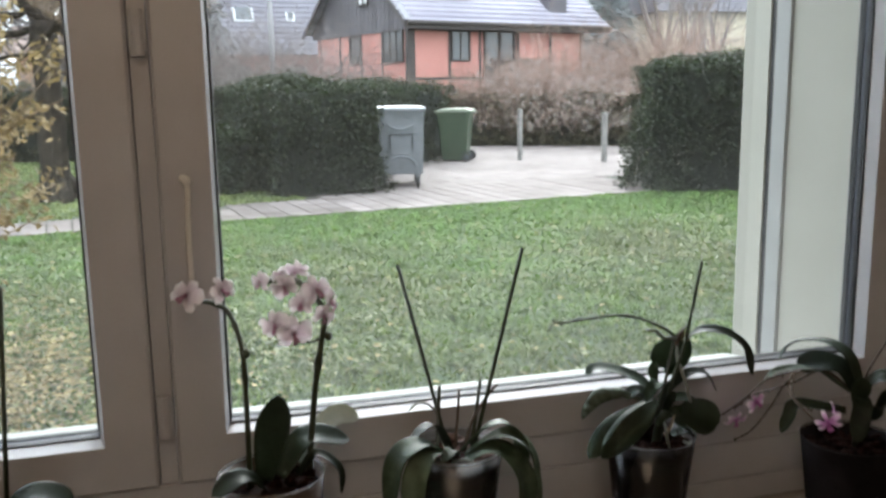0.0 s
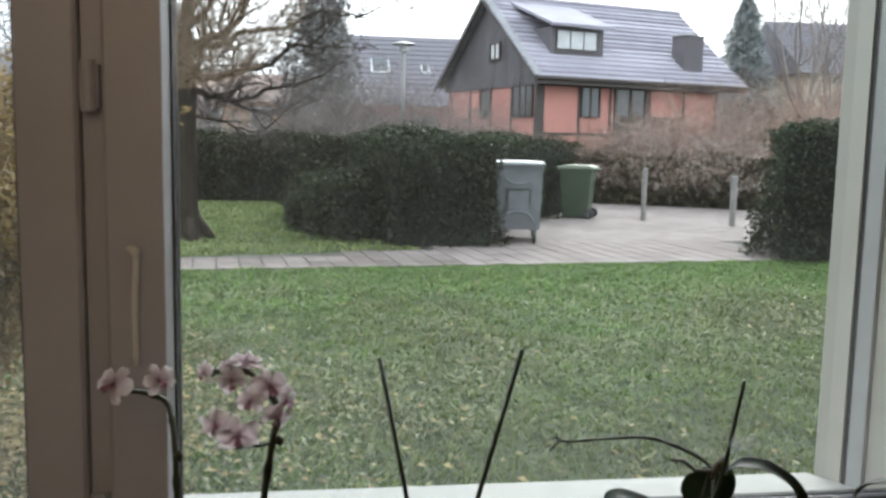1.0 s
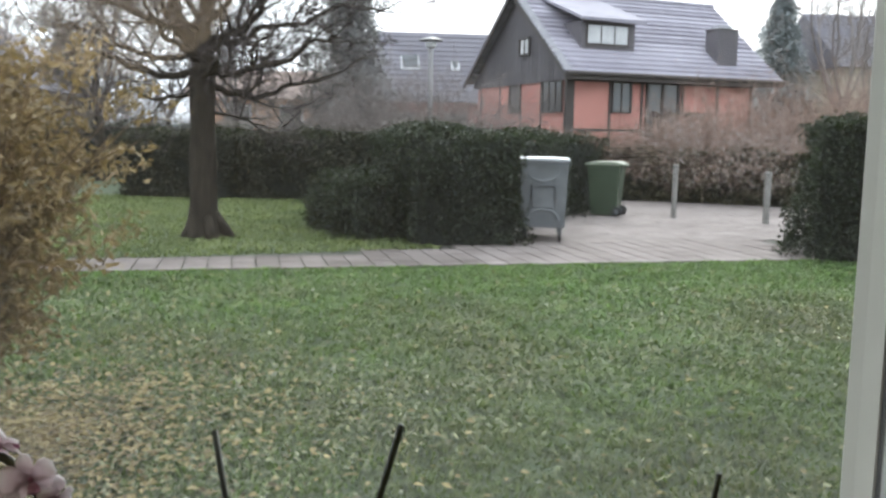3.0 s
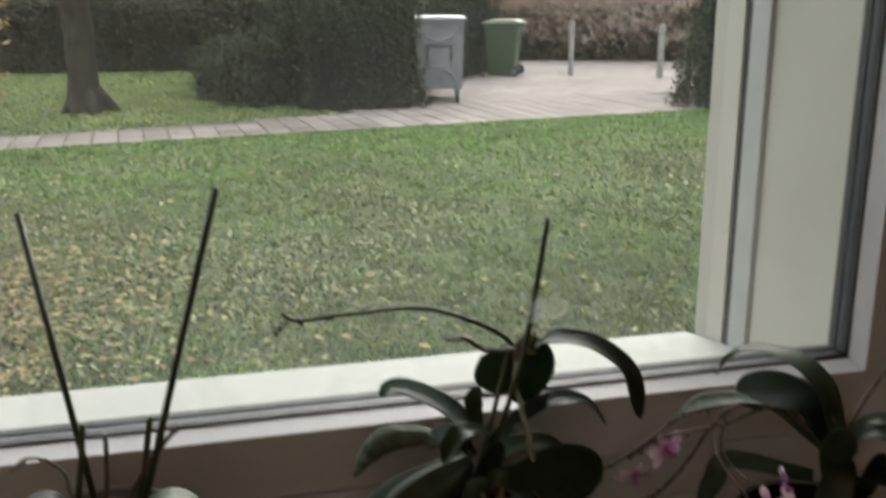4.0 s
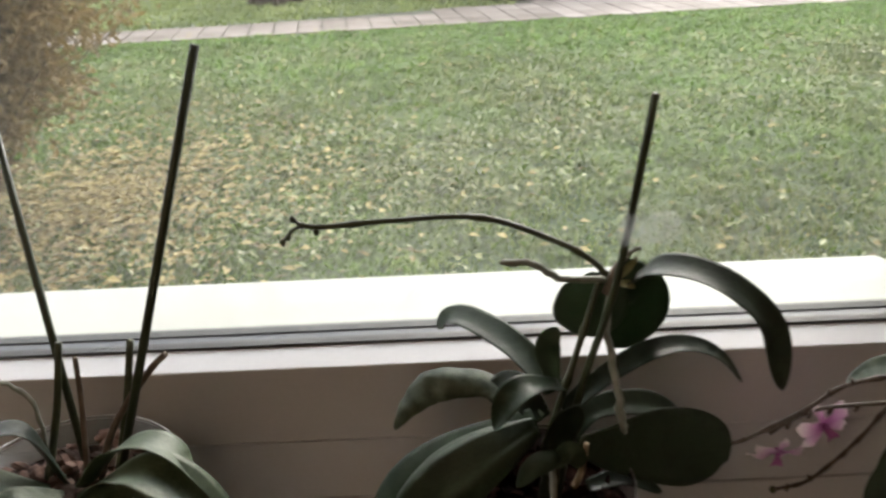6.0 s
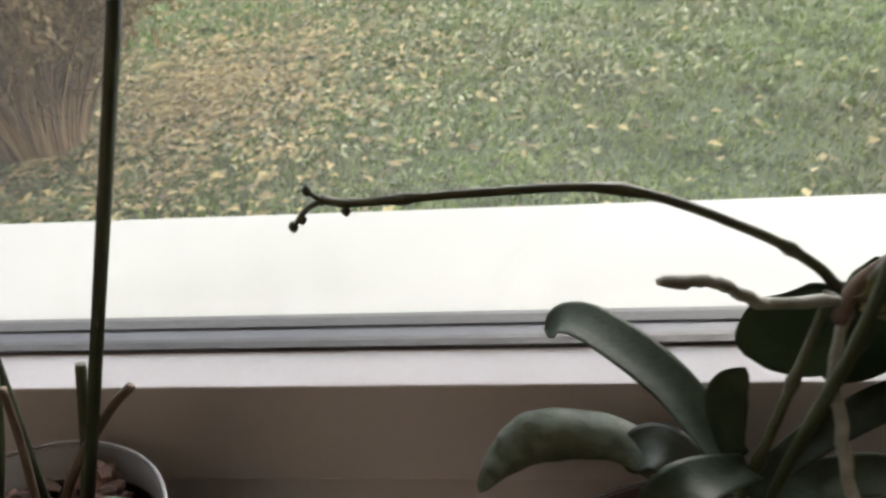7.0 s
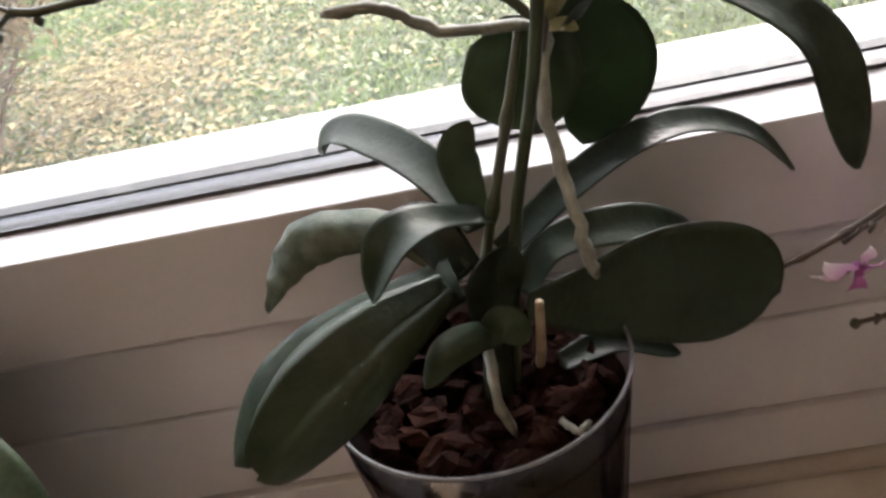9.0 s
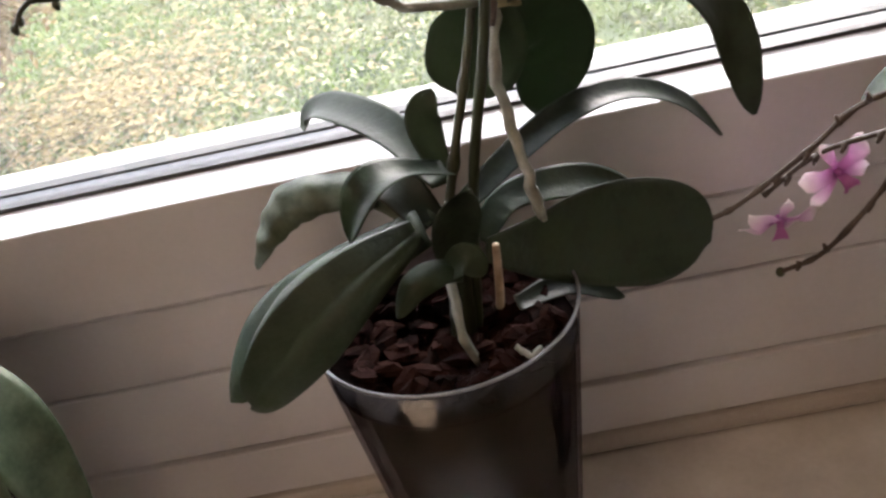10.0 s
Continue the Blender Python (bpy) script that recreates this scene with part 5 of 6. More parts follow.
def plain_house(name, label, x0, x1, y0, y1, ez, rz, wall, roof, ridge_x=True, windows=(), skylights=()):
    h = thing(name, (0.5 * (x0 + x1), 0.5 * (y0 + y1), 0), label, "house", "far houses")
    part("wall", Geo().box(x0, x1, y0, y1, 0, ez), wall, h)
    o = 0.6
    if ridge_x:
        ym = 0.5 * (y0 + y1)
        v = [(x0 - o, y0 - o, ez - 0.15), (x1 + o, y0 - o, ez - 0.15), (x1 + o, y1 + o, ez - 0.15), (x0 - o, y1 + o, ez - 0.15), (x0 - o, ym, rz), (x1 + o, ym, rz)]
        part("roof", Geo().add(v, [(0, 1, 5, 4), (2, 3, 4, 5), (0, 4, 3), (1, 2, 5), (0, 3, 2, 1)]), roof, h)
        for k in range(1, 14):
            t = k / 14
            yy, zz = y0 - o + t * (ym - y0 + o), ez - 0.15 + t * (rz - ez + 0.15)
            part("tile_course", Geo().box(x0 - o, x1 + o, yy - 0.04, yy + 0.06, zz - 0.02, zz + 0.028), roof, h)
    else:
        xm = 0.5 * (x0 + x1)
        v = [(x0 - o, y0 - o, ez - 0.15), (x1 + o, y0 - o, ez - 0.15), (x1 + o, y1 + o, ez - 0.15), (x0 - o, y1 + o, ez - 0.15), (xm, y0 - o, rz), (xm, y1 + o, rz)]
        part("roof", Geo().add(v, [(0, 1, 4), (1, 2, 5, 4), (2, 3, 5), (3, 0, 4, 5), (0, 3, 2, 1)]), roof, h)
    for a, b, c, d in windows:
        w = part("window", Geo().box(a, b, y0 - 0.05, y0 - 0.01, c, d), M_PANE, h)
        part("frame", Geo().ring((a - 0.07, b + 0.07, c - 0.07, d + 0.07), [(0, y0 - 0.09), (0.1, y0 - 0.09), (0.1, y0 - 0.02), (0, y0 - 0.02)]), M_WHITEFRAME, w)
    for a, b, t0, t1 in skylights:
        ym = 0.5 * (y0 + y1)

        def at(t, lift):
            return y0 - o + t * (ym - y0 + o), ez - 0.15 + t * (rz - ez + 0.15) + lift
        (ya, za), (yb, zb) = at(t0, 0.1), at(t1, 0.1)
        w = part("skylight", Geo().add([(a, ya, za), (b, ya, za), (b, yb, zb), (a, yb, zb), (a, ya, za - 0.12), (b, ya, za - 0.12), (b, yb, zb - 0.12), (a, yb, zb - 0.12)], [(0, 1, 2, 3), (0, 4, 5, 1), (1, 5, 6, 2), (2, 6, 7, 3), (3, 7, 4, 0)]), M_WHITEFRAME, h, "pale skylight frame")
        part("pane", Geo().add([(a + 0.1, ya + 0.05, za + 0.05), (b - 0.1, ya + 0.05, za + 0.05), (b - 0.1, yb - 0.05, zb + 0.015), (a + 0.1, yb - 0.05, zb + 0.015)], [(0, 1, 2, 3)]), M_PANE, w)


def parked_van(x, y):
    v = thing("parked_van", (x, y, 0), "white parked van far behind the hedge", "van")
    part("body", Geo().extrude([(x - 2.2, 0.35), (x + 2.2, 0.35), (x + 2.2, 0.95), (x + 1.5, 1.15), (x + 1.0, 1.85), (x - 2.0, 1.92), (x - 2.2, 1.7)], "y", y - 0.85, y + 0.85), M_WHITEPAINT, v, bevel=0.05)
    part("side_window", Geo().extrude([(x - 0.2, 1.2), (x + 1.2, 1.2), (x + 0.9, 1.7), (x - 0.2, 1.72)], "y", y - 0.87, y - 0.852), M_PANE, v)
    for sx in (-1.4, 1.4):
        part("wheel", Geo().tube([(x + sx, y - 0.86, 0.33), (x + sx, y - 0.66, 0.33)], 0.33, 16), M_TYRE, v)


# ---------------------------------------------------------------- orchids on the sill
SILL = 0.8225


def clear_pot(parent, c, r, top, foot=0.66, mat=None, mat_rim=None, fill=0.93):
    """Tapered pot with a rolled rim, wall thickness and a bark core seen through it."""
    x, y = c
    rb = r * foot
    mat, mat_rim = mat or M_POT_CLEAR, mat_rim or M_POT_RIM
    prof = [(rb * 0.9, SILL + 0.002), (rb, SILL + 0.005), (r - 0.001, top - 0.004), (r - 0.003, top - 0.004), (rb - 0.002, SILL + 0.008), (0.001, SILL + 0.008), (0.001, SILL + 0.002)]
    pot = part("pot", Geo().lathe(c, prof, 56), mat, parent, smooth=True)
    rim = [(r + 0.0009 * math.cos(a) - 0.001, top - 0.002 + 0.0009 * math.sin(a)) for a in [2 * math.pi * k / 8 for k in range(8)]]
    part("rim", Geo().lathe(c, rim, 56, closed=True), mat_rim, pot, smooth=True)
    core = Geo().lathe(c, [(0.001, SILL + 0.012), (rb * fill, SILL + 0.012), (r * min(fill, 0.91), top - 0.026), (r * 0.945, top - 0.0215), (r * 0.6, top - 0.019), (0.001, top - 0.018)], 40)
    part("bark_filling", core, M_SOIL, pot, "dark bark and root filling", smooth=True)
    return pot


CHIPS = {}


def chip_mesh(k, mat):
    rng = random.Random(40 + k)
    g = Geo()
    a, b, c = rng.uniform(0.006, 0.013), rng.uniform(0.005, 0.009), rng.uniform(0.0025, 0.005)
    v = []
    for z, k in ((-1, 0.55), (-0.35, 1.0), (0.4, 0.95), (1, 0.5)):
        for i in range(6):
            t = i * math.pi / 3 + 0.3 * z
            q = k * rng.uniform(0.6, 1.2)
            v.append((a * q * math.cos(t), b * q * math.sin(t), c * z * rng.uniform(0.75, 1.2)))
    f = [(r * 6 + i, r * 6 + (i + 1) % 6, r * 6 + 6 + (i + 1) % 6, r * 6 + 6 + i) for r in range(3) for i in range(6)]
    g.add(v, f + [(5, 4, 3, 2, 1, 0), (18, 19, 20, 21, 22, 23)])
    return to_mesh("bark_chip", g, mat)


def chips(parent, c, r, top, count, seed, mat=None):
    mat = mat or M_BARK
    if mat.name not in CHIPS:
        CHIPS[mat.name] = [chip_mesh(k, mat) for k in range(7)]
    rng = random.Random(seed)
    for i in range(count):
        q, a = r * 0.83 * math.sqrt(rng.random()), rng.uniform(0, 6.283)
        ob = new("bark_chip", CHIPS[mat.name][i % 7])
        ob.parent = parent
        base = BASE[parent.name]
        ob.matrix_basis = pose(c[0] + q * math.cos(a) - base.x, c[1] + q * math.sin(a) - base.y, top - 0.016 + 0.003 * (q / r) ** 2 + rng.uniform(-0.005, 0.005) - base.z, rng.uniform(-35, 35), rng.uniform(-35, 35), rng.uniform(0, 360))


def stem(parent, pts, r, mat=None, name="flower_stem", label="", nodes=0, r2=None, n=6):
    c = curve(pts, n)
    m = len(c)
    r2 = r2 or r * 0.8
    rad = []
    for i in range(m):
        s = i / (m - 1)
        k = 1.0
        if nodes:
            k += 0.45 * max(0.0, math.cos(2 * math.pi * nodes * s)) ** 12
        rad.append((r + (r2 - r) * s) * k)
    return part(name, Geo().tube(c, rad, 8), mat or M_STEM, parent, label, smooth=True)


def root(parent, pts, r, seed):
    c = wobble(curve(pts, 5), r * 0.22, seed)
    rng = random.Random(seed)
    rad = [r * rng.uniform(0.85, 1.15) for _ in c]
    rad[-1] = r * 0.4
    return part("air_root", Geo().tube(c, rad, 8), M_ROOT, parent, "silvery air root", smooth=True)


def leaf(parent, pts, width, up=(0, 0, 1), mat=None, label="", name="leaf", **kw):
    kw.setdefault("wave", 0.03)
    kw.setdefault("seed", int(abs(pts[-1][0] * 7919 + pts[-1][2] * 104729)))
    return part(name, leaf_geo(pts, width, up, **kw), mat or M_LEAF, parent, label, smooth=True)


def flower(parent, at, size, face, mats, seed, turn=0.0, slim=1.0):
    """Moth orchid flower: three sepals, two broad petals, a lip and a column, facing a way."""
    rng = random.Random(seed)
    f = Vector(face).normalized()
    right = f.cross(Vector((0, 0, 1))).normalized()
    up = right.cross(f)
    rot = Matrix.Rotation(radians(turn), 3, f)
    right, up = rot @ right, rot @ up
    at = Vector(at)
    col = Geo().tube([at - f * size * 0.15, at + f * size * 0.05, at + f * size * 0.2], [size * 0.06, size * 0.1, size * 0.05], 7)
    fl = part("flower", col, mats[1], parent, smooth=True)

    def blade(a, length, width, lift, m, name):
        d = right * math.cos(a) + up * math.sin(a)
        q = rng.uniform(0.85, 1.1)
        p = [at + d * size * 0.06, at + d * size * length * 0.55 * q + f * size * (lift + 0.05), at + d * size * length * q + f * size * (lift - 0.12 + rng.uniform(-0.1, 0.1))]
        ob = part(name, leaf_geo(p, size * width * q, f, cup=0.08, thick=size * 0.02, base=0.3, wide=0.6, tip=0.8, wave=0.12, seed=rng.randint(0, 999), n=3), m, fl, smooth=True)
        rows = len(ob.data.vertices) // 14
        along = ob.data.attributes.new("along", "FLOAT", "POINT")
        along.data.foreach_set("value", [((k // 7) % rows) / (rows - 1) for k in range(len(ob.data.vertices))])
    for a in (90, 215, 325):
        blade(radians(a + rng.uniform(-6, 6)), 0.95, 0.62 * slim, -0.05, mats[0], "sepal")
    for a in (20, 160):
        blade(radians(a + rng.uniform(-6, 6)), 1.0, 0.95 * slim, 0.05, mats[0], "petal")
    blade(radians(270), 0.55, 0.4, 0.3, mats[1], "lip")
    return fl


def buds(parent, pts, r):
    for p in pts:
        x, y, z = p
        part("bud", Geo().lathe((x, y), [(0.0003, z - r * 1.2), (r * 0.7, z - r * 0.7), (r, z), (r * 0.75, z + r * 0.7), (0.0003, z + r * 1.2)], 8), M_STEM, parent, smooth=True)


CAMWARD = (0.0, -0.75, 0.65)


def orchid_keiki():
    """Large plant with a young plant high on its stem."""
    c, r, top = (0.666, -0.076), 0.0605, 1.006
    o = thing("potted_orchid", (*c, SILL), "potted orchid with broad dark leaves and a stem plantlet", "potted plant", "orchids on the sill")
    clear_pot(o, c, r, top, fill=0.80)
    chips(o, c, r, top, 150, 3)
    part("stem_base", Geo().tube(curve([(0.672, -0.08, 0.985), (0.676, -0.08, 1.02), (0.68, -0.075, 1.052)]), [0.006, 0.006, 0.006, 0.006, 0.0055, 0.0055, 0.005, 0.0045, 0.004, 0.0035, 0.003, 0.003, 0.002], 10), M_STEM_SHADED, o, smooth=True)
    leaf(o, [(0.679, -0.064, 1.058), (0.659, -0.036, 1.073), (0.635, -0.008, 1.078), (0.621, 0.005, 1.076), (0.611, 0.011, 1.066)], 0.0190, (0, -0.5, 1), M_LEAF_DULL, cup=0.12, base=0.8, wide=0.45, tip=0.55)
    leaf(o, [(0.678, -0.066, 1.064), (0.675, -0.062, 1.086), (0.681, -0.060, 1.098)], 0.015, CAMWARD, M_LEAF_BACKLIT, cup=0.12, base=0.5, wide=0.5, tip=1.2)
    leaf(o, [(0.684, -0.066, 1.046), (0.712, -0.052, 1.060), (0.739, -0.043, 1.070), (0.765, -0.032, 1.068), (0.790, -0.021, 1.053), (0.811, -0.010, 1.026)], 0.0145, (0, -0.6, 1), cup=0.12, base=0.7, wide=0.4, tip=1.1)
    leaf(o, [(0.721, -0.072, 1.131), (0.730, -0.085, 1.144), (0.748, -0.097, 1.146), (0.767, -0.108, 1.138), (0.783, -0.115, 1.120), (0.790, -0.120, 1.086)], 0.0195, (0, -0.4, 1), cup=0.10, base=0.7, wide=0.6)
    leaf(o, [(0.709, -0.060, 1.129), (0.703, -0.050, 1.109), (0.693, -0.043, 1.085)], 0.041, (0, -1, 0.35), M_LEAF_BACKLIT, label="round drooping leaf of the young plant", cup=0.05, base=0.5, wide=0.5, tip=0.55)
    leaf(o, [(0.716, -0.052, 1.130), (0.736, -0.032, 1.098), (0.722, -0.020, 1.062)], 0.034, (0, -1, 0.35), M_LEAF_BACKLIT, label="round drooping leaf of the young plant", cup=0.05, base=0.5, wide=0.45, tip=0.8)
    leaf(o, [(0.681, -0.080, 1.070), (0.661, -0.100, 1.083), (0.649, -0.107, 1.079), (0.640, -0.108, 1.062)], 0.018, (-0.2, -0.5, 1), M_LEAF_DULL, cup=0.16, base=0.6, wide=0.5, tip=1.0)
    leaf(o, [(0.670, -0.074, 1.046), (0.641, -0.050, 1.057), (0.610, -0.045, 1.056), (0.592, -0.042, 1.041), (0.581, -0.042, 1.022)], 0.0205, (0, -0.7, 1), M_LEAF_OLD, "shrivelled grey-green leaf", cup=-0.2, puff=0.08, base=0.6, wide=0.5, wave=0.13, ripple=0.07, n=12, seed=4, tip=1.1)
    leaf(o, [(0.664, -0.094, 1.054), (0.638, -0.107, 1.047), (0.612, -0.112, 1.030), (0.590, -0.110, 1.008), (0.579, -0.105, 0.992)], 0.038, (-0.25, -0.75, 0.8), mat=M_LEAF_DULL, label="broad leaf folded along its middle", puff=0.30, cup=-0.05, base=0.3, wide=0.48, tip=1.5, thick=0.002)
    leaf(o, [(0.666, -0.080, 1.048), (0.622, -0.086, 1.035), (0.592, -0.092, 1.019), (0.566, -0.094, 0.989)], 0.030, (-0.25, -0.7, 0.8), M_LEAF_DULL, cup=-0.12, base=0.6, wide=0.6)
    leaf(o, [(0.690, -0.083, 1.032), (0.714, -0.070, 1.022), (0.740, -0.060, 1.015), (0.768, -0.050, 1.004), (0.791, -0.047, 0.990)], 0.050, (0.2, -0.95, 0.22), label="broad dark glossy leaf", cup=0.05, base=0.2, wide=0.68, tip=0.75, thick=0.002)
    leaf(o, [(0.688, -0.070, 1.030), (0.702, -0.060, 1.041), (0.724, -0.052, 1.040), (0.747, -0.044, 1.031), (0.772, -0.040, 1.008)], 0.017, (0, -0.7, 1), cup=0.1, base=0.6)
    leaf(o, [(0.698, -0.075, 0.997), (0.723, -0.066, 0.996), (0.747, -0.063, 0.981)], 0.012, (0, -0.6, 1), cup=0.15, base=0.7, tip=1.2)
    leaf(o, [(0.680, -0.108, 1.040), (0.671, -0.114, 1.046), (0.660, -0.118, 1.044), (0.651, -0.118, 1.031)], 0.0125, (-0.1, -0.8, 0.9), M_LEAF_DULL, cup=-0.22, base=0.6, tip=0.9)
    leaf(o, [(0.674, -0.108, 1.041), (0.682, -0.113, 1.048), (0.688, -0.114, 1.040)], 0.012, (0, -0.8, 0.7), M_LEAF_DULL, cup=0.2, base=0.6, tip=1.1)
    leaf(o, [(0.676, -0.086, 1.030), (0.679, -0.091, 1.051), (0.689, -0.095, 1.067)], 0.020, (0.3, -1, 0.3), cup=0.2, base=0.7, tip=1.1)
    leaf(o, [(0.670, -0.075, 1.045), (0.655, -0.06, 1.06), (0.640, -0.05, 1.048)], 0.020, (0, -0.6, 1), cup=0.12, base=0.7)
    stem(o, [(0.671, -0.080, 1.030), (0.684, -0.078, 1.072), (0.694, -0.072, 1.101), (0.704, -0.066, 1.132)], 0.0021, nodes=3)
    part("young_crown", Geo().tube(curve([(0.708, -0.064, 1.120), (0.712, -0.066, 1.135), (0.719, -0.070, 1.148)]), [0.003, 0.003, 0.003, 0.003, 0.003, 0.0028, 0.0026, 0.0023, 0.002, 0.0018, 0.0015, 0.0013, 0.001], 8), M_STEM_DRY, o, "dry crown of the young plant", smooth=True)
    for pts in ([(0.713, -0.066, 1.130), (0.717, -0.072, 1.138), (0.722, -0.075, 1.146)], [(0.712, -0.066, 1.130), (0.713, -0.073, 1.136), (0.711, -0.076, 1.143)], [(0.713, -0.068, 1.128), (0.717, -0.074, 1.130), (0.721, -0.076, 1.128)]):
        leaf(o, pts, 0.0046, (0, -1, 0.3), M_BRACT, "dry straw-yellow bract", "bract", cup=0.25, thick=0.0007, base=0.6, tip=1.2, wave=0.08)
    stem(o, [(0.714, -0.068, 1.138), (0.719, -0.072, 1.148), (0.724, -0.074, 1.151)], 0.0015, M_ROOT, "stub", "dry broken stub")
    stem(o, [(0.708, -0.060, 1.130), (0.700, -0.058, 1.138), (0.681, -0.055, 1.149), (0.639, -0.050, 1.1635), (0.588, -0.050, 1.164), (0.550, -0.050, 1.162), (0.538, -0.050, 1.1635)], 0.0020, label="long arching flower stem", nodes=4)
    stem(o, [(0.538, -0.050, 1.1635), (0.532, -0.050, 1.160), (0.527, -0.050, 1.154)], 0.0012)
    stem(o, [(0.538, -0.050, 1.1635), (0.534, -0.050, 1.1665)], 0.0011)
    buds(o, [(0.5335, -0.050, 1.1672), (0.5265, -0.050, 1.1535), (0.546, -0.050, 1.1592), (0.530, -0.050, 1.1565)], 0.0019)
    root(o, [(0.706, -0.068, 1.130), (0.678, -0.080, 1.138), (0.667, -0.085, 1.147), (0.659, -0.090, 1.152), (0.646, -0.091, 1.1525)], 0.0020, 1)
    root(o, [(0.711, -0.060, 1.125), (0.708, -0.070, 1.104), (0.710, -0.085, 1.079), (0.713, -0.092, 1.059), (0.715, -0.095, 1.047)], 0.0023, 2)
    root(o, [(0.673, -0.095, 1.031), (0.673, -0.105, 1.015), (0.677, -0.107, 0.993)], 0.0021, 3)
    stem(o, [(0.690, -0.070, 0.992), (0.692, -0.085, 1.015), (0.694, -0.090, 1.038)], 0.0021, M_STUB, "stub", "dry cut stem stub")
    root(o, [(0.694, -0.113, 1.003), (0.699, -0.118, 1.001), (0.704, -0.116, 1.003)], 0.0014, 7)
    part("support_stick", Geo().tube(curve([(0.676, -0.077, 0.97), (0.690, -0.081, 1.062), (0.7075, -0.089, 1.136), (0.722, -0.097, 1.240)]), 0.0022, 8), M_STICK, o, "dark green support stick", smooth=True)
    for k, (dx, dz) in enumerate(((0.012, 0.006), (-0.007, 0.004))):
        leaf(o, [(0.716, -0.099, 1.166), (0.716 + dx * 0.8, -0.104, 1.170 + dz * 0.6), (0.716 + dx * 1.7, -0.105, 1.171 + dz)], 0.017, (0.1, -1, 0.2), M_CLIP, "milky plastic stem clip", "clip", cup=0.12, thick=0.0006, base=0.3, tip=0.7)


def orchid_cut():
    """Plant with drooping leaves and cut-back stems on two long sticks."""
    c, r, top = (0.390, -0.072), 0.0620, 1.024
    o = thing("potted_orchid", (*c, SILL), "potted orchid with drooping leaves, cut stems and two long sticks", "potted plant", "orchids on the sill")
    clear_pot(o, c, r, top, mat=M_POT_MILKY, mat_rim=M_POT_RIM_PALE)
    chips(o, c, r, top, 150, 5, M_BARK_LIT)
    leaf(o, [(0.398, -0.075, 1.014), (0.424, -0.085, 1.044), (0.450, -0.090, 1.050), (0.468, -0.095, 1.030), (0.474, -0.100, 0.968)], 0.025, (0, 0.2, 1), M_LEAF_SHEEN, cup=0.1, base=0.5, wide=0.6)
    leaf(o, [(0.402, -0.085, 1.014), (0.432, -0.100, 1.039), (0.455, -0.108, 1.040), (0.477, -0.111, 1.018), (0.486, -0.114, 0.980), (0.489, -0.116, 0.935)], 0.036, (0.1, -0.1, 1), M_LEAF_SHEEN, cup=0.1, base=0.5, wide=0.55, tip=1.1)
    leaf(o, [(0.385, -0.070, 1.012), (0.366, -0.072, 1.050), (0.340, -0.082, 1.046), (0.318, -0.090, 1.015)], 0.024, (0, 0.2, 1), M_LEAF, cup=0.12, base=0.6)
    root(o, [(0.372, -0.060, 1.020), (0.372, -0.060, 1.058), (0.362, -0.060, 1.074), (0.348, -0.060, 1.079), (0.334, -0.060, 1.070)], 0.0014, 15)
    leaf(o, [(0.380, -0.085, 1.014), (0.340, -0.105, 1.044), (0.306, -0.112, 1.028), (0.294, -0.112, 0.960)], 0.034, (-0.2, -0.2, 1), M_LEAF_SHEEN, cup=0.1, base=0.5, wide=0.6)
    leaf(o, [(0.380, -0.090, 1.014), (0.345, -0.118, 1.036), (0.322, -0.135, 1.012), (0.318, -0.140, 0.96)], 0.032, (-0.3, -0.4, 1), M_LEAF_SHEEN, cup=0.1, base=0.5, wide=0.6)
    leaf(o, [(0.395, -0.095, 1.012), (0.430, -0.120, 1.032), (0.459, -0.135, 0.998), (0.463, -0.138, 0.94)], 0.038, (0.2, -0.4, 1), M_LEAF_SHEEN, cup=0.1, base=0.5, wide=0.6)
    leaf(o, [(0.390, -0.085, 1.014), (0.375, -0.110, 1.032), (0.358, -0.124, 1.024)], 0.016, (0, -0.4, 1), M_LEAF_OLD, cup=0.15, tip=1.1)
    stem(o, [(0.370, -0.062, 1.010), (0.377, -0.046, 1.050), (0.382, -0.036, 1.090)], 0.0028, M_STEM, label="cut stem end")
    stem(o, [(0.414, -0.066, 1.010), (0.424, -0.058, 1.055), (0.432, -0.053, 1.098)], 0.0028, M_STEM, label="cut stem end")
    stem(o, [(0.394, -0.062, 1.010), (0.399, -0.060, 1.060), (0.401, -0.060, 1.092)], 0.0020, M_STEM_DRY)
    stem(o, [(0.404, -0.070, 1.010), (0.416, -0.062, 1.045), (0.440, -0.058, 1.078), (0.453, -0.058, 1.091)], 0.0024, M_STEM_DRY)
    root(o, [(0.380, -0.098, 1.012), (0.392, -0.112, 1.018), (0.404, -0.106, 1.010)], 0.0026, 11)
    root(o, [(0.374, -0.090, 1.012), (0.366, -0.104, 1.020), (0.352, -0.098, 1.012)], 0.0028, 12)
    part("support_stick", Geo().tube([(0.398, -0.062, 0.96), (0.344, 0.020, 1.241)], 0.0026, 8), M_STICK, o, "dark green support stick", smooth=True)
    part("support_stick", Geo().tube([(0.401, -0.0746, 0.96), (0.492, -0.047, 1.265)], 0.0027, 8), M_STICK, o, "dark green support stick", smooth=True)


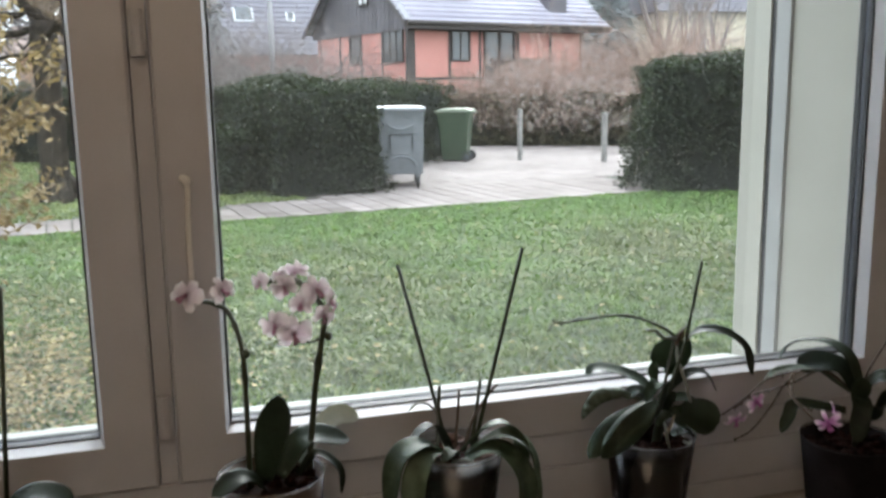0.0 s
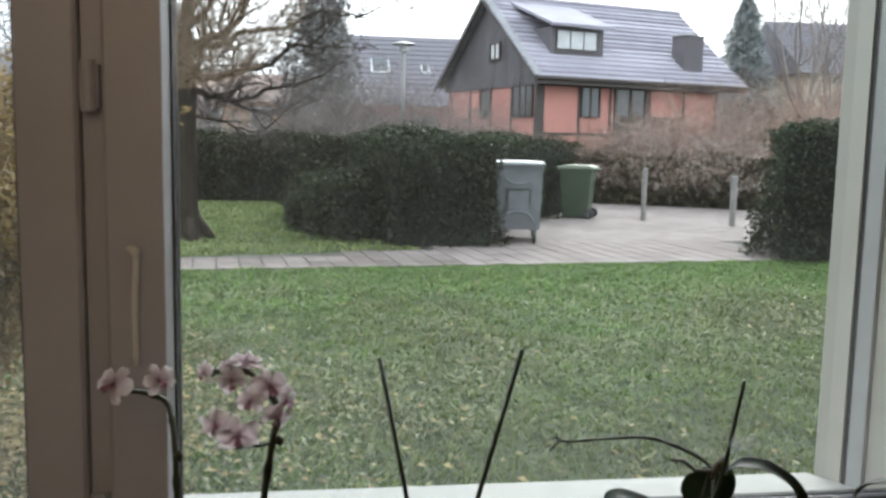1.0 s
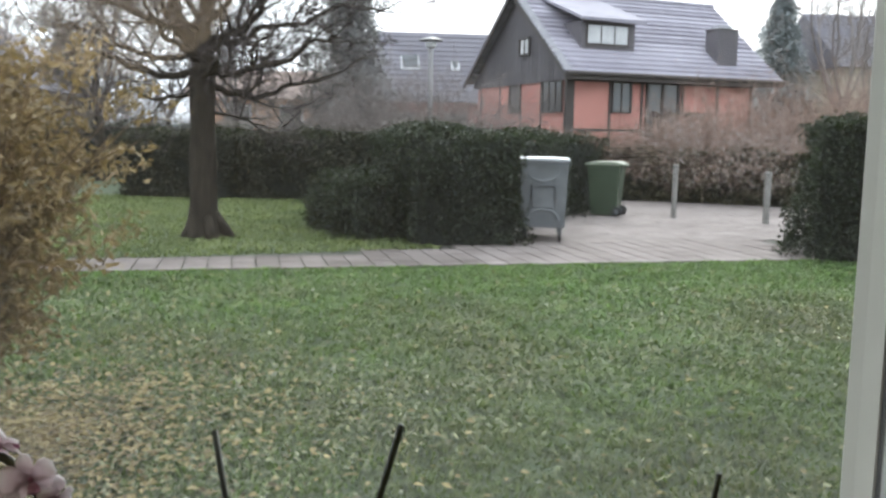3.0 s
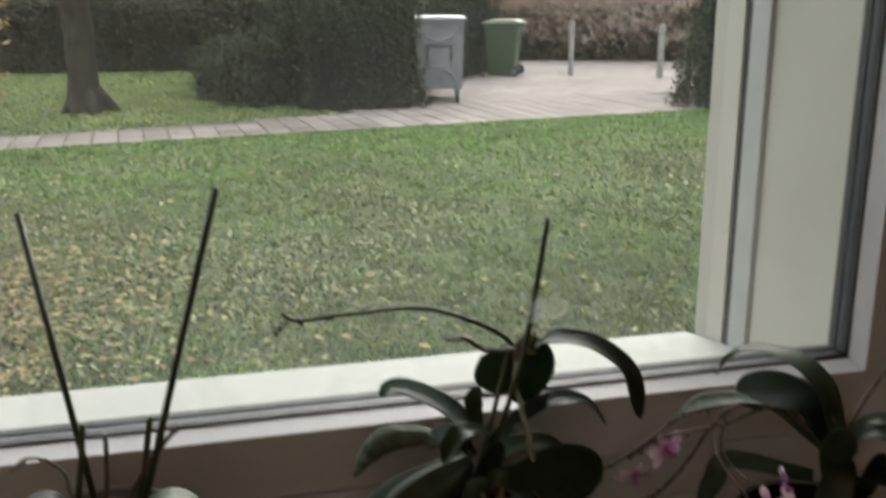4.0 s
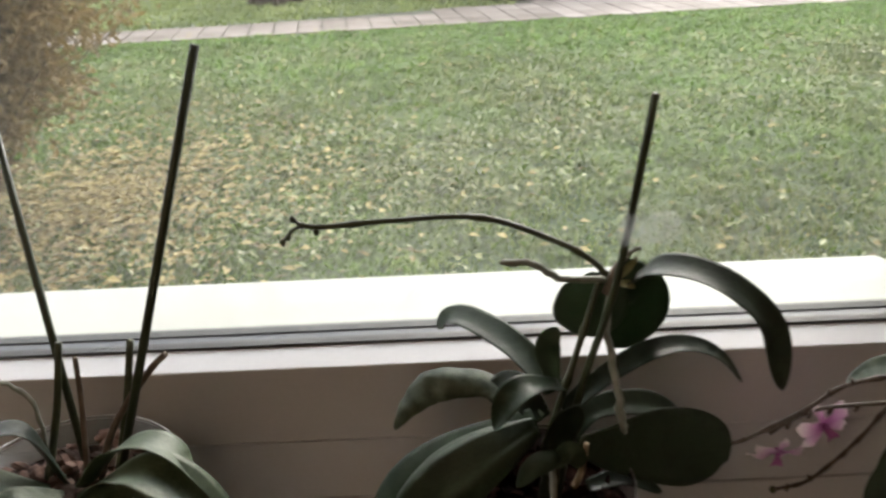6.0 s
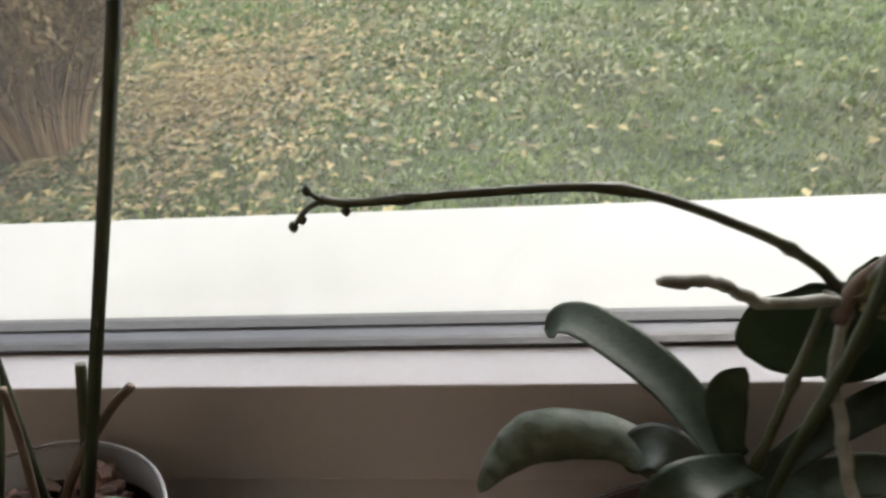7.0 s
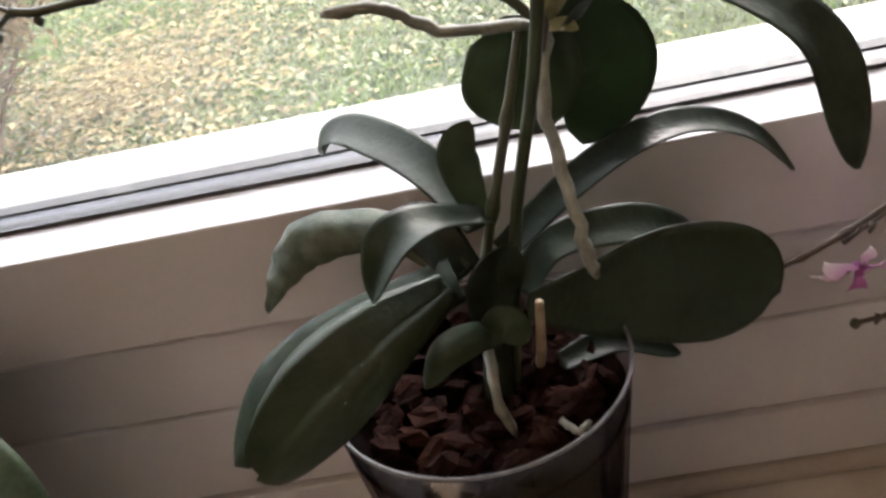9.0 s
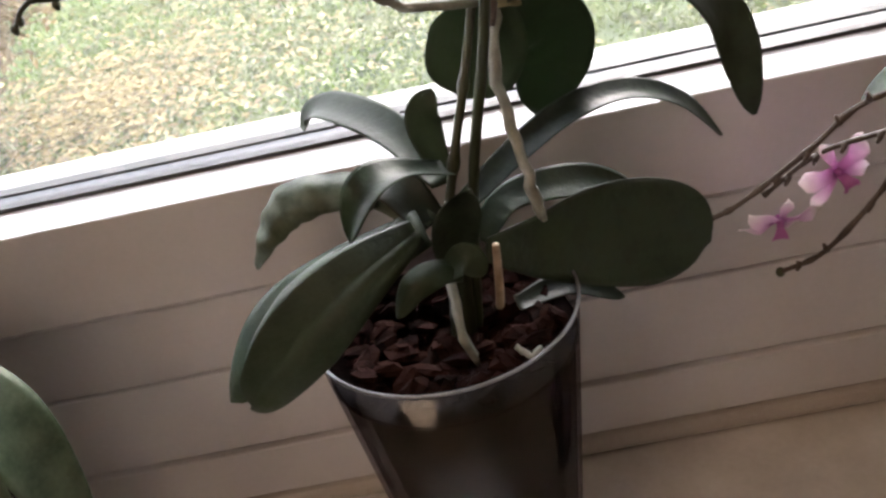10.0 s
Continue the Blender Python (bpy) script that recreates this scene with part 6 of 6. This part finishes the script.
def orchid_white():
    """Plant in flower with pale, purple-veined blooms."""
    c, r, top = (0.160, -0.078), 0.064, 1.022
    o = thing("potted_orchid", (*c, SILL), "potted orchid in bloom with pale purple-veined flowers", "potted plant", "orchids on the sill")
    clear_pot(o, c, r, top, 0.7, M_POT_BRONZE, M_POT_BRONZE)
    chips(o, c, r, top, 45, 9)
    leaf(o, [(0.152, -0.080, 1.012), (0.162, -0.090, 1.075), (0.171, -0.098, 1.122)], 0.041, (0.15, -1, 0.2), label="upright oval leaf", cup=0.06, base=0.45, wide=0.55, tip=0.9)
    leaf(o, [(0.170, -0.072, 1.012), (0.205, -0.055, 1.050), (0.262, -0.040, 1.034)], 0.034, (0, -0.5, 1), cup=0.12, base=0.5)
    leaf(o, [(0.195, -0.055, 1.020), (0.225, -0.030, 1.048), (0.253, -0.018, 1.060), (0.279, -0.016, 1.052)], 0.028, (0, -0.8, 0.7), M_LEAF_PALE, "pale bleached leaf", cup=0.1, base=0.4)
    leaf(o, [(0.190, -0.085, 1.018), (0.213, -0.092, 1.044), (0.238, -0.100, 1.024), (0.240, -0.100, 0.992)], 0.012, (0.5, -0.6, 0.8), cup=0.15, base=0.6)
    leaf(o, [(0.150, -0.095, 1.012), (0.125, -0.115, 1.036), (0.090, -0.134, 1.026)], 0.026, (0, -0.5, 1), cup=0.12, base=0.5)
    stem(o, [(0.136, -0.070, 1.000), (0.136, -0.080, 1.106), (0.135, -0.081, 1.171), (0.129, -0.060, 1.200), (0.120, -0.046, 1.216), (0.099, -0.060, 1.230), (0.078, -0.080, 1.236)], 0.0033, nodes=4)
    stem(o, [(0.206, -0.065, 1.000), (0.218, -0.060, 1.104), (0.229, -0.066, 1.176), (0.234, -0.060, 1.203), (0.226, -0.050, 1.222), (0.202, -0.042, 1.244), (0.166, -0.048, 1.246)], 0.0039, nodes=4)
    stem(o, [(0.228, -0.066, 1.176), (0.212, -0.070, 1.174), (0.194, -0.072, 1.188)], 0.0018)
    buds(o, [(0.236, -0.068, 1.178), (0.139, -0.084, 1.171)], 0.005)
    spots = [((0.077, -0.078, 1.243), 0.021, (-0.5, -1, 0.5)), ((0.117, -0.062, 1.242), 0.019, (0.6, -1, 0.4)), ((0.161, -0.055, 1.247), 0.016, (-0.9, -0.8, 0.0)), ((0.184, -0.050, 1.253), 0.012, (-0.2, 0.8, 0.6)),
             ((0.203, -0.046, 1.254), 0.019, (0.3, 0.7, 0.5)), ((0.188, -0.060, 1.240), 0.019, (-0.2, -1, -0.2)), ((0.226, -0.058, 1.233), 0.021, (0.4, -1, 0.2)), ((0.206, -0.062, 1.218), 0.017, (-0.2, -0.9, 0.4)),
             ((0.242, -0.058, 1.217), 0.018, (1.0, -0.7, 0.0)), ((0.232, -0.066, 1.203), 0.018, (0.5, -1, -0.3)), ((0.174, -0.076, 1.199), 0.021, (-0.7, -1, -0.1)), ((0.195, -0.080, 1.188), 0.024, (0.1, -1, -0.3))]
    for i, (p, size, f) in enumerate(spots):
        flower(o, p, size, f, (M_PETAL, M_PETAL_EYE), 60 + i, turn=(i * 47) % 60 - 30, slim=0.9)


def orchid_magenta():
    """Plant by the sash corner with twiggy stems and small magenta flowers."""
    c, r, top = (0.942, -0.132), 0.064, 0.986
    o = thing("potted_orchid", (*c, SILL), "potted orchid with strap leaves and small magenta flowers", "potted plant", "orchids on the sill")
    clear_pot(o, c, r, top, 0.68, M_POT_DARK, M_POT_DARK)
    chips(o, c, r, top, 90, 13)
    part("stem_base", Geo().tube(curve([(0.950, -0.130, 0.93), (0.952, -0.136, 1.00), (0.953, -0.138, 1.058)]), 0.0045, 8), M_STEM_SHADED, o, smooth=True)
    leaf(o, [(0.951, -0.136, 1.058), (0.944, -0.120, 1.096), (0.934, -0.090, 1.109), (0.923, -0.050, 1.102), (0.916, -0.028, 1.088), (0.911, -0.016, 1.066)], 0.024, (0, -0.3, 1), cup=0.08, base=0.7, wide=0.5)
    leaf(o, [(0.946, -0.135, 1.055), (0.936, -0.120, 1.080), (0.922, -0.100, 1.084), (0.907, -0.085, 1.080), (0.896, -0.075, 1.070)], 0.036, (-0.1, -0.7, 0.8), label="broad dark leaf", cup=0.06, base=0.6, tip=0.8)
    leaf(o, [(0.940, -0.132, 1.050), (0.914, -0.100, 1.074), (0.893, -0.080, 1.072), (0.870, -0.070, 1.067), (0.854, -0.060, 1.053)], 0.018, (0, -0.4, 1), M_LEAF_OLD, "thin grey-green leaf", cup=0.1, base=0.6)
    leaf(o, [(0.952, -0.140, 1.056), (0.968, -0.150, 1.078), (0.982, -0.160, 1.077), (1.007, -0.165, 1.063), (1.044, -0.170, 1.047)], 0.014, (0, -0.5, 1), cup=0.12, base=0.8, tip=1.2)
    leaf(o, [(0.953, -0.140, 1.050), (0.963, -0.160, 1.073), (0.976, -0.175, 1.069), (0.998, -0.185, 1.052), (1.017, -0.190, 1.028)], 0.022, (0.2, -0.6, 1), cup=0.12, base=0.7, tip=1.1)
    leaf(o, [(0.952, -0.145, 1.016), (0.964, -0.165, 1.036), (0.979, -0.182, 1.040), (0.999, -0.195, 1.014), (1.010, -0.200, 0.975)], 0.042, (0.5, -0.6, 0.8), cup=0.1, base=0.5)
    leaf(o, [(0.940, -0.125, 1.020), (0.881, -0.100, 1.029), (0.867, -0.100, 1.012), (0.856, -0.100, 0.989)], 0.018, (-0.5, -0.6, 0.8), cup=0.12, base=0.6)
    leaf(o, [(0.950, -0.145, 1.045), (0.938, -0.158, 1.040), (0.928, -0.165, 1.018), (0.924, -0.168, 0.992)], 0.026, (-0.3, -0.7, 0.7), cup=0.1, base=0.6)
    leaf(o, [(0.948, -0.140, 1.020), (0.938, -0.150, 1.052), (0.940, -0.150, 1.076)], 0.030, (-0.1, -1, 0.3), cup=0.12, base=0.6)
    leaf(o, [(0.955, -0.150, 1.018), (0.962, -0.165, 1.046), (0.972, -0.172, 1.056)], 0.026, (0.3, -1, 0.3), cup=0.12, base=0.7)
    stem(o, [(0.948, -0.142, 1.022), (0.965, -0.156, 1.034), (0.982, -0.170, 1.050)], 0.0018, M_STEM_DRY, "stub", "dry cut stem stub")
    stem(o, [(0.955, -0.135, 1.050), (0.967, -0.130, 1.072), (1.008, -0.110, 1.098), (1.046, -0.100, 1.128), (1.050, -0.098, 1.132)], 0.0017, M_STEM_BROWN, label="dry brown flower stem")
    for pts in ([(1.048, -0.099, 1.130), (1.062, -0.100, 1.127), (1.073, -0.100, 1.131)], [(1.048, -0.099, 1.130), (1.042, -0.100, 1.138), (1.038, -0.1, 1.139)], [(1.056, -0.1, 1.128), (1.062, -0.101, 1.118), (1.064, -0.101, 1.113)], [(1.062, -0.1, 1.127), (1.070, -0.102, 1.119), (1.073, -0.102, 1.114)]):
        stem(o, pts, 0.0016, M_STEM_BROWN, "twig")
    stem(o, [(0.948, -0.135, 1.045), (0.920, -0.110, 1.072), (0.890, -0.088, 1.072), (0.853, -0.070, 1.058), (0.832, -0.060, 1.035), (0.808, -0.043, 1.006), (0.794, -0.042, 1.000)], 0.0015, M_STEM_BROWN, label="knotty flower stem", nodes=9)
    stem(o, [(0.905, -0.100, 1.072), (0.883, -0.082, 1.052), (0.862, -0.062, 1.038), (0.840, -0.050, 1.027), (0.819, -0.042, 1.007)], 0.0014, M_STEM_BROWN, label="knotty flower stem", nodes=5)
    stem(o, [(0.890, -0.090, 1.072), (0.874, -0.092, 1.067), (0.865, -0.100, 1.052), (0.859, -0.120, 1.042), (0.866, -0.150, 1.026)], 0.0013, M_STEM_DRY, label="pale knotty flower stem", nodes=5)
    stem(o, [(0.880, -0.090, 1.068), (0.872, -0.098, 1.045), (0.871, -0.112, 1.036), (0.876, -0.135, 1.030)], 0.0012, M_STEM_DRY, label="pale knotty flower stem", nodes=4)
    stem(o, [(0.885, -0.086, 1.066), (0.871, -0.078, 1.045), (0.867, -0.060, 1.012), (0.845, -0.050, 0.976), (0.829, -0.034, 0.957)], 0.0014, M_STEM_BROWN, label="knotty flower stem", nodes=6)
    rng = random.Random(8)
    for x, y, z in ((0.871, -0.078, 1.065), (0.853, -0.070, 1.058), (0.843, -0.065, 1.048), (0.832, -0.060, 1.035), (0.822, -0.052, 1.022), (0.862, -0.062, 1.038), (0.850, -0.055, 1.033), (0.840, -0.050, 1.027), (0.829, -0.046, 1.017), (0.862, -0.056, 1.001), (0.845, -0.050, 0.976), (0.836, -0.041, 0.966)):
        side = rng.choice((-1, 1))
        part("spur", Geo().tube([(x, y, z), (x - 0.001, y - 0.001, z + side * 0.0022), (x - 0.002, y - 0.001, z + side * 0.0042)], [0.0019, 0.0012, 0.0008], 7), M_STEM_BROWN, o, smooth=True)
    buds(o, [(0.829, -0.034, 0.957)], 0.0025)
    flower(o, (0.848, -0.052, 1.018), 0.0185, (0.3, -1, 0.1), (M_PINK, M_PINK_LIP), 90, 20, 0.60)
    flower(o, (0.829, -0.034, 0.987), 0.0190, (0.1, -0.8, -0.55), (M_PINK, M_PINK_LIP), 91, -8, 0.62)
    flower(o, (0.879, -0.163, 1.024), 0.0200, (-0.55, -0.8, -0.25), (M_PINK, M_PINK_LIP), 92, 25, 0.52)
    flower(o, (0.891, -0.158, 1.036), 0.0170, (0.75, -0.55, 0.25), (M_PINK, M_PINK_LIP), 95, 10, 0.50)


def orchid_side():
    """Plant on the sill before the other casement."""
    c, r, top = (-0.135, -0.085), 0.060, 1.010
    o = thing("potted_orchid", (*c, SILL), "potted orchid with low strap leaves and one stick", "potted plant", "orchids on the sill")
    clear_pot(o, c, r, top, 0.68, M_POT_DARK, M_POT_DARK)
    chips(o, c, r, top, 20, 17)
    leaf(o, [(-0.135, -0.090, 1.005), (-0.100, -0.098, 1.040), (-0.055, -0.102, 1.034)], 0.032, (0, -0.4, 1), cup=0.1)
    leaf(o, [(-0.138, -0.090, 1.005), (-0.165, -0.100, 1.040), (-0.205, -0.104, 1.022)], 0.034, (0, -0.4, 1), cup=0.1)
    leaf(o, [(-0.135, -0.095, 1.005), (-0.125, -0.125, 1.035), (-0.110, -0.160, 1.022)], 0.030, (0, -0.4, 1), cup=0.1)
    part("support_stick", Geo().tube([(-0.130, -0.080, 0.96), (-0.110, -0.080, 1.268)], 0.0026, 8), M_STICK, o, "dark green support stick", smooth=True)


# ---------------------------------------------------------------- putting the place together
ground()
yard_bed = paving()
hedge("hedge", "dark clipped evergreen hedge beside the waste container", [(1.95, 14.3, 93, 3.0, 0.80), (1.0, 13.7, 96, 1.6, 0.75, 0.92), (0.55, 14.1, 96, 0.9, 0.55, 0.66)], 1.55, 46000, 0.068)
hedge("hedge", "long clipped hedge along the back of the lawn", [(-0.9, 20.6, 172, 3.8, 0.7)], 1.50, 16000, 0.10, mat=M_HEDGE_BACK)
hedge("hedge", "clipped hedge behind the rubbish bin", [(4.1, 16.2, 57, 2.3, 0.6)], 1.54, 13000, 0.072)
hedge("hedge", "tall clipped hedge block at the lawn's edge", [(8.30, 10.10, -28, 1.75, 1.0)], 1.76, 30000, 0.064)
hedge("hedge", "low rounded hedge behind the lawn", [(-4.0, 21.8, 170, 0.75, 0.5)], 0.72, 2500, 0.07)
hedge("hedge", "far dark hedge across the gardens", [(-7.5, 30.5, 178, 5.5, 0.7)], 1.75, 7000, 0.10)
hedge("hedge", "low ragged brown hedge along the yard", [(8.9, 20.35, 150, 3.6, 0.5)], 1.22, 14000, 0.10, mat=M_HEDGE_BROWN)
garden_tree()
twig_shrub("garden_shrub", "dense shrub with dry tan leaves on the lawn", (-1.50, 2.95), 1.05, 1.55, 520, M_TWIG_TAN, 21, M_SHRUBLEAF, 26, 0.27, 0.46, 0.010, twist=0.062, reach=0.038, arch=0.038)
for i, (x, y, r, h) in enumerate(((7.3, 21.9, 1.0, 1.7), (8.2, 21.5, 0.9, 1.9), (8.7, 20.5, 1.1, 2.0), (9.9, 21.0, 1.0, 2.1), (10.3, 19.7, 1.0, 1.8), (12.0, 20.2, 1.2, 2.9), (13.1, 19.5, 1.2, 2.6), (10.6, 22.4, 1.2, 3.0), (5.8, 22.5, 1.0, 1.5), (13.6, 21.8, 1.2, 3.2))):
    twig_shrub("bare_shrub", "russet bare winter shrub behind the yard", (x, y), r, h, 300, M_TWIG_RED, 30 + i, M_BLOSSOM if i in (2, 4) else M_HEDGE_BROWN, 3 if i in (2, 4) else 1, 0.6, 0.4, 0.008, twist=0.15, arch=0.05)
for i, (x, y, h) in enumerate(((2.6, 27.0, 3.6), (4.2, 28.0, 3.8), (1.4, 26.5, 3.9), (5.2, 27.2, 2.3), (0.2, 26.0, 3.5), (-1.0, 26.8, 3.0), (3.4, 25.4, 3.0))):
    twig_shrub("bare_shrub", "brown bare shrub behind the hedge", (x, y), 1.4, h, 260, M_TWIG_BROWN, 50 + i, None, 0, 0.75, 0.1, 0.010, twist=0.18)
for i, (x, y, h) in enumerate(((-9.6, 33.6, 4.2), (-7.6, 32.2, 3.6), (-5.6, 33.2, 3.6), (-11.5, 32.5, 4.4))):
    twig_shrub("bare_shrub", "grey-brown bare shrub far behind the hedge", (x, y), 1.8, h, 240, M_TWIG_BROWN, 150 + i, None, 0, 0.8, 0.1, 0.014, twist=0.18)
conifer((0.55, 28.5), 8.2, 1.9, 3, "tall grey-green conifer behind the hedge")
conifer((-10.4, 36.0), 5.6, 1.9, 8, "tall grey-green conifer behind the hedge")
conifer((24.7, 48.0), 10.2, 2.7, 4, "far blue-grey conifer beside the house", M_NEEDLE_HAZE_BLUE)
bare_tree((18.4, 30.5), 8.5, 6, 0.12, "tall pale bare tree behind the yard", M_TWIG_BROWN)
bare_tree((21.5, 33.5), 8.0, 7, 0.12, "tall pale bare tree behind the yard", M_TWIG_BROWN)
bare_tree((-7.0, 27.5), 7.0, 9, 0.05, "bare garden tree behind the hedge", M_TWIG)
bare_tree((-3.2, 30.0), 6.5, 10, 0.05, "bare garden tree behind the hedge", M_TWIG)
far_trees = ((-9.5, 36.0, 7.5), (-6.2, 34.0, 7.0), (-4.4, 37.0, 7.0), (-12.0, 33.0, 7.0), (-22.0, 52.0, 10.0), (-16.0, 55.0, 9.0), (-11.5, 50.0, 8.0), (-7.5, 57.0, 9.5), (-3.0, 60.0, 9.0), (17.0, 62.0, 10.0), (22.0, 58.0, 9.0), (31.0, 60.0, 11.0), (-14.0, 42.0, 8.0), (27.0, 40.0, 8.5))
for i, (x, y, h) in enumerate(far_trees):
    bare_tree((x, y), h, 70 + i, 0.06, "far grey bare tree behind the houses", M_TWIG_HAZE)
waste_container()
wheelie_bin()
posts()
street_lamp(3.05, 27.3)
chalet()
plain_house("slate_house", "far house with a slate roof and skylights", 1.2, 13.0, 50.0, 60.0, 3.6, 7.85, M_BRICK, M_ROOF2, True, ((3.0, 4.2, 1.4, 2.8), (6.0, 7.2, 1.4, 2.8)), ((3.6, 4.7, 0.43, 0.62), (6.55, 7.05, 0.44, 0.55)))
plain_house("orange_house", "far orange house behind the trees", -6.4, -0.6, 42.0, 50.0, 3.3, 4.7, M_ORANGE, M_ORANGE_ROOF, True, ((-5.0, -4.0, 1.6, 2.8), (-2.6, -1.6, 1.6, 2.8)))
plain_house("cream_house", "cream house with a dark roof beyond the shrub", -19.0, -10.2, 31.0, 39.0, 3.0, 6.2, M_STUCCO, M_ROOF2, False, ((-13.0, -11.8, 1.2, 2.5),))
plain_house("grey_house", "far grey house behind bare trees", 27.5, 38.0, 46.0, 54.0, 5.8, 9.0, M_STUCCO, M_ROOF2, True, ((29.0, 30.2, 3.0, 4.4),))
plain_house("garden_shed", "small pale garden shed behind the hedge", 16.2, 18.6, 24.2, 26.0, 2.15, 2.5, M_STUCCO, M_CURTAIN, True)
parked_van(-8.3, 33.5)
orchid_white()
orchid_cut()
orchid_keiki()
orchid_magenta()
orchid_side()
litter()
lawn()
far_pavers(yard_bed)
# path pavers: the nearest ones as pieces
slab = to_mesh("paver", Geo().box(-0.1235, 0.1235, -0.242, 0.242, 0.0, 0.016), M_PAVER, bevel=0.004)
pale_slab = slab.copy()
pale_slab.materials[0] = M_PAVER_PALE
bed_ob = bpy.data.objects["pavement"]
prng = random.Random(77)
for i in range(-26, 26):
    for j in range(5):
        x, y, z = on_path(i * 0.266 + 0.13, 0.252 + j * 0.497)
        if (x < 1.85 and y + 0.16 > max(verge_edge(x), 10.02 + (x + 2.05) * 0.119)) and j > 1:
            continue
        ob = new("paver", slab if x < 2.2 - 0.5 * j else pale_slab)
        ob.parent = bed_ob
        ob.matrix_basis = pose(x, y, prng.uniform(-0.002, 0.002), prng.uniform(-0.3, 0.3), prng.uniform(-0.3, 0.3), PATH_TURN + prng.uniform(-0.5, 0.5))
